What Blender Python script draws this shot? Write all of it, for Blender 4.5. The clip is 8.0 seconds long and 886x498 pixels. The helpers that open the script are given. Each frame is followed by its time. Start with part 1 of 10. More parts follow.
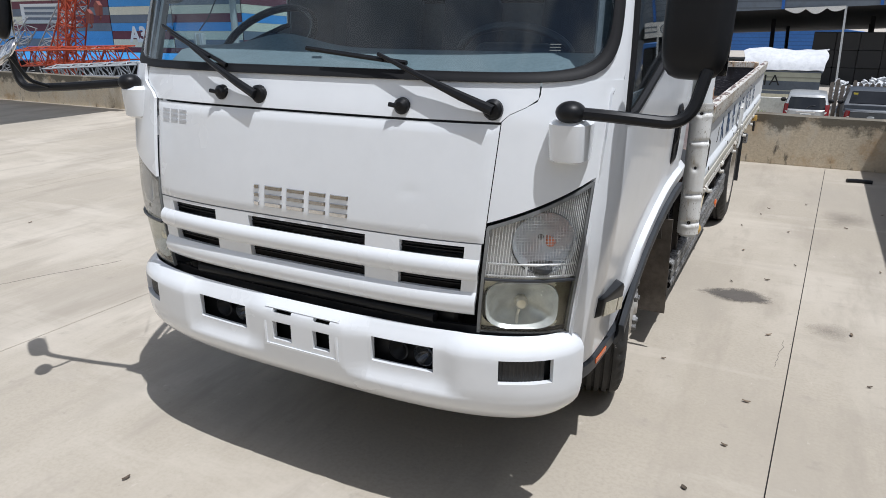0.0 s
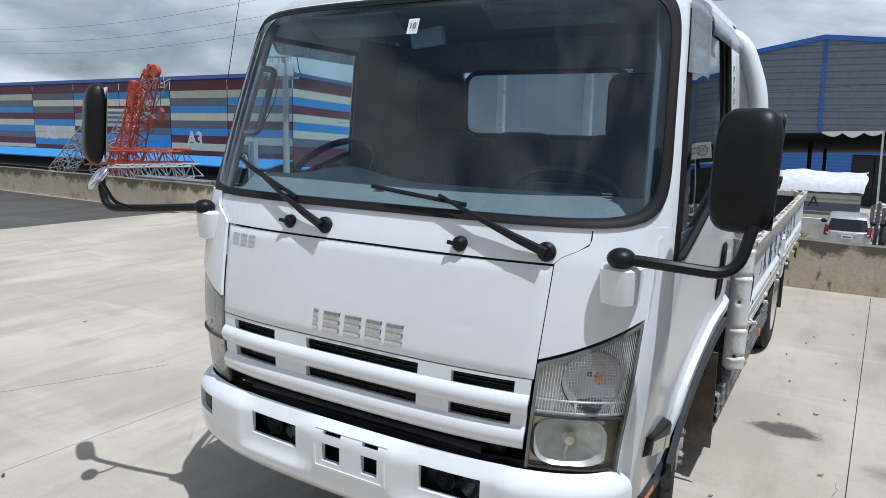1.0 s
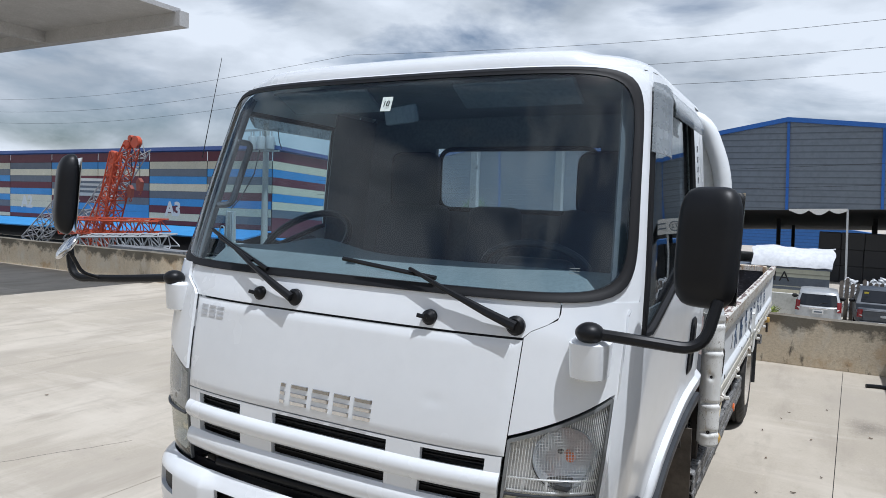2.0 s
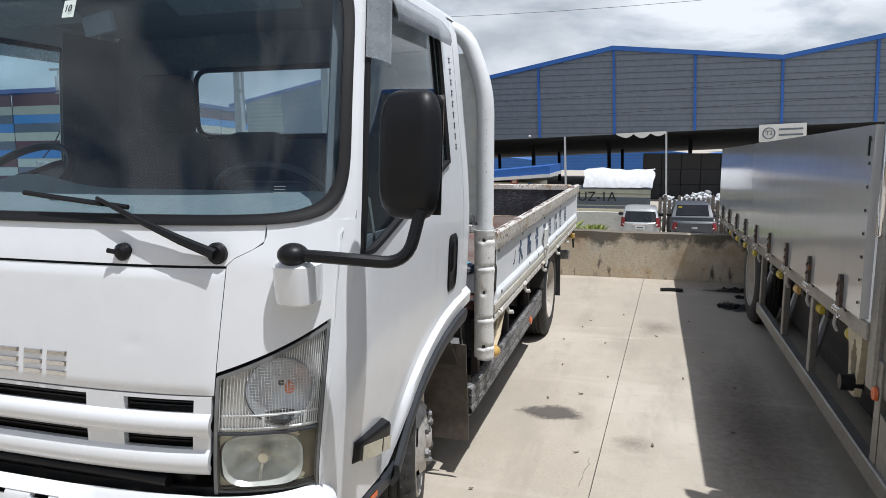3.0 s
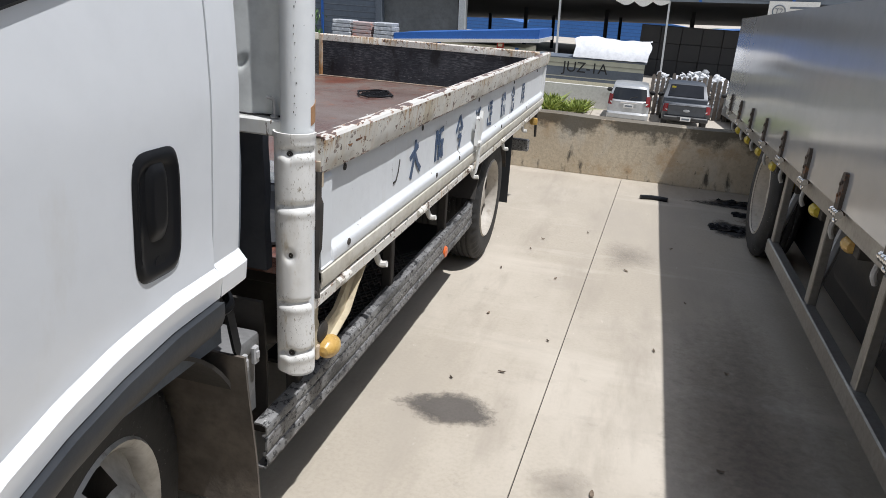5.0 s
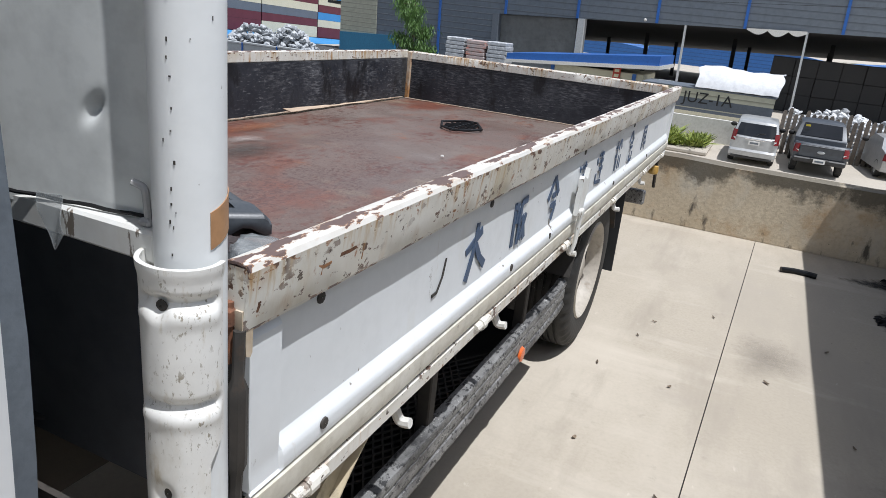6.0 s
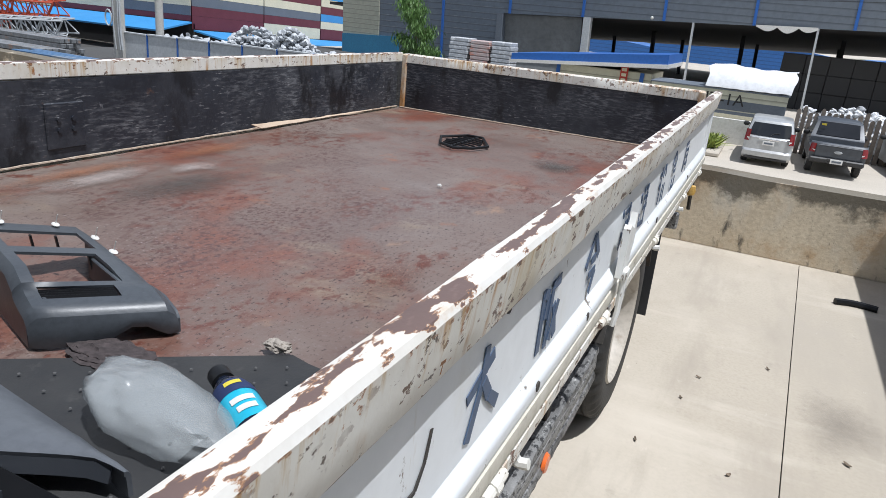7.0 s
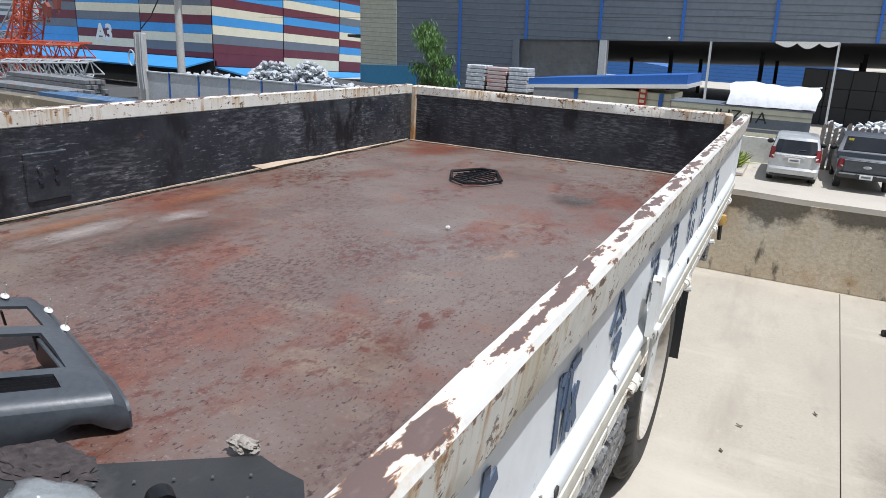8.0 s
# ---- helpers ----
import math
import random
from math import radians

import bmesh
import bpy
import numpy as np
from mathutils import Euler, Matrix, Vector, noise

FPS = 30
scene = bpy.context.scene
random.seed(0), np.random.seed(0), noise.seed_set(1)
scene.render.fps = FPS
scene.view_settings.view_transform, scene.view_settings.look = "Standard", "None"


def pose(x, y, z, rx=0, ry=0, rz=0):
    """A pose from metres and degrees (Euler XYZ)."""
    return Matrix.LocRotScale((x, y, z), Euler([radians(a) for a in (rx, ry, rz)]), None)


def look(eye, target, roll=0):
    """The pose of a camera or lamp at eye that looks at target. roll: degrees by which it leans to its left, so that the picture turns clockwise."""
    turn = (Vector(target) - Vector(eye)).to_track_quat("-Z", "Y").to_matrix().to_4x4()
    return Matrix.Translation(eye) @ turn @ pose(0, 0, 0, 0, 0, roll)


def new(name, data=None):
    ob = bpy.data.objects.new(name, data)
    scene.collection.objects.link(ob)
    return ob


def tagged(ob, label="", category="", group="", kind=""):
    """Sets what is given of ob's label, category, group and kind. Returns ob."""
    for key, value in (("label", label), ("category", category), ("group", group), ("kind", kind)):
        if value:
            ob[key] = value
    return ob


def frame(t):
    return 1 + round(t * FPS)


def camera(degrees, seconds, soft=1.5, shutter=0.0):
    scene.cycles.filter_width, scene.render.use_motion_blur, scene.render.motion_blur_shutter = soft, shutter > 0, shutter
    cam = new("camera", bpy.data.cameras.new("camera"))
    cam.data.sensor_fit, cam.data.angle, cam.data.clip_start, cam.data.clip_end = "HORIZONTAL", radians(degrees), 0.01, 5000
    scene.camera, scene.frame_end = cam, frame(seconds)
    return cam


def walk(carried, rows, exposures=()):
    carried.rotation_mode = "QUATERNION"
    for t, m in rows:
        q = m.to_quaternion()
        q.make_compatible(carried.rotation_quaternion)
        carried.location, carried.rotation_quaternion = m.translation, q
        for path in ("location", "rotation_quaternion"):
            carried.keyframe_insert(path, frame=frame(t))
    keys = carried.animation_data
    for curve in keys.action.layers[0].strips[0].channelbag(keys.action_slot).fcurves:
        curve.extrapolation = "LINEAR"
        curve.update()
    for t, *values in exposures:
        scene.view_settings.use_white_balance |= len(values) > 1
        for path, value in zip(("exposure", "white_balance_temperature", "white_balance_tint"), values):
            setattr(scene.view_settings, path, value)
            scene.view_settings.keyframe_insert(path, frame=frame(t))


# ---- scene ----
cam = camera(66.0, 8.0, soft=0.5)
PATH = [
    (0, (1.425, -1.707, 1.617), (0.554, -0.022, 0.984), 0.1),
    (0.5, (1.405, -1.745, 1.656), (0.475, -0.067, 1.094), 0.9),
    (1, (1.404, -1.798, 1.724), (0.406, -0.098, 1.387), 1.6),
    (1.2, (1.408, -1.814, 1.738), (0.392, -0.107, 1.505), 2.0),
    (2.3, (1.454, -1.751, 1.713), (0.575, 0.042, 1.598), 1.5),
    (2.5, (1.519, -1.703, 1.696), (0.738, 0.13, 1.52), 0.6),
    (3, (1.759, -1.481, 1.666), (1.196, 0.415, 1.366), -0.3),
    (3.5, (1.836, -1.128, 1.606), (1.399, 0.762, 1.119), 2.6),
    (4, (1.811, -0.68, 1.592), (1.396, 1.157, 0.918), 2.8),
    (4.2, (1.851, -0.5, 1.581), (1.43, 1.335, 0.907), 2.1),
    (5.3, (1.742, 0.566, 1.568), (1.256, 2.38, 0.879), 4.6),
    (5.5, (1.712, 0.757, 1.549), (1.189, 2.558, 0.856), 4.3),
    (5.7, (1.661, 0.952, 1.519), (1.018, 2.726, 0.856), 5.0),
    (6, (1.576, 1.202, 1.555), (0.829, 2.937, 0.898), 6.2),
    (6.5, (1.399, 1.545, 1.55), (0.643, 3.281, 0.905), 6.5),
    (7, (1.313, 1.835, 1.532), (0.55, 3.563, 0.875), 5.5),
    (7.5, (1.279, 2.035, 1.545), (0.495, 3.764, 0.916), 4.6),
    (8, (1.258, 2.06, 1.539), (0.42, 3.777, 0.949), 3.3),
]
walk(cam, [(t, look(eye, target, roll)) for t, eye, target, roll in PATH],
     [(0, -0.05, 6080, 11), (1.0, -0.06, 5800, 10), (2.5, 0.0, 6050, 10), (3.5, 0.17, 6300, 12), (5.5, 0.14, 6200, 11), (8, 0.28, 6050, 10)])

# ---- light ----
SUN_FROM = Vector((0.315, -0.11, 1.0)).normalized()
sun = new("sun", bpy.data.lights.new("sun", "SUN"))
sun.data.energy, sun.data.angle, sun.data.color = 4.1, radians(0.55), (1.0, 0.985, 0.965)
sun.rotation_mode = "QUATERNION"
sun.rotation_quaternion = (-SUN_FROM).to_track_quat("-Z", "Y")

world = bpy.data.worlds.new("sky")
scene.world = world
world.use_nodes = True
wn, wl = world.node_tree.nodes, world.node_tree.links
wn.clear()
w_out = wn.new("ShaderNodeOutputWorld")
w_bg = wn.new("ShaderNodeBackground")
w_sky = wn.new("ShaderNodeTexSky")
w_sky.sky_type = "NISHITA"
w_sky.sun_disc = False
w_sky.sun_elevation = math.asin(SUN_FROM.z)
w_sky.sun_rotation = math.atan2(SUN_FROM.x, SUN_FROM.y)
w_sky.dust_density = 2.0
w_co = wn.new("ShaderNodeTexCoord")
w_map = wn.new("ShaderNodeMapping")
w_map.inputs["Scale"].default_value = (1.0, 1.0, 2.6)
w_n1 = wn.new("ShaderNodeTexNoise")
w_n1.inputs["Scale"].default_value, w_n1.inputs["Detail"].default_value = 2.6, 9
w_n1.inputs["Roughness"].default_value, w_n1.inputs["Distortion"].default_value = 0.55, 0.35
w_n2 = wn.new("ShaderNodeTexNoise")
w_n2.inputs["Scale"].default_value, w_n2.inputs["Detail"].default_value = 4.5, 8
w_r1 = wn.new("ShaderNodeValToRGB")
w_r1.color_ramp.elements[0].position, w_r1.color_ramp.elements[1].position = 0.36, 0.52
w_r2 = wn.new("ShaderNodeValToRGB")
w_r2.color_ramp.elements[0].position, w_r2.color_ramp.elements[1].position = 0.36, 0.62
w_r2.color_ramp.elements[0].color, w_r2.color_ramp.elements[1].color = (5.9, 6.4, 6.9, 1), (10.8, 11.2, 11.6, 1)
w_mix = wn.new("ShaderNodeMix")
w_mix.data_type = "RGBA"
wl.new(w_co.outputs["Generated"], w_map.inputs["Vector"])
wl.new(w_map.outputs["Vector"], w_n1.inputs["Vector"])
wl.new(w_map.outputs["Vector"], w_n2.inputs["Vector"])
w_sep, w_lean = wn.new("ShaderNodeSeparateXYZ"), wn.new("ShaderNodeMath")
w_lean.operation = "MULTIPLY_ADD"
w_lean.inputs[1].default_value = -0.22
w_sum = wn.new("ShaderNodeMath")
w_sum.operation, w_sum.inputs[1].default_value = "ADD", 0.07
wl.new(w_co.outputs["Generated"], w_sep.inputs["Vector"])
wl.new(w_sep.outputs["Z"], w_lean.inputs[0])
wl.new(w_n1.outputs["Fac"], w_sum.inputs[0])
wl.new(w_sum.outputs["Value"], w_lean.inputs[2])
wl.new(w_lean.outputs["Value"], w_r1.inputs["Fac"])
wl.new(w_n2.outputs["Fac"], w_r2.inputs["Fac"])
wl.new(w_r1.outputs["Color"], w_mix.inputs["Factor"])
wl.new(w_sky.outputs["Color"], w_mix.inputs["A"])
wl.new(w_r2.outputs["Color"], w_mix.inputs["B"])
wl.new(w_mix.outputs["Result"], w_bg.inputs["Color"])
w_bg.inputs["Strength"].default_value = 0.078
wl.new(w_bg.outputs["Background"], w_out.inputs["Surface"])


# ---- materials ----
def material(name, base, other=None, size=1.0, fine=40.0, rough=0.5, metal=0.0, bump=0.1, vary=0.0, layers=(), coat=0.0, stretch=(1, 1, 1), rough_vary=0.1, grain=1.0, spec=0.5):
    """Colour between base and other by noise of that size; layers: (colour, noise scale, from, to, stretch, patches) laid over it, patches: (scale, from, to, stretch) where they show."""
    m = bpy.data.materials.new(name)
    m.use_nodes = True
    n, l = m.node_tree.nodes, m.node_tree.links
    b = n["Principled BSDF"]
    co = n.new("ShaderNodeTexCoord")

    def noise_at(scale, detail=6.0, st=(1, 1, 1), roughness=0.6):
        mp = n.new("ShaderNodeMapping")
        mp.inputs["Scale"].default_value = st
        l.new(co.outputs["Object"], mp.inputs["Vector"])
        t = n.new("ShaderNodeTexNoise")
        t.inputs["Scale"].default_value, t.inputs["Detail"].default_value, t.inputs["Roughness"].default_value = scale, detail, roughness
        l.new(mp.outputs["Vector"], t.inputs["Vector"])
        return t.outputs["Fac"]

    def mix(fac, a, c):
        x = n.new("ShaderNodeMix")
        x.data_type = "RGBA"
        l.new(fac, x.inputs["Factor"])
        for sock, v in (("A", a), ("B", c)):
            if isinstance(v, (tuple, list)):
                x.inputs[sock].default_value = (*v[:3], 1)
            else:
                l.new(v, x.inputs[sock])
        return x.outputs["Result"]

    def ramp(fac, lo, hi):
        r = n.new("ShaderNodeMapRange")
        r.inputs["From Min"].default_value, r.inputs["From Max"].default_value = lo, hi
        l.new(fac, r.inputs["Value"])
        return r.outputs["Result"]

    other = other or tuple(c * 0.86 for c in base)
    big = noise_at(1.6 / size, 5.0, stretch)
    col = mix(ramp(big, 0.3, 0.7), base, other)
    small = noise_at(fine, 4.0, stretch)
    col = mix(ramp(small, 0.42, 0.85), col, tuple(c * (1 - 0.2 * grain) for c in other))
    if vary:
        info = n.new("ShaderNodeObjectInfo")
        hsv = n.new("ShaderNodeHueSaturation")
        r = n.new("ShaderNodeMapRange")
        r.inputs["To Min"].default_value, r.inputs["To Max"].default_value = 1 - vary, 1 + vary
        l.new(info.outputs["Random"], r.inputs["Value"])
        l.new(r.outputs["Result"], hsv.inputs["Value"])
        l.new(col, hsv.inputs["Color"])
        col = hsv.outputs["Color"]
    for lay in layers:
        colour, scale, lo, hi = lay[:4]
        st = lay[4] if len(lay) > 4 else (1, 1, 1)
        f = ramp(noise_at(scale, 8.0, st, 0.65), lo, hi)
        if len(lay) > 5:
            mu = n.new("ShaderNodeMath")
            mu.operation = "MULTIPLY"
            l.new(f, mu.inputs[0])
            l.new(ramp(noise_at(lay[5][0], 5.0, lay[5][3] if len(lay[5]) > 3 else (1, 1, 1), 0.6), lay[5][1], lay[5][2]), mu.inputs[1])
            f = mu.outputs["Value"]
        col = mix(f, col, colour)
    l.new(col, b.inputs["Base Color"])
    rr = n.new("ShaderNodeMapRange")
    rr.inputs["To Min"].default_value, rr.inputs["To Max"].default_value = max(0.02, rough - rough_vary), min(1.0, rough + rough_vary)
    l.new(big, rr.inputs["Value"])
    l.new(rr.outputs["Result"], b.inputs["Roughness"])
    b.inputs["Metallic"].default_value = metal
    b.inputs["Specular IOR Level"].default_value = spec
    b.inputs["Coat Weight"].default_value = coat
    b.inputs["Coat Roughness"].default_value = 0.08
    if bump:
        bp = n.new("ShaderNodeBump")
        bp.inputs["Strength"].default_value, bp.inputs["Distance"].default_value = bump, 0.01
        l.new(small, bp.inputs["Height"])
        l.new(bp.outputs["Normal"], b.inputs["Normal"])
    return m


def glass_material(name, tint, gloss=1.0, rough=0.01):
    m = bpy.data.materials.new(name)
    m.use_nodes = True
    n, l = m.node_tree.nodes, m.node_tree.links
    n.remove(n["Principled BSDF"])
    tr, gl, mx = n.new("ShaderNodeBsdfTransparent"), n.new("ShaderNodeBsdfGlossy"), n.new("ShaderNodeMixShader")
    lw, po, ma = n.new("ShaderNodeLayerWeight"), n.new("ShaderNodeMath"), n.new("ShaderNodeMath")
    tr.inputs["Color"].default_value = (*tint, 1)
    gl.inputs["Roughness"].default_value = rough
    lw.inputs["Blend"].default_value = 0.5
    po.operation, ma.operation = "POWER", "MULTIPLY_ADD"
    po.inputs[1].default_value = 5.0
    ma.inputs[1].default_value, ma.inputs[2].default_value = 0.95, 0.035 * gloss
    l.new(lw.outputs["Facing"], po.inputs[0])
    l.new(po.outputs["Value"], ma.inputs[0])
    l.new(ma.outputs["Value"], mx.inputs["Fac"])
    l.new(tr.outputs["BSDF"], mx.inputs[1])
    l.new(gl.outputs["BSDF"], mx.inputs[2])
    l.new(mx.outputs["Shader"], n["Material Output"].inputs["Surface"])
    return m


RUST = (0.16, 0.06, 0.025)
WHITE = material("cab_white_paint", (0.75, 0.77, 0.785), (0.725, 0.745, 0.76), 1.2, 14, 0.26, coat=0.5, bump=0.008, grain=0.10,
                 layers=[((0.72, 0.72, 0.70), 1.6, 0.58, 1.0), ((0.60, 0.57, 0.51), 3.5, 0.66, 1.0, (1, 1, 0.35)), ((0.45, 0.40, 0.33), 85.0, 0.79, 0.83)])
WHITE_WORN = material("worn_white_paint", (0.76, 0.77, 0.75), (0.69, 0.68, 0.64), 0.5, 20, 0.45, bump=0.06, grain=0.4,
                      layers=[((0.56, 0.51, 0.40), 4.0, 0.54, 0.85, (1, 1, 0.4)), ((0.45, 0.36, 0.22), 14.0, 0.63, 0.80, (1, 1, 0.2)), ((0.20, 0.17, 0.14), 38.0, 0.625, 0.65, (1, 0.7, 0.30)), (RUST, 17.0, 0.66, 0.69, (1, 1, 0.4)), ((0.40, 0.34, 0.25), 3.0, 0.58, 0.80, (1, 1, 0.6))])
GATE_WHITE = material("chalky_gate_paint", (0.76, 0.78, 0.79), (0.71, 0.73, 0.735), 0.5, 20, 0.42, bump=0.04, grain=0.25,
                      layers=[((0.62, 0.60, 0.53), 4.0, 0.58, 0.85, (1, 1, 0.4)), ((0.45, 0.38, 0.27), 14.0, 0.68, 0.82, (1, 1, 0.2)), ((0.20, 0.17, 0.14), 38.0, 0.655, 0.68, (1, 0.7, 0.30)), (RUST, 17.0, 0.70, 0.73, (1, 1, 0.4))])
BEAM_CREAM = material("dirty_cream_beam", (0.70, 0.68, 0.61), (0.58, 0.54, 0.44), 0.3, 25, 0.55, bump=0.12, layers=[((0.30, 0.24, 0.16), 6, 0.60, 0.75, (1, 0.5, 1)), ((0.10, 0.07, 0.05), 22, 0.64, 0.70)])
RAIL_PAINT = material("chipped_rail_paint", (0.75, 0.74, 0.69), (0.67, 0.64, 0.57), 0.35, 24, 0.5, bump=0.10, grain=0.4,
                      layers=[((0.55, 0.48, 0.34), 5.0, 0.50, 0.78, (1, 1, 0.5)), ((0.42, 0.24, 0.10), 34.0, 0.52, 0.66, (1, 1, 0.10), (3.0, 0.50, 0.62)), ((0.115, 0.062, 0.042), 30.0, 0.585, 0.60, (1.0, 0.8, 1.3), (4.0, 0.43, 0.54)),
                              ((0.30, 0.12, 0.035), 20.0, 0.64, 0.70, (1, 1, 0.7)), ((0.10, 0.075, 0.06), 55.0, 0.635, 0.65, (1, 0.6, 0.9))])
RAIL_TOP = material("chipped_rail_top", (0.66, 0.65, 0.62), (0.58, 0.55, 0.49), 0.4, 24, 0.55, bump=0.10, grain=0.4, layers=[((0.46, 0.30, 0.15), 12.0, 0.58, 0.74, (1, 0.6, 1))])
t_n, t_l = RAIL_TOP.node_tree.nodes, RAIL_TOP.node_tree.links
t_b = t_n["Principled BSDF"]
t_col = t_b.inputs["Base Color"].links[0].from_socket
t_co, t_sep = t_n.new("ShaderNodeTexCoord"), t_n.new("ShaderNodeSeparateXYZ")
t_l.new(t_co.outputs["Object"], t_sep.inputs["Vector"])


def t_math(op, a, b=None, c=None):
    node = t_n.new("ShaderNodeMath")
    node.operation = op
    for i, v in enumerate((a, b, c)):
        if isinstance(v, (int, float)):
            node.inputs[i].default_value = v
        elif v is not None:
            t_l.new(v, node.inputs[i])
    return node.outputs["Value"]


def t_noise(scale, st, detail=8.0):
    mp, nz = t_n.new("ShaderNodeMapping"), t_n.new("ShaderNodeTexNoise")
    mp.inputs["Scale"].default_value = st
    nz.inputs["Scale"].default_value, nz.inputs["Detail"].default_value, nz.inputs["Roughness"].default_value = scale, detail, 0.62
    t_l.new(t_co.outputs["Object"], mp.inputs["Vector"])
    t_l.new(mp.outputs["Vector"], nz.inputs["Vector"])
    return nz.outputs["Fac"]


t_off = t_math("ABSOLUTE", t_math("SUBTRACT", t_math("ABSOLUTE", t_sep.outputs["X"]), 1.041))
t_mid = t_math("MULTIPLY_ADD", t_off, -7.0, 0.112)
t_chip = t_math("ADD", t_math("ADD", t_noise(30.0, (1.3, 0.45, 1.0), 12.0), t_mid), t_math("MULTIPLY_ADD", t_noise(3.0, (0.2, 1, 0.2), 3.0), 0.45, -0.225))
for t_lo, t_hi, t_c in ((0.545, 0.56, (0.33, 0.17, 0.08, 1)), (0.562, 0.574, (0.125, 0.082, 0.072, 1)), (0.70, 0.80, (0.17, 0.115, 0.10, 1))):
    t_r, t_m = t_n.new("ShaderNodeMapRange"), t_n.new("ShaderNodeMix")
    t_r.inputs["From Min"].default_value, t_r.inputs["From Max"].default_value = t_lo, t_hi
    t_l.new(t_chip, t_r.inputs["Value"])
    t_m.data_type = "RGBA"
    t_l.new(t_r.outputs["Result"], t_m.inputs["Factor"])
    t_l.new(t_col, t_m.inputs["A"])
    t_m.inputs["B"].default_value = t_c
    t_col = t_m.outputs["Result"]
t_l.new(t_col, t_b.inputs["Base Color"])

# rust that runs down from the chipped upper edge of the rails, and along their open ends
t_n, t_l = RAIL_PAINT.node_tree.nodes, RAIL_PAINT.node_tree.links
t_b = t_n["Principled BSDF"]
t_col = t_b.inputs["Base Color"].links[0].from_socket
t_co, t_sep = t_n.new("ShaderNodeTexCoord"), t_n.new("ShaderNodeSeparateXYZ")
t_l.new(t_co.outputs["Object"], t_sep.inputs["Vector"])
t_patchy = t_math("MULTIPLY_ADD", t_noise(2.6, (1, 1, 0.3), 3.0), 0.8, -0.40)
t_drop = t_math("MULTIPLY_ADD", t_math("SUBTRACT", t_sep.outputs["Z"], 1.20), 2.2, 0.0)
t_run = t_math("ADD", t_math("ADD", t_noise(75.0, (1, 1, 0.045), 5.0), t_drop), t_patchy)
t_edge = t_math("MULTIPLY", t_math("GREATER_THAN", t_sep.outputs["Z"], 1.222), 0.10)
t_end = t_math("MULTIPLY", t_math("LESS_THAN", t_sep.outputs["Y"], 1.814), 0.06)
t_bite = t_math("ADD", t_math("ADD", t_noise(46.0, (1, 0.6, 0.8), 9.0), t_edge), t_end)
for t_src, t_lo, t_hi, t_c in ((t_run, 0.56, 0.74, (0.50, 0.36, 0.19, 1)), (t_run, 0.68, 0.80, (0.36, 0.18, 0.06, 1)), (t_bite, 0.645, 0.67, (0.34, 0.15, 0.05, 1)), (t_bite, 0.68, 0.69, (0.085, 0.05, 0.04, 1))):
    t_r, t_m = t_n.new("ShaderNodeMapRange"), t_n.new("ShaderNodeMix")
    t_r.inputs["From Min"].default_value, t_r.inputs["From Max"].default_value = t_lo, t_hi
    t_r.inputs["To Max"].default_value = 0.8
    t_l.new(t_src, t_r.inputs["Value"])
    t_m.data_type = "RGBA"
    t_l.new(t_r.outputs["Result"], t_m.inputs["Factor"])
    t_l.new(t_col, t_m.inputs["A"])
    t_m.inputs["B"].default_value = t_c
    t_col = t_m.outputs["Result"]
t_l.new(t_col, t_b.inputs["Base Color"])
BLACK = material("black_plastic", (0.008, 0.0085, 0.010), (0.012, 0.0125, 0.014), 0.3, 60, 0.40, bump=0.02, spec=0.22)
SEAL = material("black_rubber_seal", (0.008, 0.008, 0.009), (0.012, 0.012, 0.013), 0.3, 60, 0.55, bump=0.03, spec=0.25)
BLACK_GREY = material("weathered_dark_plastic", (0.028, 0.032, 0.038), (0.045, 0.049, 0.055), 0.3, 40, 0.5, bump=0.08, spec=0.4)
GREY_TRIM = material("grey_trim_plastic", (0.030, 0.034, 0.041), (0.042, 0.046, 0.054), 0.3, 60, 0.42, bump=0.05, layers=[((0.12, 0.12, 0.12), 30.0, 0.68, 0.80)])
RUBBER = material("tyre_rubber", (0.016, 0.016, 0.017), (0.035, 0.034, 0.032), 0.25, 50, 0.75, bump=0.15, layers=[((0.09, 0.083, 0.073), 6, 0.56, 0.9), ((0.30, 0.29, 0.27), 55, 0.62, 0.70, (1, 1, 1), (9.0, 0.48, 0.60))])
RIM = material("silver_wheel_steel", (0.58, 0.57, 0.54), (0.44, 0.42, 0.38), 0.2, 40, 0.45, metal=0.3, bump=0.08, layers=[((0.14, 0.10, 0.07), 16, 0.60, 0.75)])
RIM_PALE = material("dusty_pale_wheel_steel", (0.52, 0.48, 0.42), (0.44, 0.40, 0.34), 0.2, 40, 0.6, bump=0.05, layers=[((0.25, 0.20, 0.15), 12, 0.6, 0.8)])
CHASSIS = material("dirty_black_steel", (0.025, 0.024, 0.022), (0.06, 0.052, 0.045), 0.3, 30, 0.75, bump=0.2, layers=[((0.10, 0.06, 0.035), 9, 0.6, 0.8)])
CHROME = material("chrome", (0.80, 0.80, 0.80), (0.7, 0.7, 0.7), 0.2, 50, 0.12, metal=1.0, bump=0.02, rough_vary=0.05)
LAMP_METAL = material("lamp_housing_metal", (0.80, 0.80, 0.79), (0.66, 0.65, 0.62), 0.1, 30, 0.32, metal=0.9, bump=0.05)
LENS_RIB = material("lens_rib", (0.80, 0.81, 0.82), (0.72, 0.73, 0.74), 0.05, 50, 0.12)
LAMP_WHITE = material("lamp_housing", (0.72, 0.72, 0.70), (0.60, 0.59, 0.55), 0.1, 30, 0.3, metal=0.0, bump=0.05)
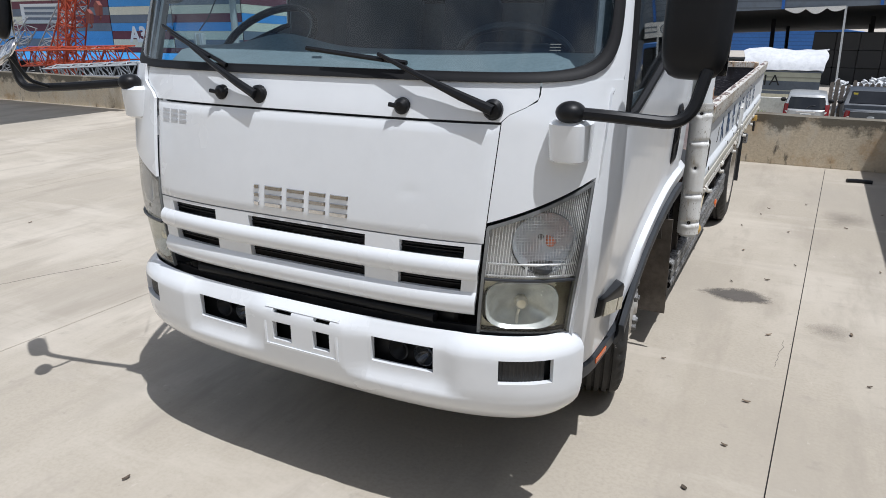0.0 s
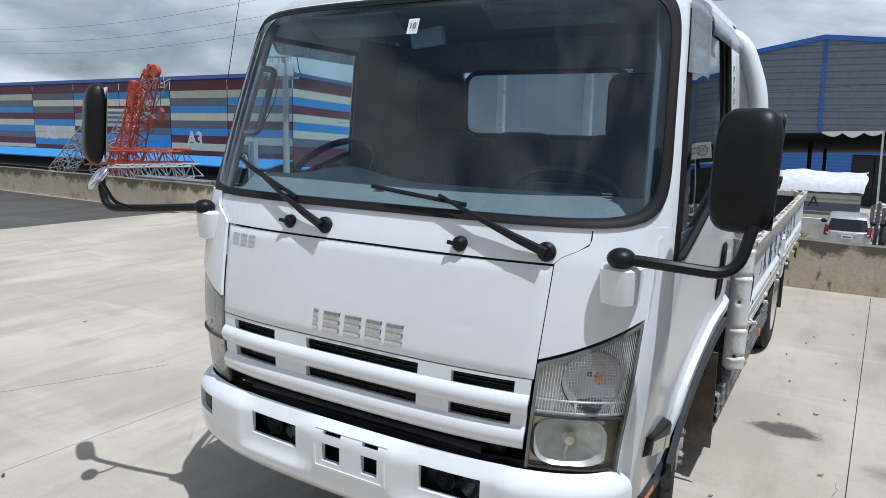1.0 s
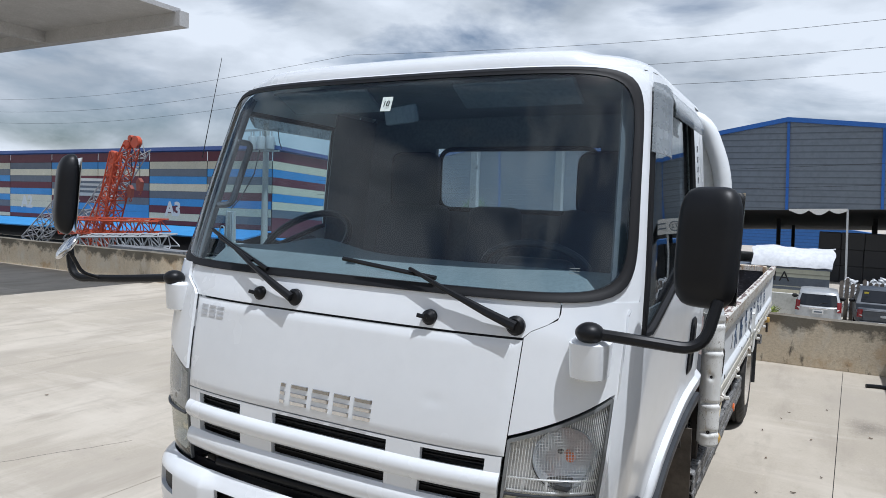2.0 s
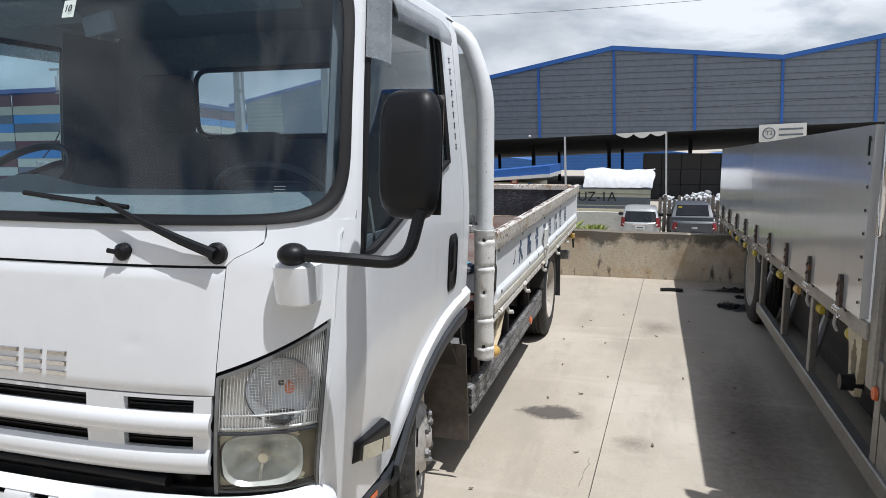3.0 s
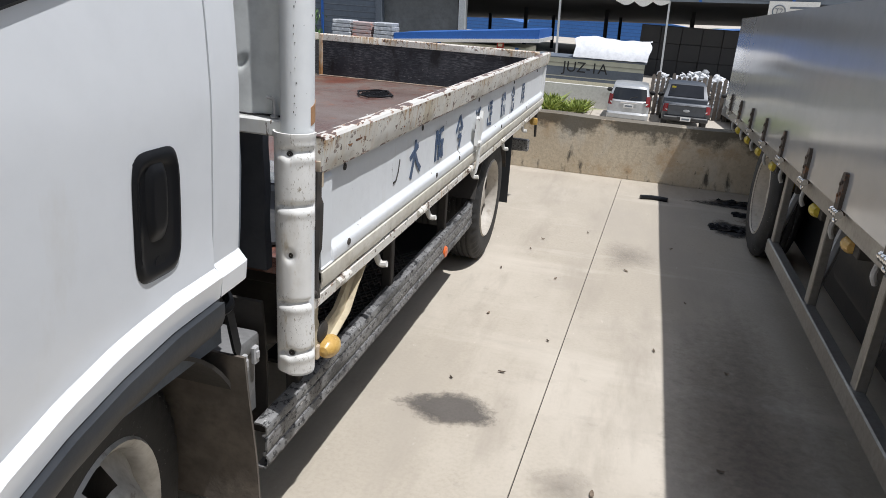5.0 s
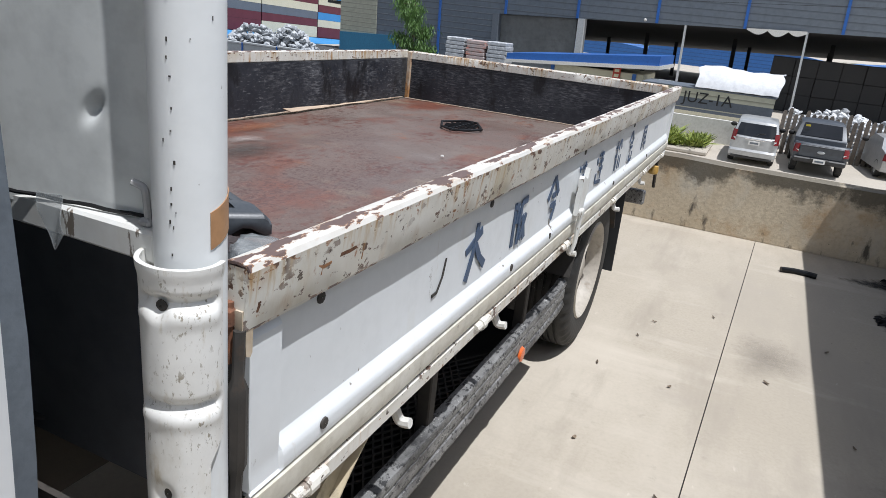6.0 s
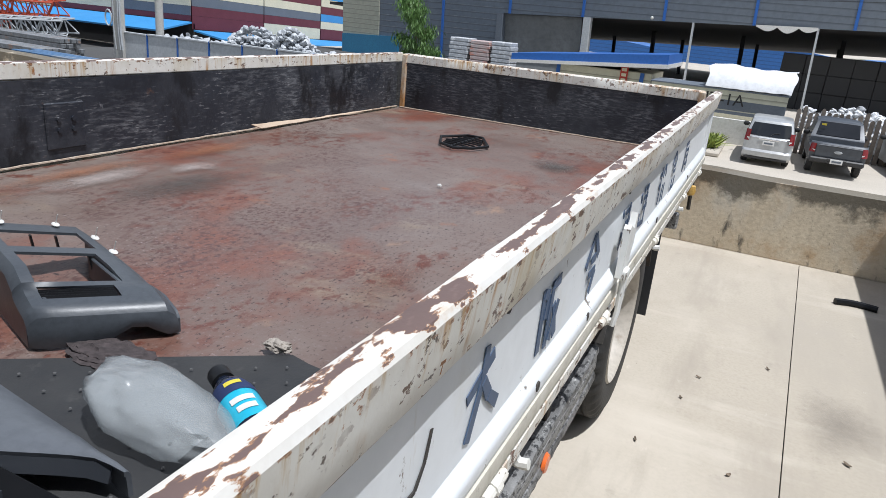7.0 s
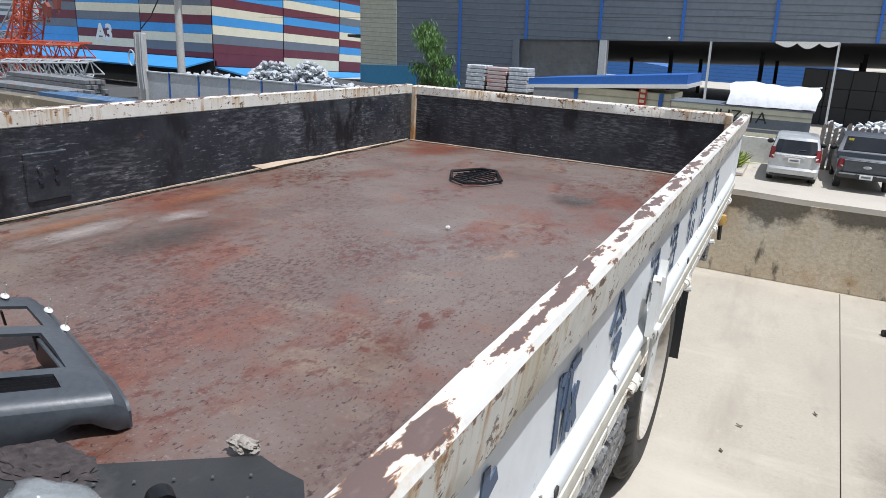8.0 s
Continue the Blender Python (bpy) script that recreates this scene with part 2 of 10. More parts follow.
ORANGE = material("amber_plastic", (0.75, 0.16, 0.03), (0.6, 0.11, 0.02), 0.05, 60, 0.3, bump=0.03)
AMBER_OLD = material("faded_amber_lens", (0.62, 0.42, 0.14), (0.52, 0.31, 0.08), 0.05, 60, 0.25, bump=0.1)
STEEL_WORN = material("worn_galvanised_steel", (0.30, 0.30, 0.295), (0.17, 0.168, 0.165), 0.15, 35, 0.6, metal=0.2, bump=0.3, layers=[((0.06, 0.06, 0.06), 10, 0.52, 0.66, (1, 0.35, 1)), ((0.035, 0.035, 0.036), 70, 0.52, 0.60, (1, 0.6, 1)), ((0.52, 0.52, 0.50), 95, 0.58, 0.66, (1, 0.5, 1), (9.0, 0.44, 0.58))])
DECK = material("rusty_steel_deck", (0.118, 0.076, 0.061), (0.155, 0.112, 0.094), 0.8, 60, 0.44, bump=0.10, grain=0.8,
                layers=[((0.178, 0.142, 0.122), 0.8, 0.46, 0.60), ((0.155, 0.055, 0.034), 1.7, 0.49, 0.63, (1.2, 0.8, 1)), ((0.20, 0.152, 0.110), 2.0, 0.60, 0.72, (0.8, 1.4, 1)),
                        ((0.075, 0.034, 0.028), 85.0, 0.50, 0.57, (0.9, 0.45, 1), (1.6, 0.49, 0.62, (1.3, 0.7, 1))), ((0.105, 0.036, 0.024), 34.0, 0.50, 0.60, (0.8, 0.45, 1), (2.6, 0.48, 0.60, (1.3, 0.6, 1))),
                        ((0.235, 0.195, 0.188), 110.0, 0.58, 0.68, (1, 1, 1), (1.2, 0.40, 0.62)), ((0.040, 0.020, 0.017), 130.0, 0.58, 0.64, (1.0, 0.5, 1)), ((0.24, 0.085, 0.032), 4.0, 0.63, 0.76), ((0.33, 0.20, 0.12), 3.2, 0.64, 0.78, (1.3, 0.8, 1))], rough_vary=0.32)
BED_BLACK = material("worn_black_board", (0.012, 0.014, 0.020), (0.024, 0.028, 0.038), 0.4, 45, 0.45, bump=0.20,
                     layers=[((0.050, 0.053, 0.062), 2.2, 0.48, 0.70), ((0.15, 0.155, 0.165), 60.0, 0.47, 0.64, (0.30, 0.30, 1.6), (2.4, 0.43, 0.62)), ((0.26, 0.26, 0.265), 90.0, 0.57, 0.67, (0.22, 0.22, 1.2), (4.0, 0.44, 0.60)),
                             ((0.22, 0.22, 0.23), 26.0, 0.63, 0.70, (1.0, 1.0, 0.55), (3.0, 0.52, 0.62)), ((0.10, 0.05, 0.03), 8.0, 0.66, 0.76), ((0.008, 0.009, 0.012), 5.0, 0.52, 0.62, (1, 1, 0.5))])
CONCRETE = material("yard_concrete", (0.44, 0.392, 0.318), (0.385, 0.340, 0.273), 2.2, 60, 0.78, bump=0.015, grain=0.45,
                    layers=[((0.51, 0.46, 0.385), 0.55, 0.46, 0.64, (1, 0.5, 1)), ((0.36, 0.32, 0.262), 0.8, 0.50, 0.66, (1.3, 0.35, 1)), ((0.37, 0.328, 0.272), 2.6, 0.55, 0.74, (0.6, 1.3, 1)),
                            ((0.31, 0.275, 0.23), 7.0, 0.62, 0.76), ((0.57, 0.525, 0.45), 13.0, 0.65, 0.78, (1.6, 0.6, 1)), ((0.22, 0.195, 0.16), 130.0, 0.68, 0.76), ((0.16, 0.14, 0.115), 60.0, 0.735, 0.76), ((0.25, 0.22, 0.18), 24.0, 0.68, 0.75, (1, 0.6, 1)), ((0.52, 0.47, 0.395), 1.1, 0.54, 0.72, (0.35, 1.6, 1)), ((0.335, 0.295, 0.240), 1.6, 0.52, 0.70, (1.8, 0.4, 1))])
WALL_CON = material("weathered_concrete_wall", (0.66, 0.575, 0.44), (0.56, 0.475, 0.35), 0.8, 40, 0.88, bump=0.3,
                    layers=[((0.60, 0.56, 0.48), 3.0, 0.52, 0.70, (1, 1, 0.6)), ((0.34, 0.28, 0.20), 1.4, 0.58, 0.72, (1, 1, 0.45)), ((0.46, 0.33, 0.20), 2.4, 0.52, 0.66), ((0.12, 0.105, 0.085), 5.0, 0.60, 0.68, (1, 1, 0.4)), ((0.05, 0.046, 0.04), 60.0, 0.66, 0.70)])
# mould and dark run-off along the top of the retaining wall
RETAIN = WALL_CON.copy()
RETAIN.name = "mouldy_concrete_wall"
r_n, r_l = RETAIN.node_tree.nodes, RETAIN.node_tree.links
r_b = r_n["Principled BSDF"]
r_old = r_b.inputs["Base Color"].links[0].from_socket
r_co, r_sep, r_map, r_noise, r_add, r_ramp, r_mix = (r_n.new(k) for k in ("ShaderNodeTexCoord", "ShaderNodeSeparateXYZ", "ShaderNodeMapRange", "ShaderNodeTexNoise", "ShaderNodeMath", "ShaderNodeMapRange", "ShaderNodeMix"))
r_l.new(r_co.outputs["Object"], r_sep.inputs["Vector"])
r_l.new(r_sep.outputs["Z"], r_map.inputs["Value"])
r_map.inputs["From Min"].default_value, r_map.inputs["From Max"].default_value = 0.26, 0.56
r_map.inputs["To Min"].default_value, r_map.inputs["To Max"].default_value = -0.16, 0.20
r_l.new(r_co.outputs["Object"], r_noise.inputs["Vector"])
r_noise.inputs["Scale"].default_value, r_noise.inputs["Detail"].default_value, r_noise.inputs["Roughness"].default_value = 2.2, 12, 0.72
r_l.new(r_noise.outputs["Fac"], r_add.inputs[0])
r_l.new(r_map.outputs["Result"], r_add.inputs[1])
r_l.new(r_add.outputs["Value"], r_ramp.inputs["Value"])
r_ramp.inputs["From Min"].default_value, r_ramp.inputs["From Max"].default_value = 0.50, 0.62
r_ramp.inputs["To Max"].default_value = 0.85
r_mix.data_type = "RGBA"
r_l.new(r_ramp.outputs["Result"], r_mix.inputs["Factor"])
r_l.new(r_old, r_mix.inputs["A"])
r_mix.inputs["B"].default_value = (0.075, 0.068, 0.052, 1)
r_l.new(r_mix.outputs["Result"], r_b.inputs["Base Color"])
ASPHALT = material("dark_asphalt", (0.05, 0.05, 0.05), (0.07, 0.068, 0.065), 2, 60, 0.9, bump=0.2)
ALU = material("grey_side_panel", (0.46, 0.465, 0.47), (0.43, 0.435, 0.44), 1.2, 9, 0.12, metal=0.25, bump=0.004, rough_vary=0.05, grain=0.2, spec=0.7, layers=[((0.26, 0.25, 0.23), 5, 0.68, 0.85)])
ALU_RAW = material("dull_aluminium", (0.32, 0.315, 0.30), (0.24, 0.23, 0.215), 0.5, 40, 0.42, metal=0.7, bump=0.1)
CREAM = material("dirty_cream_paint", (0.58, 0.52, 0.38), (0.44, 0.37, 0.25), 0.3, 25, 0.6, bump=0.15, layers=[((0.12, 0.09, 0.06), 8, 0.60, 0.75)])
GALV = material("galvanised_grey", (0.46, 0.46, 0.46), (0.38, 0.38, 0.38), 0.5, 30, 0.5, bump=0.05)
INTERIOR = material("grey_cab_trim", (0.15, 0.175, 0.20), (0.12, 0.14, 0.165), 0.4, 60, 0.7, bump=0.05)
DASH = material("grey_dashboard", (0.185, 0.215, 0.215), (0.15, 0.172, 0.170), 0.4, 80, 0.65, bump=0.05)
SEAT = material("dark_seat_cloth", (0.035, 0.043, 0.056), (0.05, 0.058, 0.072), 0.2, 120, 0.9, bump=0.1)
GLASS = glass_material("windscreen_glass", (0.71, 0.87, 0.96), 1.9)
GLASS_SIDE = glass_material("tinted_side_glass", (0.89, 0.95, 0.96), 1.6)
# back window with glare haze mixed in as pale translucency, which passes some of the daylight on
HAZY_GLASS = glass_material("hazy_rear_glass", (0.94, 0.97, 0.98), 0.8)
d_n, d_l = HAZY_GLASS.node_tree.nodes, HAZY_GLASS.node_tree.links
d_tl, d_mx = d_n.new("ShaderNodeBsdfTranslucent"), d_n.new("ShaderNodeMixShader")
d_tl.inputs["Color"].default_value = (0.74, 0.80, 0.82, 1)
d_mx.inputs["Fac"].default_value = 0.28
d_l.new(d_n["Material Output"].inputs["Surface"].links[0].from_socket, d_mx.inputs[1])
d_l.new(d_tl.outputs["BSDF"], d_mx.inputs[2])
d_l.new(d_mx.outputs["Shader"], d_n["Material Output"].inputs["Surface"])
LENS = glass_material("clear_lens", (0.97, 0.97, 0.96), 0.8, 0.03)
LENS_OLD = glass_material("yellowed_lens", (0.96, 0.955, 0.91), 0.9, 0.05)
BLUE_INK = material("dark_blue_lettering", (0.05, 0.085, 0.155), (0.07, 0.11, 0.185), 0.2, 60, 0.5, bump=0.02)


# ---- mesh tools ----
def part(name, bm, mat, parent=None, label="", smooth=True, angle=35):
    """Links a bmesh, built in world metres, as one mesh object under a thing or a part."""
    me = bpy.data.meshes.new(name)
    bmesh.ops.recalc_face_normals(bm, faces=bm.faces)
    bm.to_mesh(me)
    bm.free()
    for m in mat if isinstance(mat, (list, tuple)) else (mat,):
        me.materials.append(m)
    if smooth:
        me.shade_smooth()
        me.set_sharp_from_angle(angle=radians(angle))
    ob = new(name, me)
    if parent is not None:
        ob.parent = parent
        if parent.type == "EMPTY":
            ob.matrix_parent_inverse = parent.matrix_basis.inverted()
    if label:
        ob["label"] = label
    return ob


def thing(name, at, label, category, group="", kind=""):
    ob = new(name)
    ob.empty_display_size = 0.2
    ob.matrix_basis = Matrix.Translation(at)
    return tagged(ob, label, category, group, kind)


def box(bm, x0, x1, y0, y1, z0, z1, bevel=0.0, m=None, seg=1):
    vs = [bm.verts.new((x, y, z)) for x in (x0, x1) for y in (y0, y1) for z in (z0, z1)]
    fs = [bm.faces.new([vs[i] for i in q]) for q in ((0, 1, 3, 2), (4, 6, 7, 5), (0, 4, 5, 1), (2, 3, 7, 6), (0, 2, 6, 4), (1, 5, 7, 3))]
    geom = vs
    if bevel:
        es = list({e for f in fs for e in f.edges})
        r = bmesh.ops.bevel(bm, geom=es, offset=bevel, segments=seg, affect="EDGES", profile=0.5)
        geom = list({v for f in r["faces"] for v in f.verts} | {v for v in vs if v.is_valid})
    if m is not None:
        bmesh.ops.transform(bm, matrix=m, verts=[v for v in geom if v.is_valid])
    return bm


def cyl(bm, p, q, r, r2=None, seg=16, cap=True):
    p, q = Vector(p), Vector(q)
    d = (q - p).normalized()
    a = d.orthogonal().normalized()
    b = d.cross(a)
    r2 = r if r2 is None else r2
    rings = []
    for c, rad in ((p, r), (q, r2)):
        rings.append([bm.verts.new(c + rad * (math.cos(2 * math.pi * k / seg) * a + math.sin(2 * math.pi * k / seg) * b)) for k in range(seg)])
    for k in range(seg):
        bm.faces.new((rings[0][k], rings[0][(k + 1) % seg], rings[1][(k + 1) % seg], rings[1][k]))
    if cap:
        bm.faces.new(rings[0][::-1])
        bm.faces.new(rings[1])
    return bm


def tube(bm, pts, r, seg=10, closed=False):
    pts = [Vector(p) for p in pts]
    n = len(pts)
    rings, a = [], None
    for i, p in enumerate(pts):
        if closed:
            d = pts[(i + 1) % n] - pts[i - 1]
        else:
            d = pts[min(i + 1, n - 1)] - pts[max(i - 1, 0)]
        d.normalize()
        a = d.orthogonal().normalized() if a is None else (a - a.dot(d) * d).normalized()
        b = d.cross(a)
        rr = r[i] if isinstance(r, (list, tuple)) else r
        rings.append([bm.verts.new(p + rr * (math.cos(2 * math.pi * k / seg) * a + math.sin(2 * math.pi * k / seg) * b)) for k in range(seg)])
    for i in range(n if closed else n - 1):
        s, t = rings[i], rings[(i + 1) % n]
        for k in range(seg):
            bm.faces.new((s[k], s[(k + 1) % seg], t[(k + 1) % seg], t[k]))
    if not closed:
        bm.faces.new(rings[0][::-1])
        bm.faces.new(rings[-1])
    return bm


def bend(pts, r=0.05, k=5):
    """A polyline with rounded corners."""
    pts = [Vector(p) for p in pts]
    out = [pts[0]]
    for i in range(1, len(pts) - 1):
        a, b, c = pts[i - 1], pts[i], pts[i + 1]
        ra = min(r, 0.45 * (a - b).length, 0.45 * (c - b).length)
        s, e = b + ra * (a - b).normalized(), b + ra * (c - b).normalized()
        for j in range(k + 1):
            u = j / k
            out.append((1 - u) ** 2 * s + 2 * u * (1 - u) * b + u * u * e)
    return out + [pts[-1]]


def lathe(bm, prof, at, axis="x", seg=32, skip=None, wobble=None):
    """prof: (radius, along) pairs turned about an axis through at."""
    at = Vector(at)
    rings = []
    for j, (r, h) in enumerate(prof):
        ring = []
        for k in range(seg):
            t = 2 * math.pi * k / seg
            rr = r + (wobble(j, k) if wobble else 0)
            c, s = rr * math.cos(t), rr * math.sin(t)
            v = {"x": (h, c, s), "y": (c, h, s), "z": (c, s, h)}[axis]
            ring.append(bm.verts.new(at + Vector(v)))
        rings.append(ring)
    for j in range(len(prof) - 1):
        for k in range(seg):
            if skip and skip(j, k):
                continue
            q = (rings[j][k], rings[j][(k + 1) % seg], rings[j + 1][(k + 1) % seg], rings[j + 1][k])
            bm.faces.new(q)
    return bm


def patch(bm, fn, us, vs, thick=0.004, skip=None):
    """A sheet fn(u, v) over the grid us x vs with thickness; skip(i, j) leaves a cell open."""
    us, vs = list(us), list(vs)
    P = [[Vector(fn(u, v)) for v in vs] for u in us]
    nu, nv = len(us), len(vs)
    F, B = [], []
    for i in range(nu):
        f, b = [], []
        for j in range(nv):
            du = P[min(i + 1, nu - 1)][j] - P[max(i - 1, 0)][j]
            dv = P[i][min(j + 1, nv - 1)] - P[i][max(j - 1, 0)]
            nn = du.cross(dv)
            nn = nn.normalized() if nn.length > 1e-12 else Vector((0, 0, 1))
            f.append(bm.verts.new(P[i][j]))
            b.append(bm.verts.new(P[i][j] - thick * nn))
        F.append(f)
        B.append(b)
    keep = {(i, j) for i in range(nu - 1) for j in range(nv - 1) if not (skip and skip(i, j))}
    for i, j in keep:
        bm.faces.new((F[i][j], F[i + 1][j], F[i + 1][j + 1], F[i][j + 1]))
        bm.faces.new((B[i][j], B[i][j + 1], B[i + 1][j + 1], B[i + 1][j]))
        for (di, dj), (a, b) in (((-1, 0), ((0, 0), (0, 1))), ((1, 0), ((1, 0), (1, 1))), ((0, -1), ((0, 0), (1, 0))), ((0, 1), ((0, 1), (1, 1)))):
            if (i + di, j + dj) not in keep:
                p, q = (i + a[0], j + a[1]), (i + b[0], j + b[1])
                bm.faces.new((F[p[0]][p[1]], F[q[0]][q[1]], B[q[0]][q[1]], B[p[0]][p[1]]))
    loose = [v for v in bm.verts if not v.link_faces]
    bmesh.ops.delete(bm, geom=loose, context="VERTS")
    return bm


def prism(bm, pts, ax, lo, hi):
    """A polygon in the plane across axis ax, extruded from lo to hi."""
    def put(a, b, h):
        return {"x": (h, a, b), "y": (a, h, b), "z": (a, b, h)}[ax]
    lo_v = [bm.verts.new(put(a, b, lo)) for a, b in pts]
    hi_v = [bm.verts.new(put(a, b, hi)) for a, b in pts]
    n = len(pts)
    bm.faces.new(lo_v)
    bm.faces.new(hi_v[::-1])
    for i in range(n):
        bm.faces.new((lo_v[i], lo_v[(i + 1) % n], hi_v[(i + 1) % n], hi_v[i]))
    return bm


def span(a, b, n):
    return [a + (b - a) * i / (n - 1) for i in range(n)]


def smooth01(t):
    t = max(0.0, min(1.0, t))
    return t * t * (3 - 2 * t)


def quick(name, mat, parent, label="", **kw):
    """One bevelled box as a part: kw gives x, y, z ranges."""
    bm = bmesh.new()
    box(bm, *kw["x"], *kw["y"], *kw["z"], kw.get("bevel", 0.004), kw.get("m"))
    return part(name, bm, mat, parent, label)


def letters(name, text, size, m, mat, parent, depth=0.01, label="", bold=0.0):
    """Raised lettering in the built-in font, turned into a mesh."""
    cu = bpy.data.curves.new(name, "FONT")
    cu.body, cu.size, cu.extrude, cu.align_x, cu.align_y = text, size, depth, "CENTER", "CENTER"
    cu.offset = bold
    tmp = bpy.data.objects.new(name, cu)
    me = bpy.data.meshes.new_from_object(tmp)
    bpy.data.objects.remove(tmp)
    me.transform(m)
    me.materials.append(mat)
    ob = new(name, me)
    ob.parent = parent
    if parent.type == "EMPTY":
        ob.matrix_parent_inverse = parent.matrix_basis.inverted()
    if label:
        ob["label"] = label
    return ob

# ---- yard, walls, ground ----
LOW = -2.4
WALL_Y = 7.3
yard = tagged(new("yard"), "pale sunlit concrete yard slabs with stains", "yard", kind="structure")
JOINTS_X = (-13.0, -9.2, -5.4, -1.95, 1.66, 5.4, 9.2)


def joint_at(x, y):
    return x + 0.040 * (y - 4.3) * (1.0 if abs(x - 1.66) < 0.1 else 0.6)


def build_slabs():
    edges_x = (-30.0, *JOINTS_X, 14.0)
    rows_y = (-14.0, WALL_Y)
    for i in range(len(edges_x) - 1):
        bm = bmesh.new()
        pts = []
        for y in span(rows_y[0], rows_y[1], 12):
            x = edges_x[i] if i == 0 else joint_at(edges_x[i], y)
            pts.append((x + 0.0025, y))
        for y in reversed(span(rows_y[0], rows_y[1], 12)):
            x = edges_x[i + 1] if i + 2 == len(edges_x) else joint_at(edges_x[i + 1], y)
            pts.append((x - 0.0025, y))
        prism(bm, pts, "z", -0.12, 0.0)
        part("slab", bm, CONCRETE, yard, smooth=False)


build_slabs()
bm = bmesh.new()
box(bm, -30, 14, -14, WALL_Y, -0.30, -0.012)
part("joint_bed", bm, ASPHALT, yard, smooth=False)

wall = tagged(new("retaining_wall"), "low weathered concrete retaining wall with dark stains", "wall", kind="structure")
bm = bmesh.new()
patch(bm, lambda u, v: (u, WALL_Y - 0.006 * math.sin(u * 1.7) * v + 0.01, v * (0.575 + 0.006 * math.sin(u * 2.3) + 0.004 * math.sin(u * 7.1))), span(-30, 14, 120), [0, 0.2, 0.5, 0.8, 0.96, 1.0], 0.22)
part("wall_body", bm, RETAIN, wall)
bm = bmesh.new()
box(bm, -30, 14, WALL_Y, WALL_Y + 0.2, LOW - 0.2, -0.005)
part("wall_base", bm, WALL_CON, wall, smooth=False)

LOT = material("pale_lot_concrete", (0.50, 0.45, 0.38), (0.42, 0.38, 0.32), 4, 20, 0.85, bump=0.1, layers=[((0.34, 0.30, 0.26), 0.6, 0.56, 0.78)])
ground = tagged(new("ground"), "pale concrete lot and ground below the yard", "ground", kind="structure")
bm = bmesh.new()
patch(bm, lambda x, y: (x, y, LOW - 2.5 * smooth01((-34 - x) / 18)), [-700, -200, -60] + span(-54, -32, 12) + [0, 60, 700], (-400, 0, 20, 60, 200, 1500), 0.4)
part("ground_sheet", bm, LOT, ground)

# plain unseen walls beside and behind the yard, added to block sky light
edge = tagged(new("boundary_wall"), "unseen added concrete wall that cuts sky light off the yard", "wall", kind="structure")
for x0, x1, y0, y1, h in ((6.3, 6.5, -13.8, WALL_Y, 3.4), (-30.0, 6.5, -14.0, -13.8, 6.0)):
    bm = bmesh.new()
    box(bm, x0, x1, y0, y1, 0.0, h)
    part("wall_body", bm, WALL_CON, edge, smooth=False)

# ---- the white flatbed truck: cab shell ----
ZK = (0.40, 0.60, 0.75, 1.00, 1.34, 1.42, 1.55, 1.80, 2.05, 2.16, 2.22, 2.26)
YK = (0.03, 0.02, 0.00, 0.00, 0.055, 0.080, 0.125, 0.210, 0.300, 0.345, 0.400, 0.50)
WK = (0.930, 0.937, 0.951, 0.981, 0.998, 0.997, 0.991, 0.971, 0.949, 0.935, 0.915, 0.873)
NK = (0.42, 0.42, 0.42, 0.42, 0.42, 0.41, 0.39, 0.37, 0.36, 0.355, 0.35, 0.34)
NOSE, SQ, CX = 0.42, 3.2, -0.013
REAR_Y = 1.585


def knots(z, tab):
    """Smooth value of a table over ZK."""
    i = max(0, min(len(ZK) - 2, sum(1 for k in ZK if k <= z) - 1))
    h = ZK[i + 1] - ZK[i]
    t = (z - ZK[i]) / h
    d = [(tab[min(j + 1, len(tab) - 1)] - tab[max(j - 1, 0)]) / (ZK[min(j + 1, len(ZK) - 1)] - ZK[max(j - 1, 0)]) for j in (i, i + 1)]
    return ((2 * t ** 3 - 3 * t * t + 1) * tab[i] + (t ** 3 - 2 * t * t + t) * h * d[0] + (3 * t * t - 2 * t ** 3) * tab[i + 1] + (t ** 3 - t * t) * h * d[1])


def shell(a, z, off=0.0, y0=None, w=None, nose=None, sq=SQ):
    """The cab's skin: a runs from the middle of the nose (0) round the corner to the side (1), then along it in metres."""
    s = -1 if a < 0 else 1
    a = abs(a)
    yy = knots(z, YK) if y0 is None else y0
    ww = (knots(z, WK) if w is None else w)
    nose = knots(z, NK) if nose is None else nose
    if a > 1:
        return Vector((CX + s * (ww + off), yy + nose + (a - 1), z))
    th = a * math.pi / 2
    x, c = ww * math.sin(th) ** (2 / sq), math.cos(th) ** (2 / sq)
    gx, gy = (max(x, 1e-6) / ww) ** (sq - 1) / ww, -(c ** (sq - 1)) / nose
    g = math.hypot(gx, gy)
    return Vector((CX + s * (x + off * gx / g), yy + nose - nose * c + off * gy / g, z))


def a_at(x, w=1.0, sq=SQ):
    """a at which the skin reaches that x of the world."""
    return a_of(x - CX, w, sq)


def a_of(x, w=1.0, sq=SQ):
    s = -1 if x < 0 else 1
    return s * math.asin(min(1, (abs(x) / w)) ** (sq / 2)) / (math.pi / 2)


def a_of_y(y, z):
    """a at which the side reaches that y."""
    nz = knots(z, NK)
    c = (knots(z, YK) + nz - y) / nz
    if c <= 0:
        return 1 - c * nz
    return math.acos(min(1, c) ** (SQ / 2)) / (math.pi / 2)


truck = thing("flatbed_truck", (0, 0, 0), "white cab-over flatbed truck with rusty brown deck, parked on concrete", "truck")
A_DOOR = 0.838


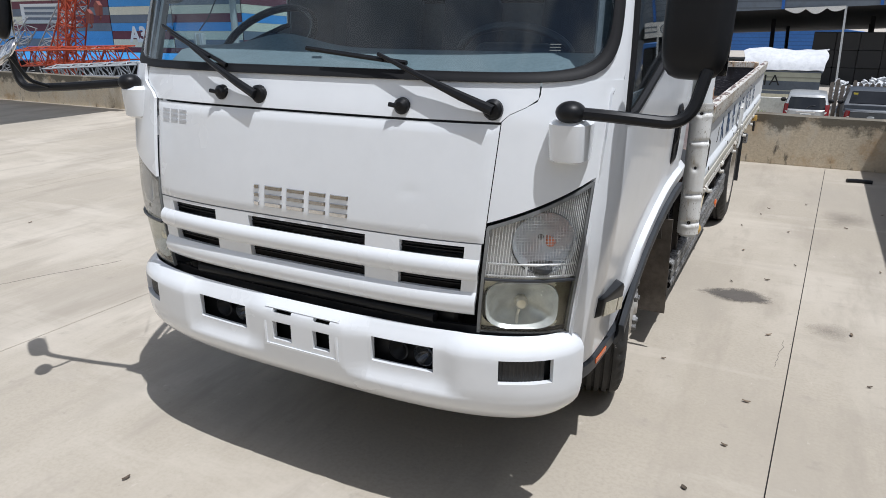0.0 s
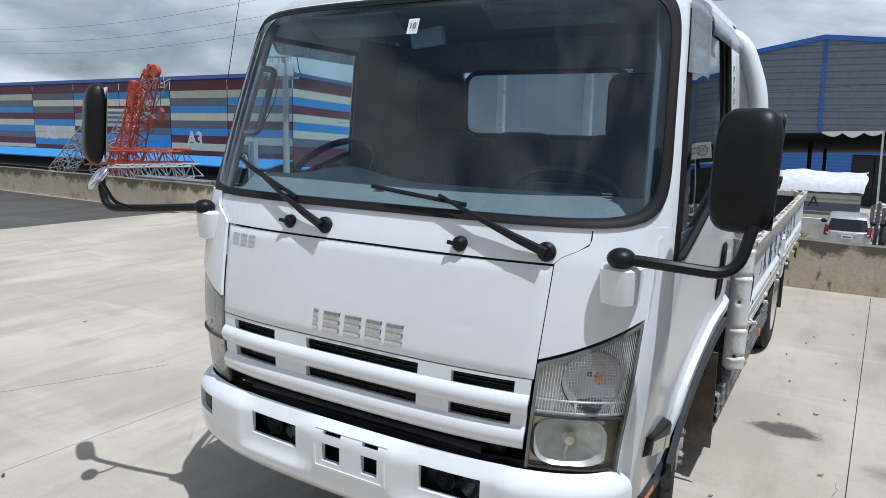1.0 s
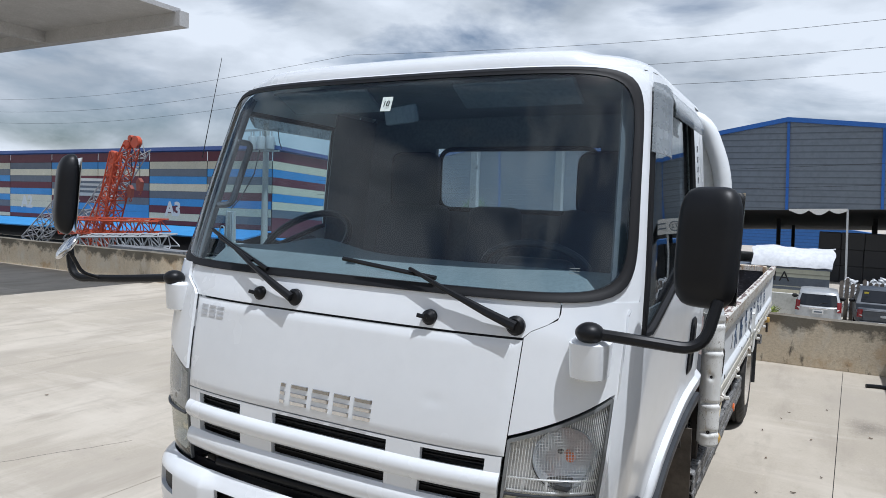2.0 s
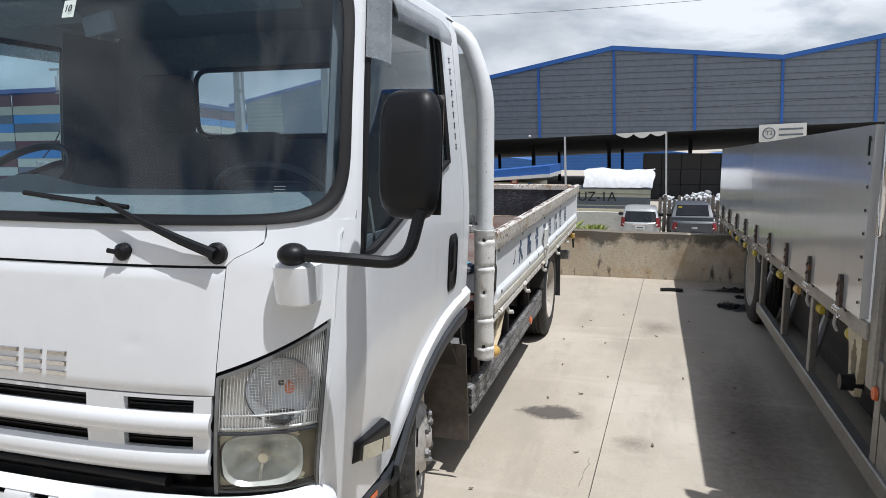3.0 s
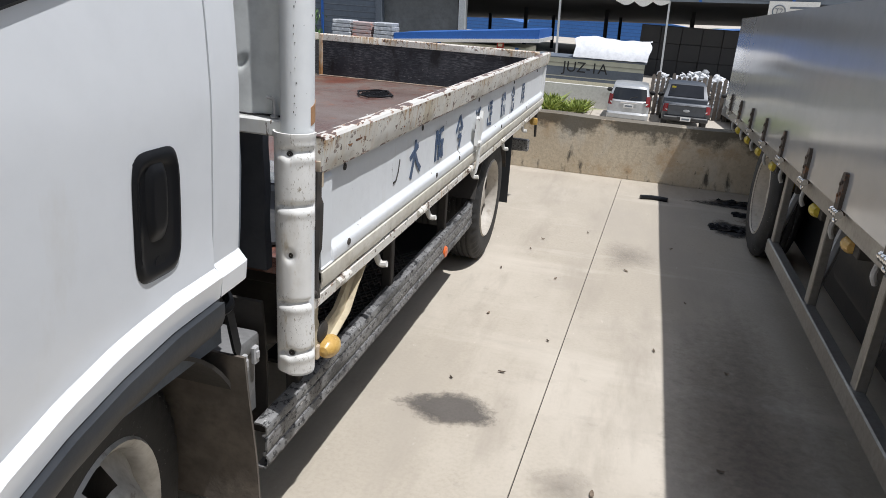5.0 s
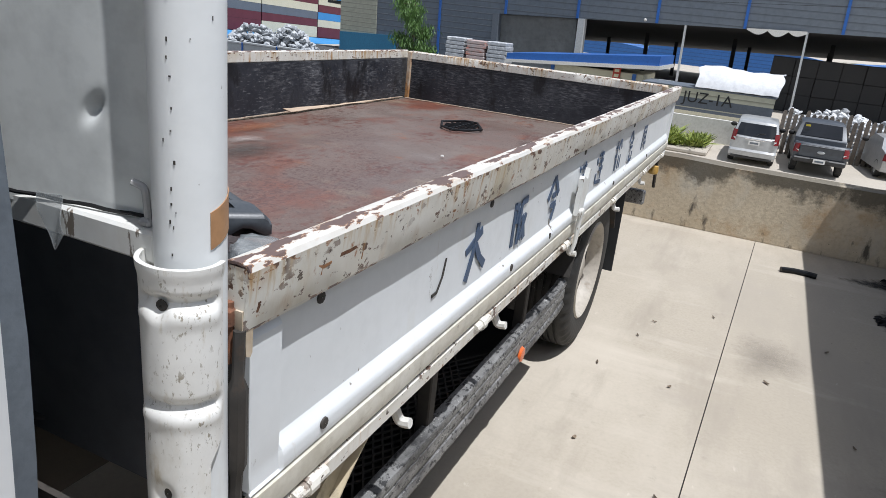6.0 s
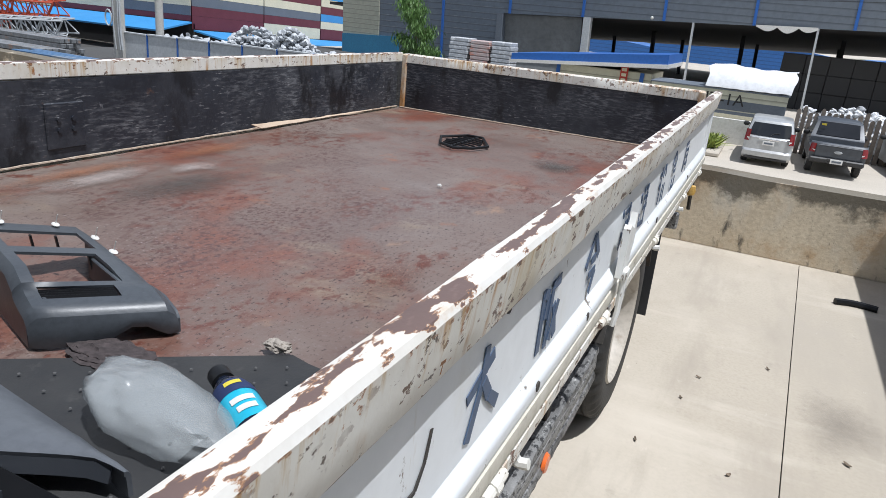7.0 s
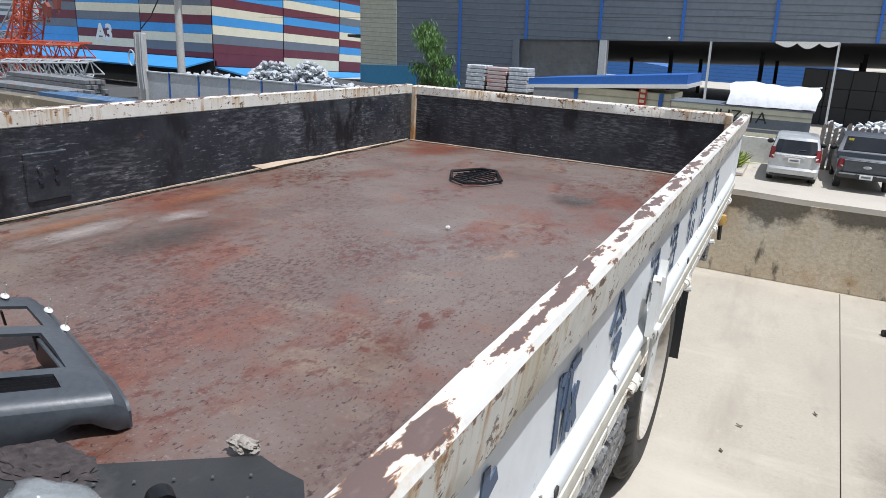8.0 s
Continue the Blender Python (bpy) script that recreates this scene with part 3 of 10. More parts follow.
# front panel
def hood_pt(x, v):
    z = 0.996 + v * 0.342
    k = 0.6805 + 0.008 * v
    e = min(1.0, (1 - abs(x)) / 0.03, v / 0.06, (1 - v) / 0.06)
    dent = -0.0035 * math.exp(-((x * k - 0.435) ** 2 + (z - 1.13) ** 2) / 0.0003)
    return shell(a_of(x * k), z, 0.006 * smooth01(e) + dent)


bm = bmesh.new()
patch(bm, hood_pt, [-1, -0.985, -0.97] + span(-0.94, 0.94, 60) + [0.97, 0.985, 1], [0, 0.02, 0.05] + span(0.1, 0.9, 26) + [0.95, 0.98, 1], 0.012)
part("front_panel", bm, WHITE, truck, "white front panel with a small dent")

# cowl panel with chamfered ends
bm = bmesh.new()


def cowl_pt(x, v):
    z = 1.346 + v * 0.108
    k = 0.688 + 0.095 * smooth01(v * 1.6)
    return shell(a_of(x * k, 1.0), z, 0.004)


patch(bm, cowl_pt, span(-1, 1, 60), span(0, 1, 6), 0.01)
part("cowl_panel", bm, WHITE, truck)

# dark inside behind the seams
bm = bmesh.new()
patch(bm, lambda a, z: shell(a, z, -0.11), span(-0.9, 0.9, 50), span(0.45, 1.43, 24), 0.01)
part("inner_bulkhead", bm, BLACK, truck)

# corner panels above the headlamps
for s in (-1, 1):
    bm = bmesh.new()

    def corner_pt(u, v):
        zt = 1.46
        if u <= 0.80:
            zl = 1.060 + 0.130 * min(1.0, u / 0.78)
        else:
            zl = 0.555
        z = zl + (zt - zl) * v
        k = 0.684 + 0.008 * max(0, min(1, (z - 0.996) / 0.342)) + 0.095 * smooth01((z - 1.346) / 0.108 * 1.6)
        lo = a_of(k, 1.0)
        return shell(s * (lo + (A_DOOR - 0.006 - lo) * u), z, 0.004)

    us = span(0, 0.80, 26) + [0.8001] + span(0.82, 1, 8)
    patch(bm, corner_pt, us, span(0, 1, 22), 0.012)
    part("corner_panel", bm, WHITE, truck)

# grille with six slots above a long dark opening
SLOT_X = (-0.605, -0.365, -0.205, 0.285, 0.41, 0.625)
g_us = sorted(set(span(-0.675, 0.675, 28)) | set(SLOT_X) | {-0.64, 0.655})
g_vs = [0.765, 0.772, 0.79, 0.81, 0.828, 0.834, 0.840, 0.877, 0.884, 0.895, 0.915, 0.930, 0.937, 0.945, 0.982, 0.9925]


def in_slot(i, j):
    x, z = (g_us[i] + g_us[i + 1]) / 2, (g_vs[j] + g_vs[j + 1]) / 2
    return any(SLOT_X[k] < x < SLOT_X[k + 1] for k in (0, 2, 4)) and (0.840 < z < 0.877 or 0.945 < z < 0.982)


def grille_pt(x, z):
    bulge = 0.0
    for lo, hi in ((0.765, 0.838), (0.879, 0.943)):
        if lo < z < hi:
            bulge = 0.020 * math.sin(math.pi * (z - lo) / (hi - lo)) ** 0.7
    mid = min(abs(x - 0.3475), abs(x + 0.285))
    return shell(a_of(x), z, 0.001 + bulge - 0.014 * (1 if mid < 0.04 and 0.946 < z < 0.98 else 0))


bm = bmesh.new()
patch(bm, grille_pt, g_us, g_vs, 0.02, in_slot)
part("grille", bm, WHITE, truck, "white slatted front grille")
bm = bmesh.new()
for z in (0.855, 0.863, 0.958, 0.968):
    patch(bm, lambda u, v, z=z: shell(a_of(u), z + v * 0.003, -0.016), span(-0.62, 0.62, 20), (0, 1), 0.01)
part("grille_mesh", bm, BLACK, truck)
bm = bmesh.new()
box(bm, -0.56, 0.56, 0.06, 0.12, 0.68, 0.78, 0.01)
cyl(bm, (-0.5, 0.03, 0.735), (0.5, 0.03, 0.735), 0.018)
part("crossmember", bm, BLACK, truck)

# bumper
B_W, B_N, B_SQ = 0.956, 0.42, 3.2
FOG = (0.295, 0.515)
PLATE_HOLES = ((-0.080, -0.012), (0.092, 0.160))


def bumper_pt(a, z):
    t = (z - 0.415) / 0.29
    off = -0.05 * (max(0, t - 0.78) / 0.22) ** 2 - 0.055 * (max(0, 0.3 - t) / 0.3) ** 2
    crease = -0.004 * smooth01((0.40 - t) / 0.12)
    p = shell(a, z, off + crease, -0.062, B_W, B_N, B_SQ)
    x = abs(p.x - 0.035)
    for lo, hi in ((0.277, 0.487),):
        d = max(lo - 0.035 - x, x - hi - 0.035, 0.566 - z - 0.025, z - 0.652 - 0.02)
        if d < 0.045:
            p.y += 0.022 * smooth01((0.045 - d) / 0.045)
    if abs(p.x - 0.035) < 0.20 and 0.485 < z < 0.655:
        p.y += 0.004
    return p


b_x = sorted({round(v, 4) for v in [0.0, 0.05, 0.2, 0.22, FOG[0], 0.30, 0.36, 0.42, FOG[1], 0.50, 0.53, 0.57, 0.60, 0.64, 0.67, 0.70, 0.74, 0.77, 0.80, 0.83, 0.86, 0.885, 0.905]})
b_as = [-a_of(x, B_W, B_SQ) for x in reversed(b_x[1:])] + [a_of(x, B_W, B_SQ) for x in [-0.125, -0.080, -0.012]] + [0.0] + [a_of(x, B_W, B_SQ) for x in [-0.452, -0.242, 0.092, 0.160, 0.195, 0.312, 0.522]] + [a_of(x, B_W, B_SQ) for x in b_x[1:]]
b_as = sorted(set(round(a, 5) for a in b_as))
tail = span(max(b_as) + 0.03, 0.88, 5)
b_as = [-a for a in reversed(tail)] + b_as + tail
b_zs = [0.415, 0.425, 0.445, 0.47, 0.495, 0.505, 0.512, 0.525, 0.545, 0.566, 0.58, 0.60, 0.612, 0.62, 0.632, 0.645, 0.652, 0.665, 0.678, 0.69, 0.70, 0.705]


def bumper_hole(i, j):
    x = (bumper_pt(b_as[i], 0.55).x + bumper_pt(b_as[i + 1], 0.55).x) / 2
    z = (b_zs[j] + b_zs[j + 1]) / 2
    if 0.277 < abs(x - 0.035) < 0.487 and 0.566 < z < 0.652:
        return True
    if 0.72 < abs(x) < 0.86 and 0.566 < z < 0.645:
        return True
    if any(l < x < h for l, h in PLATE_HOLES):
        return 0.566 < z < 0.632 or 0.665 < z < 0.678
    return False


bm = bmesh.new()
patch(bm, bumper_pt, b_as, b_zs, 0.02, bumper_hole)
SMOKED = material("smoked_lamp_glass", (0.06, 0.065, 0.075), (0.04, 0.045, 0.05), 0.05, 40, 0.12, metal=0.6, coat=0.5, bump=0)
bumper = part("bumper", bm, WHITE, truck, "white front bumper with empty plate mount")
bm = bmesh.new()
patch(bm, lambda a, z: bumper_pt(a, z) + Vector((0, 0.055, 0)), span(-0.8, 0.8, 40), span(0.44, 0.70, 8), 0.01)
part("backing", bm, BLACK, bumper)
for s in (-1, 1):
    for k, x in enumerate((0.478, 0.385) if s > 0 else (-0.272, -0.365)):
        bm = bmesh.new()
        lathe(bm, [(0.001, 0.030), (0.018, 0.022), (0.031, 0.0), (0.033, -0.004), (0.037, 0.0)], (x, -0.008, 0.612), "y", 20)
        part("fog_lamp_bowl", bm, SMOKED if k == 0 else BLACK, bumper)
    bm = bmesh.new()
    patch(bm, lambda x, z: shell(s * a_of(x, B_W, B_SQ), z, -0.022 + 0.0012 * math.sin(x * 560), -0.062, B_W, B_N, B_SQ), span(0.715, 0.870, 140), span(0.556, 0.655, 4), 0.004)
    part("corner_lamp", bm, material("smoked_ribbed_lens", (0.035, 0.034, 0.033), (0.022, 0.022, 0.022), 0.1, 30, 0.35, coat=0.1, spec=0.3), bumper)
# raised plate mount
bm = bmesh.new()


def mount_bar(x0, x1, z0, z1):
    patch(bm, lambda x, z: bumper_pt(a_of(x, B_W, B_SQ), z) + Vector((0, -0.004, 0)), span(x0, x1, 4), span(z0, z1, 3), 0.008)


for x0, x1, z0, z1 in ((-0.115, -0.107, 0.545, 0.682), (0.187, 0.195, 0.545, 0.682), (-0.115, 0.195, 0.540, 0.548), (-0.115, 0.195, 0.679, 0.687)):
    mount_bar(x0, x1, z0, z1)
part("plate_mount", bm, WHITE, bumper)
# dark gap strip above the bumper
bm = bmesh.new()
patch(bm, lambda a, z: shell(a, z, -0.02), span(-0.86, 0.86, 50), (0.655, 0.722), -0.01)
part("bumper_gap_filler", bm, BLACK, truck)

# headlamps
HL_SPLIT = 0.886
LAMP_RIB = material("ribbed_lamp_silver", (0.58, 0.59, 0.60), (0.50, 0.51, 0.51), 0.08, 40, 0.25, metal=0.35, bump=0.03)
BOWL_HAZE = material("hazy_reflector", (0.72, 0.76, 0.80), (0.62, 0.66, 0.70), 0.06, 30, 0.24, metal=0.4, bump=0.02, rough_vary=0.08)
LAMP_OLIVE = material("aged_lamp_side", (0.17, 0.16, 0.125), (0.13, 0.12, 0.09), 0.06, 40, 0.35, metal=0.3, bump=0.05)
LAMP_CREAM = material("yellowed_lamp_rim", (0.70, 0.69, 0.62), (0.58, 0.56, 0.47), 0.04, 60, 0.35, metal=0.2, bump=0.05)


def hl_top(u):
    return 1.045 + 0.128 * u


for s in (-1, 1):
    a0 = a_of(0.692)
    a1 = a0 + 0.785 * (A_DOOR - 0.006 - a0) - 0.004

    def at(u, z, off):
        return shell(s * (a0 + (a1 - a0) * u), z, off)

    width = (at(1, 0.9, 0) - at(0, 0.9, 0)).length
    bm = bmesh.new()
    patch(bm, lambda u, v: at(u, 0.708 + v * (hl_top(u) - 0.708), -0.088), span(0, 1, 12), span(0, 1, 12), 0.006)
    for u in (0.0, 1.0):
        patch(bm, lambda w, v, u=u: at(u, 0.708 + v * (hl_top(u) - 0.708), -0.088 + 0.089 * w), (0, 1), span(0, 1, 8), 0.003)
    for v in (0.0, 1.0):
        patch(bm, lambda u, w, v=v: at(u, 0.708 + v * (hl_top(u) - 0.708), -0.088 + 0.089 * w), span(0, 1, 10), (0, 1), 0.003)
    lamp = part("headlamp", bm, GREY_TRIM, truck, "clear headlamp unit, hazy with age")

    def bezel(uc, zc, ru, rz, zb, zt, off, ribs, ex=2.0):
        """A sheet from the bowl's rim out to the edges of its half of the lamp."""
        n = 168
        rows = []
        for q in (0.0, 0.04, 0.1, 0.3, 0.5, 0.7, 0.85, 1.0):
            row = []
            for k in range(n):
                c, d = math.cos(2 * math.pi * k / n), math.sin(2 * math.pi * k / n)
                far_ = [(1 - uc) * width / c if c > 1e-6 else 9, -uc * width / c if c < -1e-6 else 9, (zb - zc) / d if d < -1e-6 else 9]
                sl = d - (0.128 * c / width if zt is None else 0)
                if sl > 1e-6:
                    far_.append(((hl_top(uc) if zt is None else zt) - zc) / sl)
                r0 = (abs(c / ru) ** ex + abs(d / rz) ** ex) ** (-1 / ex)
                r = r0 + (max(r0, min(far_)) - r0) * q
                u, z = uc + r * c / width, zc + r * d
                lift = off + (0.006 * smooth01(1 - q / 0.1)) + (ribs * math.sin(u * 2 * math.pi * 24) if 0.05 < q else 0)
                row.append(bm.verts.new(at(u, z, lift)))
            rows.append(row)
        for a, b in zip(rows, rows[1:]):
            for k in range(n):
                bm.faces.new((a[k], a[(k + 1) % n], b[(k + 1) % n], b[k]))

    bm = bmesh.new()
    bezel(0.54, 1.000, 0.093, 0.093, HL_SPLIT, None, -0.020, 0.0016)
    part("indicator_bezel", bm, LAMP_RIB, lamp, smooth=True, angle=80)
    bm = bmesh.new()
    bezel(0.39, 0.800, 0.108, 0.076, 0.712, HL_SPLIT, -0.020, 0.0, 3.4)
    split = at(0.74, 0.8, 0)
    for f in bm.faces:
        c = f.calc_center_median()
        f.material_index = 1 if (c.x - split.x) * s > 0 else 0
    part("main_bezel", bm, (LAMP_CREAM, LAMP_OLIVE), lamp)
    # bowls: amber-bulb indicator above, main beam below
    for nm, u, z, rx, rz in (("indicator_bowl", 0.54, 1.000, 0.094, 0.094), ("main_bowl", 0.39, 0.800, 0.109, 0.077)):
        c = at(u, z, -0.014)
        n = (at(u, z, 1.0) - at(u, z, 0.0)).normalized()
        side = Vector((0, 0, 1)).cross(n).normalized()
        frame_m = Matrix.Translation(c) @ Matrix((side, n.cross(side), n)).transposed().to_4x4()
        bm = bmesh.new()
        lathe(bm, [(0.10, -0.068), (0.30, -0.063), (0.50, -0.052), (0.70, -0.036), (0.86, -0.018), (0.96, -0.004), (1.0, 0.0), (1.02, -0.006)], (0, 0, 0), "z", 48)
        ex = 3.4 if nm == "main_bowl" else 2.0
        for v in bm.verts:
            r, t = math.hypot(v.co.x, v.co.y), math.atan2(v.co.y, v.co.x)
            e = 2.0 + (ex - 2.0) * smooth01(r)
            k = (abs(math.cos(t)) ** e + abs(math.sin(t)) ** e) ** (-1 / e)
            v.co.x, v.co.y = r * k * rx * math.cos(t), r * k * rz * math.sin(t)
        bmesh.ops.transform(bm, matrix=frame_m, verts=bm.verts)
        part(nm, bm, BOWL_HAZE, lamp)
        bm = bmesh.new()
        if nm == "main_bowl":
            lathe(bm, [(0.001, -0.010), (0.014, -0.012), (0.021, -0.020), (0.021, -0.040), (0.012, -0.066)], (0, 0, 0), "z", 20)
            tube(bm, [(0.0, 0.0, -0.030), (-0.010, -0.045, -0.034), (-0.012, -0.070, -0.020)], 0.005, 6)
        else:
            bmesh.ops.create_uvsphere(bm, u_segments=16, v_segments=10, radius=0.016, matrix=Matrix.Translation((0.022, -0.004, -0.030)))
            lathe(bm, [(0.010, -0.036), (0.011, -0.066)], (0.022, -0.004, 0), "z", 14)
        bmesh.ops.transform(bm, matrix=frame_m, verts=bm.verts)
        part("bulb", bm, ORANGE if nm == "indicator_bowl" else LAMP_METAL, lamp)
        if nm == "indicator_bowl":
            bm = bmesh.new()
            for k in range(-10, 11):
                q = 0.0086 * k
                e = math.sqrt(max(0.0, 0.090 ** 2 - q * q))
                tube(bm, [frame_m @ Vector((q, -e, 0.002)), frame_m @ Vector((q, 0, 0.007)), frame_m @ Vector((q, e, 0.002))], 0.0008, 4)
                tube(bm, [frame_m @ Vector((-e, q, 0.002)), frame_m @ Vector((0, q, 0.007)), frame_m @ Vector((e, q, 0.002))], 0.0006, 4)
            tagged(part("prism_grid", bm, BOWL_HAZE, lamp), kind="stuff")
    bm = bmesh.new()
    patch(bm, lambda u, v: at(u, HL_SPLIT - 0.003 + 0.006 * v, 0.003), span(0, 1, 12), (0, 1), 0.012)
    part("lens_divider", bm, GREY_TRIM, lamp)
    bm = bmesh.new()
    for u0, u1 in ((-0.018, 0.008), (0.985, 1.018)):
        patch(bm, lambda u, v: at(u, 0.706 + v * (hl_top(u) + 0.003 - 0.706), 0.004), (u0, u1), span(0, 1, 10), 0.012 * s)
    patch(bm, lambda u, v: at(u, hl_top(u) - 0.006 + 0.012 * v, 0.004), span(-0.01, 1.01, 14), (0, 1), 0.012 * s)
    part("lamp_frame", bm, material("grey_lamp_frame", (0.20, 0.21, 0.21), (0.15, 0.155, 0.155), 0.1, 40, 0.4) if s < 0 else bpy.data.materials["grey_lamp_frame"], lamp)
    bm = bmesh.new()
    patch(bm, lambda u, v: at(u, HL_SPLIT + 0.008 + v * (hl_top(u) - HL_SPLIT - 0.008), 0.004 + 0.0004 * math.sin(u * 2 * math.pi * 24)), span(0.0, 1.0, 90), span(0, 1, 6), 0.002)
    ind = part("indicator_lens", bm, LENS, lamp)
    ind.visible_shadow = False
    # upright ribs moulded into the lens round the bowl
    bm = bmesh.new()
    for k in range(38):
        u = 0.012 + 0.976 * k / 37
        h = max(0.0, 0.095 ** 2 - ((u - 0.54) * width) ** 2) ** 0.5
        for z0, z1 in ((HL_SPLIT + 0.008, 1.000 - h), (1.000 + h, hl_top(u) - 0.006)):
            if z1 - z0 > 0.006:
                tube(bm, [at(u, z, -0.004) for z in span(z0, z1, 4)], 0.0013, 4)
    tagged(part("lens_ribs", bm, LENS_RIB, ind), kind="stuff")
    # row of studs and the bright ledge under the bowl
    bm = bmesh.new()
    for z in (0.897, 0.935):
        tube(bm, [at(u, z, -0.010) for u in span(0.02, 0.98, 14)], 0.0035, 6)
    for k in range(4):
        u = 0.16 + 0.22 * k
        tube(bm, [at(u, z, -0.010) for z in (0.900, 0.930)], 0.0045, 6)
    tagged(part("lens_studs", bm, LENS_RIB, ind), kind="stuff")
    bm = bmesh.new()
    patch(bm, lambda u, v: at(u, 0.710 + v * (HL_SPLIT - 0.718), 0.004), span(0, 1, 14), span(0, 1, 4), 0.002)
    part("main_lens", bm, LENS_OLD, lamp).visible_shadow = False

# windscreen, its seal and the pillars
WS_Z, WS_H, WS_A = 1.832, 0.372, 0.770


def oval(phi, ex):
    c, s_ = math.cos(phi), math.sin(phi)
    r = (abs(c) ** ex + abs(s_) ** ex) ** (-1 / ex)
    return r * c, r * s_


def ws_pt(phi, k, off, ex=6.5):
    u, v = oval(phi, ex)
    return shell(WS_A * u * k, WS_Z + WS_H * v * k, off)


phis = sorted(set(span(0, 2 * math.pi, 129)[:-1]))


def ring_mesh(bm, fns, close=True):
    rows = [[bm.verts.new(f(p)) for p in phis] for f in fns]
    n = len(phis)
    for a, b in zip(rows, rows[1:]):
        for k in range(n):
            bm.faces.new((a[k], a[(k + 1) % n], b[(k + 1) % n], b[k]))
    return rows


bm = bmesh.new()
rows = ring_mesh(bm, [lambda p, k=k: ws_pt(p, k, 0.006) for k in span(0.985, 0.12, 12)])
bm.faces.new(rows[-1])
wscreen = part("windscreen", bm, GLASS, truck, "large curved windscreen")
wscreen.visible_shadow = False
bm = bmesh.new()
ring_mesh(bm, [lambda p, k=k, o=o: ws_pt(p, k, o) for k, o in ((0.945, -0.004), (0.947, 0.008), (0.975, 0.009), (0.985, 0.012), (1.015, 0.013), (1.022, 0.002))])
part("windscreen_seal", bm, SEAL, truck)


bm = bmesh.new()
ring_mesh(bm, [lambda p, t=t: (lambda q, o: shell(q[0], q[1], 0.003))(*[(lambda: ((WS_A * oval(p, 6.5)[0] * 1.005 * (1 - t) + (A_DOOR - 0.004) * oval(p, 60)[0] * t),
               WS_Z + (WS_H * oval(p, 6.5)[1] * 1.005) * (1 - t) + ((0.405 if oval(p, 60)[1] > 0 else 0.378) * oval(p, 60)[1]) * t))(), 0]) for t in (0, 0.33, 0.66, 1.0)])
part("windscreen_pillar", bm, WHITE, truck)

# roof: a low pan with rounded rims and a raised middle
def roof_rim(u):
    """Outline at the roof's foot: u from 0 to 1 round the nose and sides, then back along the rear edge."""
    if u < 0.72:
        t = (u / 0.72) * 2 - 1
        L = 1.0 + 0.86
        return shell(t * L, 2.215) if abs(t * L) > 1 else shell(t * L, 2.215)
    t = (u - 0.72) / 0.28
    p = shell(1.86, 2.215)
    return Vector((p.x * (1 - 2 * t), p.y, p.z))


ROOF_RISE = 0.062
roof_ks = [0, 0.006, 0.015, 0.03, 0.05, 0.08, 0.12, 0.18, 0.28, 0.42, 0.6, 0.8, 0.95]
bm = bmesh.new()
rows = []
for k in roof_ks:
    row = []
    for i in range(180):
        p = roof_rim(i / 180)
        x, y = p.x * (1 - k), 0.98 + (p.y - 0.98) * (1 - k)
        e = min(1.0, k / 0.20)
        z = p.z + ROOF_RISE * (1 - (1 - e) ** 2.6) ** 0.62 + 0.012 * smooth01((0.72 - abs(x)) / 0.05) * smooth01(k / 0.03) * (1 - smooth01((y - 0.9) / 0.4))
        row.append(bm.verts.new((x, y, z)))
    rows.append(row)
for a, b in zip(rows, rows[1:]):
    for i in range(180):
        bm.faces.new((a[i], a[(i + 1) % 180], b[(i + 1) % 180], b[i]))
bm.faces.new(rows[-1])
part("roof", bm, WHITE, truck)

# doors
WIN_Y1 = 1.245


def win_low(y):
    return 1.352 + 0.248 * max(0.0, min(1.0, (y - 0.37) / 0.86)) + (0.02 if y > 1.3 else 0)


def door_low(y):
    ks = ((0.20, 0.552), (0.56, 0.545), (0.64, 0.556), (0.70, 0.615), (0.765, 0.690), (0.84, 0.756), (0.915, 0.808), (1.03, 0.862), (1.15, 0.899), (1.30, 0.928), (1.70, 0.955))
    for (a, b), (c, d) in zip(ks, ks[1:]):
        if a <= y <= c:
            return b + (d - b) * (y - a) / (c - a)
    return ks[-1][1] if y > 1 else ks[0][1]


def side_at(s, y, z, off=0.0):
    return shell(s * a_of_y(y, z), z, off)


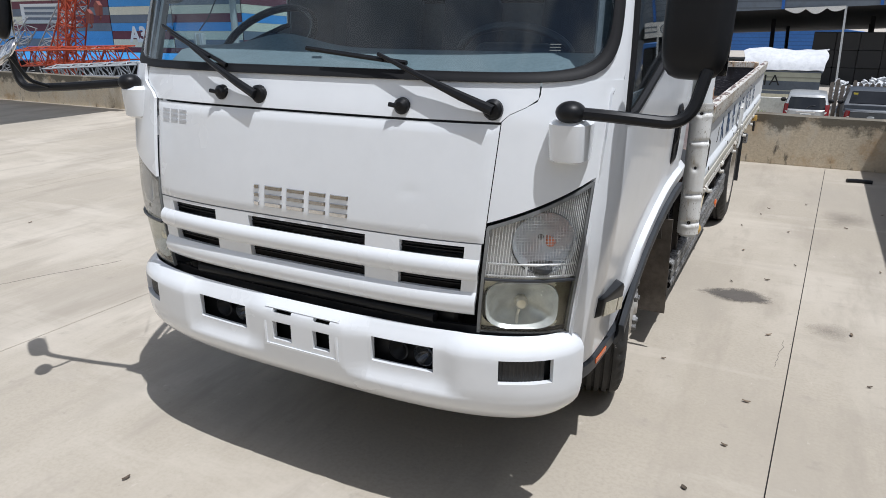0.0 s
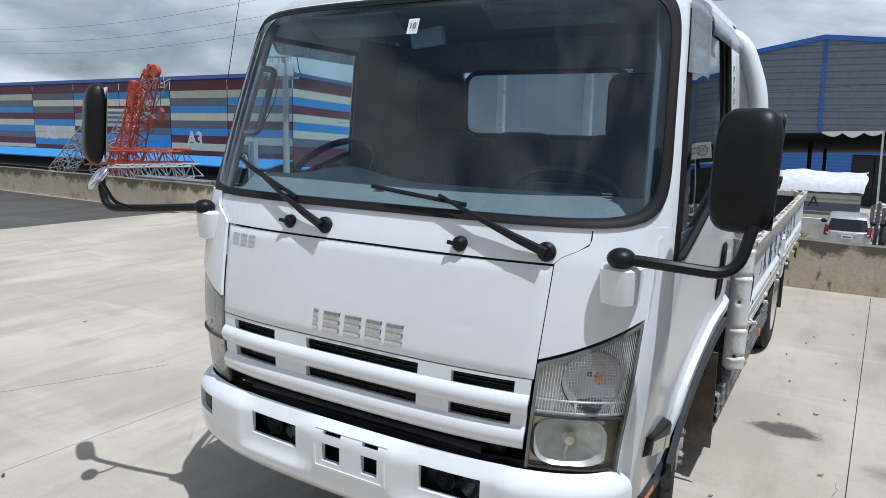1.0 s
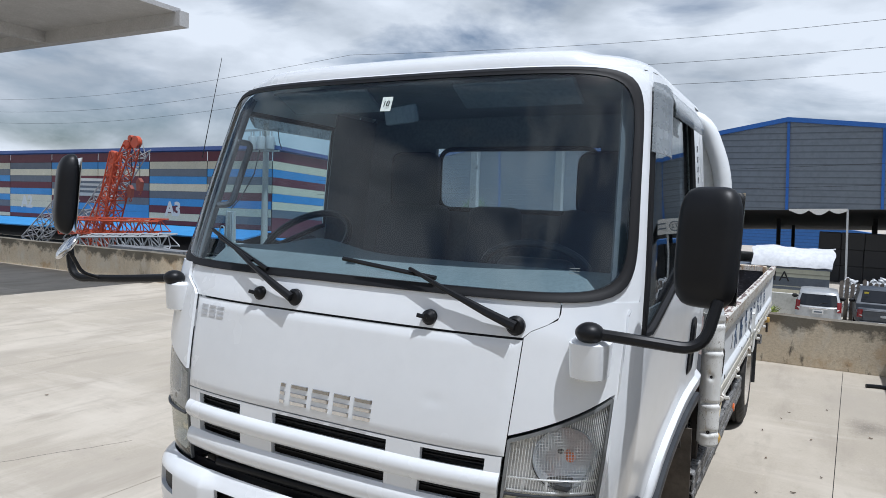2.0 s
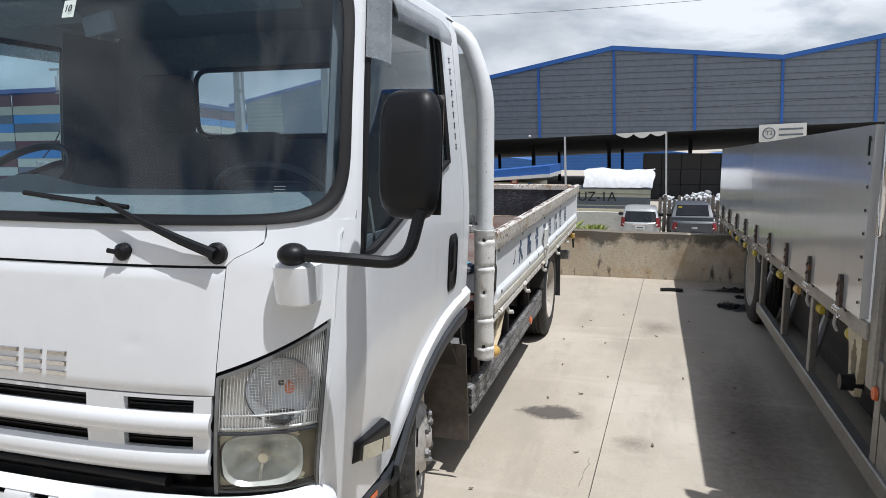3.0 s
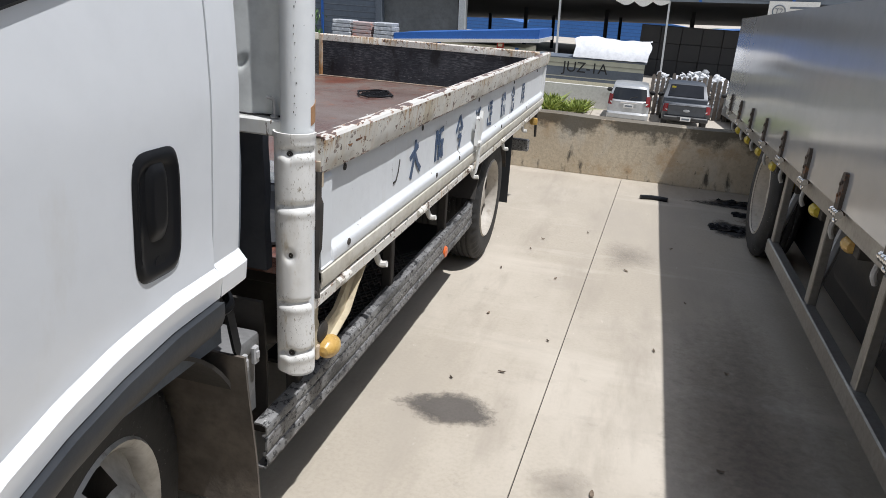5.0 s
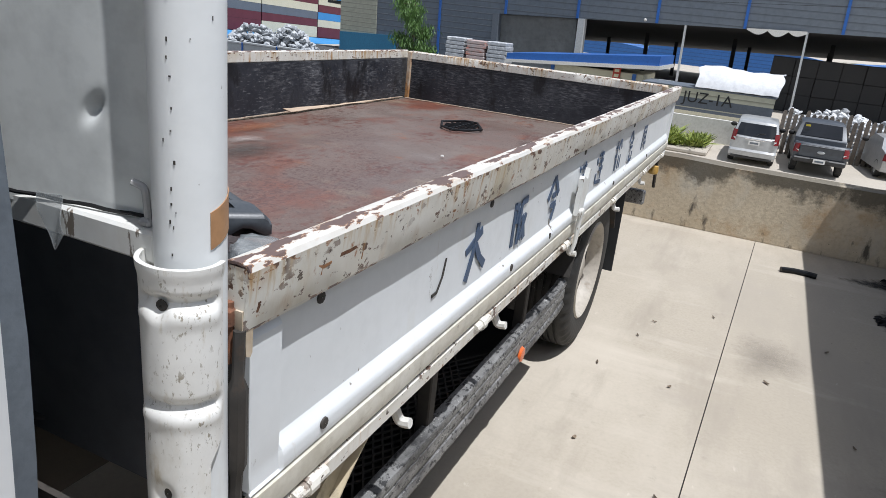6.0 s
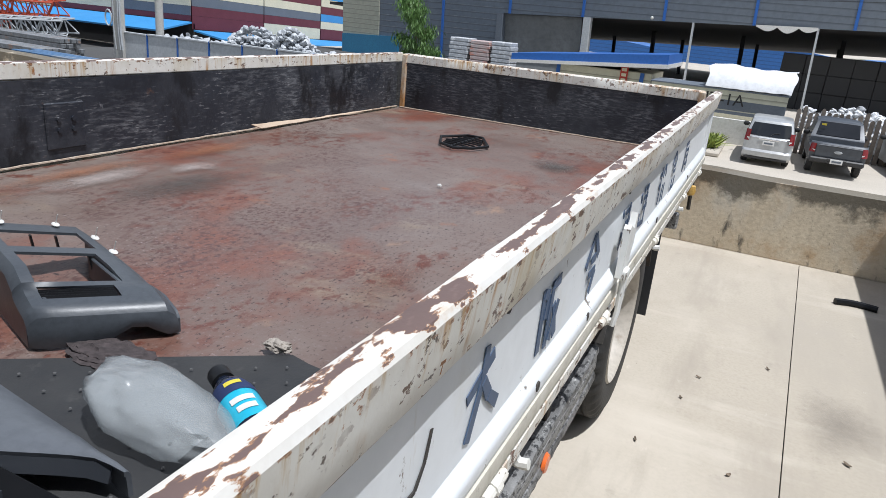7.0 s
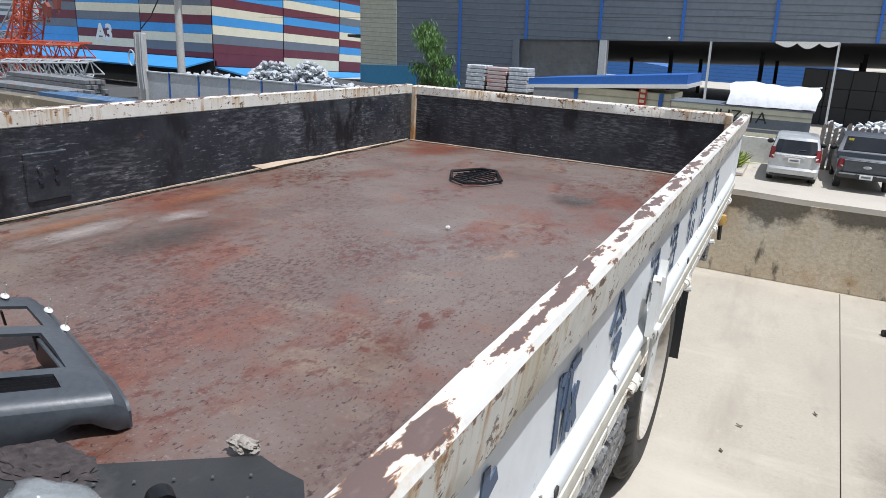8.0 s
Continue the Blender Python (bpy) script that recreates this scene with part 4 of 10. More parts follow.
DOOR_REAR = 1.455
HAZE = material("hazy_smoked_acrylic", (0.34, 0.37, 0.39), (0.26, 0.29, 0.31), 0.2, 30, 0.16, bump=0.01, rough_vary=0.05)
HAZE.node_tree.nodes["Principled BSDF"].inputs["Alpha"].default_value = 0.55
for s in (-1, 1):
    bm = bmesh.new()

    def lower(u, v, y0=None, y1=DOOR_REAR):
        z = 1.0
        for _ in range(3):
            ys = shell(A_DOOR, z).y if y0 is None else y0
            y = ys + (y1 - ys) * u
            lo = door_low(y)
            z = lo + (win_low(y) - 0.004 - lo) * v
        d = z - door_low(y)
        flare = 0.024 * (1 - smooth01((d - 0.05) / 0.022)) * smooth01((y - 0.60) / 0.2)
        crease = 0.006 * math.exp(-((z - (0.93 + 0.06 * y)) / 0.05) ** 2) * smooth01((y - 1.1) / 0.3)
        return side_at(s, y, z, flare + crease)

    vv = [0, 0.015, 0.03, 0.05, 0.075, 0.1, 0.13, 0.17, 0.22] + span(0.28, 1, 14)
    patch(bm, lower, span(0, 1, 46), vv, 0.015)

    # front post, rear post and header of the window frame
    def post(u, v):
        z = 1.345 + (2.215 - 1.345) * v
        y0 = shell(A_DOOR, z).y
        y1 = shell(0.882, z).y
        return side_at(s, y0 + (y1 - y0) * u, z)
    patch(bm, post, span(0, 1, 4), span(0, 1, 20), 0.02)

    def rear(u, v):
        y = WIN_Y1 + (DOOR_REAR - WIN_Y1) * u
        lo = win_low(y) - 0.006
        return side_at(s, y, lo + (2.215 - lo) * v)
    patch(bm, rear, span(0, 1, 6), span(0, 1, 12), 0.02)

    def head(u, v):
        z = 2.125 + 0.09 * v
        y0 = shell(0.882, z).y
        return side_at(s, y0 + (WIN_Y1 - y0) * u, z)
    patch(bm, head, span(0, 1, 10), span(0, 1, 4), 0.02)
    door = part("door", bm, WHITE, truck, "white cab door with tinted window")

    # window glass and its dark run channel
    def win(u, v, g=0.0):
        z = 1.6
        for _ in range(3):
            yf = shell(0.880, z).y + g
            y = yf + (WIN_Y1 - g - yf) * u
            lo = win_low(y) + g
            z = lo + (2.128 - g - lo) * v
        return side_at(s, y, z, -0.012)
    bm = bmesh.new()
    patch(bm, win, span(0, 1, 12), span(0, 1, 10), 0.003)
    g = part("window_glass", bm, GLASS_SIDE, door)
    g.visible_shadow = False
    bm = bmesh.new()
    loop = [win(u, 0) for u in span(0, 1, 16)] + [win(1, v) for v in span(0, 1, 10)[1:]] + [win(u, 1) for u in reversed(span(0, 1, 12)[:-1])] + [win(0, v) for v in reversed(span(0, 1, 12)[1:-1])]
    tube(bm, [p + Vector((s * 0.010, 0, 0)) for p in loop], 0.014, 6, True)
    part("window_channel", bm, SEAL, door)
    # smoked wind deflector over the window
    bm = bmesh.new()

    def visor(u, v):
        if u < 0.35:
            z = 1.93 + (2.17 - 1.93) * u / 0.35
            y = shell(0.856, z).y
            y2 = y + 0.09
            yy = y + (y2 - y) * v
            return side_at(s, yy, z - 0.02 * v, 0.008 + 0.032 * math.sin(v * 2.2))
        t = (u - 0.35) / 0.65
        y = shell(0.856, 2.17).y + t * (1.30 - shell(0.856, 2.17).y)
        return side_at(s, y + 0.09 * v * (1 - t), 2.17 - 0.10 * v, 0.008 + 0.032 * math.sin(v * 2.2))
    patch(bm, visor, span(0, 1, 30), span(0, 1, 6), 0.004)
    vs_ = part("wind_deflector", bm, HAZE, door, "smoked wind deflector")
    # handle
    hz, hy, hh_, hw_ = 1.172, 1.284, 0.124, 0.065
    bm = bmesh.new()

    def hp(u, v):
        cu, cv = oval(math.atan2(v, u), 5) if (u or v) else (0, 0)
        k = max(abs(u), abs(v))
        return side_at(s, hy + cu * k * hw_, hz + cv * k * hh_, 0.002 + 0.006 * smooth01((1 - k) / 0.10) - 0.0055 * smooth01((0.86 - k) / 0.14))
    patch(bm, hp, span(-1, 1, 27), span(-1, 1, 27), 0.004)
    part("door_handle", bm, BLACK, door, "black recessed door handle")
    bm = bmesh.new()

    def grip(u, v):
        cu, cv = oval(math.atan2(v, u), 4) if (u or v) else (0, 0)
        k = max(abs(u), abs(v))
        return side_at(s, hy - 0.004 + cu * k * 0.030, hz + 0.030 + cv * k * 0.082, 0.001 + 0.011 * smooth01((1 - k) / 0.35))
    patch(bm, grip, span(-1, 1, 17), span(-1, 1, 17), 0.004)
    cyl(bm, side_at(s, hy, 1.080, -0.008), side_at(s, hy, 1.080, 0.004), 0.014, seg=14)
    part("handle_grip", bm, BLACK, door)
    # rear quarter of the cab
    bm = bmesh.new()

    def quarter(u, v):
        y = DOOR_REAR + 0.006 + (REAR_Y - DOOR_REAR - 0.006) * u
        lo = door_low(y)
        z = lo + (2.23 - lo) * v
        d = z - lo
        flare = 0.024 * (1 - smooth01((d - 0.05) / 0.022)) - 0.05 * smooth01((u - 0.75) / 0.25) ** 2
        return side_at(s, y, z, flare)
    patch(bm, quarter, span(0, 1, 12), [0, 0.01, 0.02, 0.035, 0.055, 0.08] + span(0.11, 1, 16), 0.015)
    part("cab_quarter", bm, WHITE, truck)
    # dark trim along the wheel arch
    bm = bmesh.new()

    def trim(u, v):
        y = 0.64 + (1.445 - 0.64) * u
        lo = door_low(y)
        return side_at(s, y - 0.0, lo - 0.004 - 0.075 * v, 0.022 - 0.020 * v + (0.012 * math.sin(v * math.pi)))
    patch(bm, trim, span(0, 1, 40), span(0, 1, 6), 0.02)
    part("arch_trim", bm, BLACK_GREY, truck, "dark rubber wheel arch trim")
    # step under the door
    bm = bmesh.new()
    sec = ((-0.07, 0.0), (0.004, 0.0), (0.008, -0.006), (0.008, -0.046), (0.002, -0.052), (-0.07, -0.052))
    patch(bm, lambda u, v: side_at(s, 0.26 + 0.485 * u, 0.548 - 0.028 * u + sec[v][1], sec[v][0]), span(0, 1, 14), range(6), 0.002)
    step = part("entry_step", bm, BLACK_GREY, truck)
    bm = bmesh.new()
    patch(bm, lambda u, v: side_at(s, 0.38 + 0.13 * u, 0.530 - 0.008 * u - 0.017 * v, 0.011), span(0, 1, 6), (0, 1), 0.003)
    part("side_reflector", bm, ORANGE, step)
    # side marker lamp in its dark wedge
    bm = bmesh.new()

    def wedge(u, v):
        y = 0.320 + 0.255 * u
        zl = 0.705 - 0.064 * u
        zt = 0.776 - 0.010 * u - 0.05 * smooth01((u - 0.88) / 0.12)
        k = min(1, u / 0.08, (1 - u) / 0.08, v / 0.15, (1 - v) / 0.15)
        return side_at(s, y, zl + (zt - zl) * v, 0.002 + (0.012 + 0.022 * u) * smooth01(k) ** 0.5)
    patch(bm, wedge, span(0, 1, 20), span(0, 1, 12), 0.01)
    mk = part("side_marker", bm, BLACK, truck, "dark side marker lamp")
    bm = bmesh.new()
    patch(bm, lambda u, v: side_at(s, 0.355 + 0.135 * u, 0.7005 - 0.034 * u + (0.050 + 0.002 * u) * v, 0.0190 + 0.0118 * u + 0.0004 * math.sin(u * 150)), span(0, 1, 120), span(0, 1, 3), 0.006)
    patch(bm, lambda u, v: side_at(s, 0.500 + 0.056 * u, 0.6685 - 0.014 * u + 0.048 * v, 0.0316 + 0.0048 * u + 0.0004 * math.sin(u * 60)), span(0, 1, 60), span(0, 1, 3), 0.006)
    part("marker_lens", bm, material("cloudy_ribbed_lens", (0.62, 0.59, 0.48), (0.52, 0.48, 0.36), 0.06, 40, 0.25, coat=0.5), mk, "cloudy cream ribbed lens")

# floor pan of the cab
bm = bmesh.new()
box(bm, -0.84, 0.84, 0.10, 1.50, 0.905, 0.935, 0.01)
part("cab_floor", bm, BLACK_GREY, truck)
# dark trim on the door posts inside
for s in (-1, 1):
    bm = bmesh.new()
    patch(bm, lambda y, z: (CX + s * (knots(z, WK) - 0.045), y, z), span(1.20, 1.57, 4), span(1.0, 2.2, 10), 0.006)
    part("post_trim", bm, INTERIOR, truck)

# back wall of the cab, with its window
CABW = 0.93
bw_us = [-CABW, -0.7, -0.47, -0.2, 0, 0.2, 0.47, 0.7, CABW]
bw_vs = [0.93, 1.05, 1.2, 1.72, 1.8, 1.95, 2.05, 2.2, 2.27]
bm = bmesh.new()
patch(bm, lambda x, z: (CX + x / CABW * (knots(z, WK) - 0.02), 1.57, z), bw_us, bw_vs, 0.03, lambda i, j: -0.5 < (bw_us[i] + bw_us[i + 1]) / 2 < 0.5 and 1.71 < bw_vs[j] and bw_vs[j + 1] <= 2.051)
part("cab_back_wall", bm, INTERIOR, truck)
bm = bmesh.new()
patch(bm, lambda x, z: (x, 1.58, z), (-0.48, 0.48), (1.70, 2.06), 0.004)
g = part("rear_window", bm, HAZY_GLASS, truck)
g.visible_shadow = False
bm = bmesh.new()
tube(bm, bend([(-0.0, 1.565, 1.715), (0.45, 1.565, 1.715), (0.45, 1.565, 2.045), (-0.45, 1.565, 2.045), (-0.45, 1.565, 1.715), (-0.01, 1.565, 1.715)], 0.08), 0.013, 8)
part("rear_window_seal", bm, SEAL, truck)

# ---- chassis, wheels, deck ----
DX, DY0, DY1, DZ, DTOP = 1.06, 1.84, 6.13, 0.875, 1.236
FRONT_AX, REAR_AX = (0.80, 1.14, 0.385), (0.80, 4.47, 0.385)


def tyre(bm, x0, x1, y, z, r, seg=120):
    w = x1 - x0
    prof = [(r * 0.60, x0 + 0.03 * w), (r * 0.70, x0 - 0.02 * w), (r * 0.86, x0 - 0.03 * w), (r * 0.955, x0 + 0.04 * w), (r * 0.985, x0 + 0.10 * w), (r, x0 + 0.16 * w)]
    for k in range(4):
        c = x0 + w * (0.26 + 0.16 * k)
        prof += [(r, c - 0.03 * w), (r - 0.012, c - 0.025 * w), (r - 0.012, c + 0.025 * w), (r, c + 0.03 * w)]
    prof += [(r, x1 - 0.16 * w), (r * 0.985, x1 - 0.10 * w), (r * 0.955, x1 - 0.04 * w), (r * 0.86, x1 + 0.03 * w), (r * 0.70, x1 + 0.02 * w), (r * 0.60, x1 - 0.03 * w)]
    nn = len(prof)

    def wob(j, k):
        if j in (3, 4, nn - 4, nn - 5):
            return -0.016 if k % 3 == 0 else 0.0
        return 0
    lathe(bm, prof, (0, y, z), "x", seg, wobble=wob)
    return bm


def wheel(parent, s, x, y, r, front, pale=False):
    """One road wheel: tyre, rim and wheel nuts; front rims bulge out, rear rims are deep dishes."""
    bm = bmesh.new()
    tw = 0.205
    x0, x1 = (x, x + tw)
    tyre(bm, x0, x1, y, r, r)
    if not front:
        tyre(bm, x0 - 0.24, x1 - 0.24, y, r, r, 48)
    if s < 0:
        bmesh.ops.scale(bm, vec=(-1, 1, 1), verts=bm.verts)
    ty = part("tyre", bm, RUBBER, parent)
    rimr = r * 0.60
    if front:
        prof = [(rimr + 0.012, x1 - 0.004), (rimr + 0.004, x1 + 0.004), (rimr - 0.012, x1 - 0.01), (rimr - 0.02, x1 - 0.05), (rimr - 0.045, x1 - 0.035), (rimr - 0.085, x1 + 0.005), (rimr - 0.105, x1 + 0.028), (0.078, x1 + 0.034), (0.071, x1 + 0.026), (0.070, x1 - 0.005), (0.050, x1 + 0.000), (0.046, x1 + 0.040), (0.036, x1 + 0.052), (0.001, x1 + 0.055)]
        skip = lambda j, k: j in (4,) and (k % 8) in (0, 1, 2)
    else:
        prof = [(rimr + 0.012, x1 - 0.004), (rimr + 0.004, x1 + 0.004), (rimr - 0.010, x1 - 0.006), (rimr - 0.02, x1 - 0.06), (rimr - 0.03, x1 - 0.11), (rimr - 0.06, x1 - 0.13), (0.13, x1 - 0.12), (0.10, x1 - 0.115), (0.085, x1 - 0.05), (0.06, x1 - 0.04), (0.001, x1 - 0.04)]
        skip = None
    bm = bmesh.new()
    lathe(bm, prof, (0, y, r), "x", 40, skip=skip)
    if s < 0:
        bmesh.ops.scale(bm, vec=(-1, 1, 1), verts=bm.verts)
    rim = part("rim", bm, RIM_PALE if pale else RIM, parent, angle=50)
    bm = bmesh.new()
    lathe(bm, [(rimr, x1 - 0.07), (0.02, x1 - 0.065)], (0, y, r), "x", 24)
    if s < 0:
        bmesh.ops.scale(bm, vec=(-1, 1, 1), verts=bm.verts)
    part("brake_drum", bm, CHASSIS, parent)
    for k in range(6):
        t = 2 * math.pi * (k + 0.3) / 6
        bx = x1 + 0.020 if front else x1 - 0.12
        c = Vector((s * bx, y + 0.100 * math.cos(t), r + 0.100 * math.sin(t)))
        bm = bmesh.new()
        cyl(bm, c - Vector((s * 0.010, 0, 0)), c + Vector((s * 0.026, 0, 0)), 0.025, 0.023, 6)
        cyl(bm, c + Vector((s * 0.026, 0, 0)), c + Vector((s * 0.034, 0, 0)), 0.014, 0.012, 8)
        part("wheel_nut", bm, STEEL_WORN if front else RIM_PALE, rim)


for s in (-1, 1):
    for x, y, front in ((0.645, 1.190, True), (0.775, 4.47, False)):
        hub = bmesh.new()
        cyl(hub, (s * (x - 0.1), y, 0.40), (s * (x + 0.06), y, 0.40), 0.09, seg=20)
        hub_ob = part("wheel", hub, CHASSIS, truck, "dusty rear dual wheel" if not front else "silver steel front wheel")
        wheel(hub_ob, s, x, y, 0.40, front, not front)
        if front:
            turn = Matrix.Translation((s * (x + 0.10), y, 0.40)) @ pose(0, 0, 0, 0, 0, 14) @ Matrix.Translation((-s * (x + 0.10), -y, -0.40))
            for ob in [hub_ob] + list(hub_ob.children_recursive):
                ob.data.transform(turn)

bm = bmesh.new()
for s in (-1, 1):
    box(bm, s * 0.38 - 0.035, s * 0.38 + 0.035, 0.15, 6.05, 0.50, 0.70, 0.006)
for y in (0.5, 1.5, 2.4, 3.3, 4.2, 5.0, 5.9):
    box(bm, -0.36, 0.36, y - 0.04, y + 0.04, 0.52, 0.66, 0.005)
for y in (1.14, 4.47):
    cyl(bm, (-0.8, y, 0.385), (0.8, y, 0.385), 0.055, seg=14)
cyl(bm, (-0.15, 4.47, 0.385), (0.15, 4.47, 0.385), 0.18, 0.18, 20)
box(bm, -0.35, 0.35, 0.3, 1.4, 0.40, 0.85, 0.05)
part("chassis_frame", bm, CHASSIS, truck)
# crossbearers and long bearers under the deck
bm = bmesh.new()
for k in range(10):
    y = DY0 + 0.15 + k * 0.45
    box(bm, -1.0, 1.0, y - 0.03, y + 0.03, 0.745, 0.815, 0.004)
for s in (-1, 1):
    box(bm, s * 0.38 - 0.04, s * 0.38 + 0.04, DY0, DY1 - 0.03, 0.70, 0.75)
part("deck_bearers", bm, CHASSIS, truck)

# deck plate, gently buckled
bm = bmesh.new()
patch(bm, lambda x, y: (x, y, DZ + 0.004 * math.sin(x * 5 + y * 2.1) * math.sin(y * 3.1) + 0.003 * noise.noise((x * 2, y * 2, 0))), span(-0.985, 0.985, 40), span(DY0 + 0.03, DY1 - 0.04, 80), 0.05)
part("deck_floor", bm, DECK, truck, "rusty brown steel deck floor")


def side_gate(s, y0, y1, name, label):
    n = 90
    bm = bmesh.new()

    def rail(u, v):
        # closed section walked by v
        prof = [(-0.034, 1.176), (-0.038, 1.180), (-0.038, 1.231), (-0.035, 1.2345), (-0.030, 1.2362), (-0.017, 1.237), (-0.009, 1.2365), (-0.003, 1.235), (0.0, 1.231), (-0.004, 1.19), (-0.011, 1.149), (-0.014, 1.144), (-0.022, 1.143)]
        px, pz = prof[int(round(v))]
        y = y0 - 0.026 + (y1 - y0 + 0.026) * u
        wob = 0.0015 * noise.noise((y * 2.4, v * 0.3, s * 3.0)) + 0.0015 * noise.noise((y * 9, v, 4))
        dentz = -0.004 * max(0, noise.noise((y * 1.3, 7, s))) if v in (4, 5, 6) else 0
        return Vector((s * (DX + px + wob), y, pz + dentz))
    patch(bm, rail, span(0, 1, n), range(13), 0.004)
    prism(bm, [(s * (DX - 0.037), 1.176), (s * (DX - 0.026), 1.146), (s * (DX - 0.012), 1.145), (s * (DX - 0.001), 1.226), (s * (DX - 0.004), 1.234), (s * (DX - 0.032), 1.234), (s * (DX - 0.037), 1.226)], "y", y0 - 0.025, y0 - 0.022)
    for f in bm.faces:
        f.normal_update()
        cz = f.calc_center_median().z
        if cz > 1.2285 or cz < 1.1475:
            f.material_index = 1
    gate_ob = part(name, bm, [RAIL_PAINT, RAIL_TOP], truck, label, angle=22)
    bm = bmesh.new()

    def panel(u, v):
        prof = [(-0.033, 1.147), (-0.033, 1.12), (-0.034, 1.06), (-0.034, 1.0), (-0.034, 0.95), (-0.033, 0.926), (-0.029, 0.919), (-0.019, 0.908), (-0.0155, 0.901), (-0.0145, 0.895), (-0.0145, 0.885), (-0.015, 0.876), (-0.0165, 0.872), (-0.022, 0.870), (-0.03, 0.870)]
        px, pz = prof[int(round(v))]
        y = y0 + (y1 - y0) * u
        wob = 0.002 * noise.noise((y * 1.7, v * 0.2, 11 + s))
        if (y - y0 < 0.07 or y1 - y < 0.07) and 1 <= round(v) <= 11:
            px = -0.020
        return Vector((s * (DX + px + wob), y, pz))
    us = [0, 0.016, 0.0175] + span(0.02, 0.98, n) + [0.9825, 0.984, 1]
    patch(bm, panel, us, range(15), -0.004 * s)
    for yy in (y0 - 0.001, y1 - 0.004):
        prism(bm, [(s * (DX - 0.048), 0.878), (s * (DX - 0.018), 0.878), (s * (DX - 0.017), 0.886), (s * (DX - 0.018), 0.905), (s * (DX - 0.018), 1.142), (s * (DX - 0.048), 1.144)], "y", yy, yy + 0.005)
    part("outer_panel", bm, GATE_WHITE, gate_ob, angle=22)
    bm = bmesh.new()
    patch(bm, lambda y, v: (s * (DX - (0.026, 0.0185, 0.0165, 0.022, 0.034)[v] + 0.0015 * noise.noise((y * 6, v, 3))), y, (0.867, 0.862, 0.842, 0.816, 0.806)[v]), span(y0, y1, 60), range(5), 0.004)
    part("lower_beam", bm, BEAM_CREAM, gate_ob)
    bm = bmesh.new()
    patch(bm, lambda y, z: (s * (DX - 0.044 + 0.002 * noise.noise((y * 3, z * 3, 2))), y, z), span(y0 + 0.01, y1 - 0.01, 50), span(0.872, 1.1735, 6), 0.012)
    part("inner_board", bm, BED_BLACK, gate_ob)
    return gate_ob


gate_left = side_gate(1, DY0, DY1, "side_gate", "white drop side with chipped, rusty paint and dark lettering strokes")
gate_right = side_gate(-1, DY0, DY1, "side_gate", "white drop side with rusty rail and black inner board")
# tail gate
POST_RUST = material("rust_stained_post", (0.66, 0.60, 0.50), (0.50, 0.38, 0.25), 0.12, 30, 0.6, bump=0.15, layers=[((0.40, 0.20, 0.07), 9.0, 0.50, 0.64, (1, 1, 0.5)), ((0.13, 0.07, 0.045), 24.0, 0.60, 0.66)])
bm = bmesh.new()
patch(bm, lambda x, v: (x, DY1 + (-0.075, -0.075, -0.07, -0.005, 0.0, 0.0, -0.004)[int(round(v))] + 0.002 * noise.noise((x * 3, v, 3)), (1.180, 1.228, 1.2345, 1.2345, 1.226, 1.146, 1.136)[int(round(v))]), span(-0.975, 0.975, 50), range(7), 0.004)
tail_gate = part("tail_gate", bm, RAIL_PAINT, truck, "white tail gate with black inner board")
bm = bmesh.new()
patch(bm, lambda x, z: (x, DY1 - 0.07 + 0.002 * noise.noise((x * 3, z * 3, 8)), z), span(-0.97, 0.97, 40), span(0.872, 1.177, 6), 0.015)
part("inner_board", bm, BED_BLACK, tail_gate)
bm = bmesh.new()
tube(bm, [(-0.97 + 1.94 * k / 40, DY1 - 0.09 + 0.004 * noise.noise((k * 0.7, 1, 0)), DZ + 0.006 + 0.003 * noise.noise((k * 0.9, 0, 2))) for k in range(41)], [0.004 + 0.003 * abs(noise.noise((k * 0.8, 5, 0))) for k in range(41)], 5)
tube(bm, [(-1.004 + 0.004 * noise.noise((k * 0.7, 7, 0)), DY0 + 0.06 + 4.16 * k / 80, DZ + 0.006 + 0.003 * noise.noise((k * 0.9, 0, 4))) for k in range(81)], [0.004 + 0.004 * abs(noise.noise((k * 0.8, 9, 0))) for k in range(81)], 5)
tagged(part("edge_bead", bm, material("cracked_edge_bead", (0.55, 0.47, 0.38), (0.35, 0.25, 0.18), 0.05, 50, 0.9), truck), kind="stuff")
bm = bmesh.new()
box(bm, -0.975, 0.975, DY1 - 0.05, DY1 - 0.01, 0.81, 1.134, 0.004)
part("outer_panel", bm, WHITE_WORN, tail_gate)
for s in (-1, 1):
    bm = bmesh.new()
    box(bm, s * 0.965 - 0.018, s * 0.965 + 0.018, DY1 - 0.085, DY1 - 0.045, 0.87, 1.232, 0.006)
    part("corner_post", bm, POST_RUST, tail_gate)

# headboard with its two posts and wrap guards
GUARD_WHITE = material("scuffed_white_guard", (0.80, 0.795, 0.765), (0.75, 0.74, 0.70), 0.3, 24, 0.5, bump=0.06, grain=0.4,
                       layers=[((0.50, 0.44, 0.33), 6.0, 0.54, 0.80, (1, 1, 0.4)), ((0.30, 0.27, 0.21), 190.0, 0.58, 0.63, (1, 1, 0.4), (7.0, 0.48, 0.60)), ((0.13, 0.115, 0.10), 230.0, 0.62, 0.66, (1, 1, 0.35), (5.0, 0.46, 0.56)), ((0.48, 0.41, 0.29), 40.0, 0.60, 0.74, (1, 1, 0.3))])
bm = bmesh.new()
patch(bm, lambda x, z: (x, 1.80 + 0.004 * math.sin(z * 30), z), span(-0.9, 0.9, 12), span(0.86, 1.255, 8), 0.03)
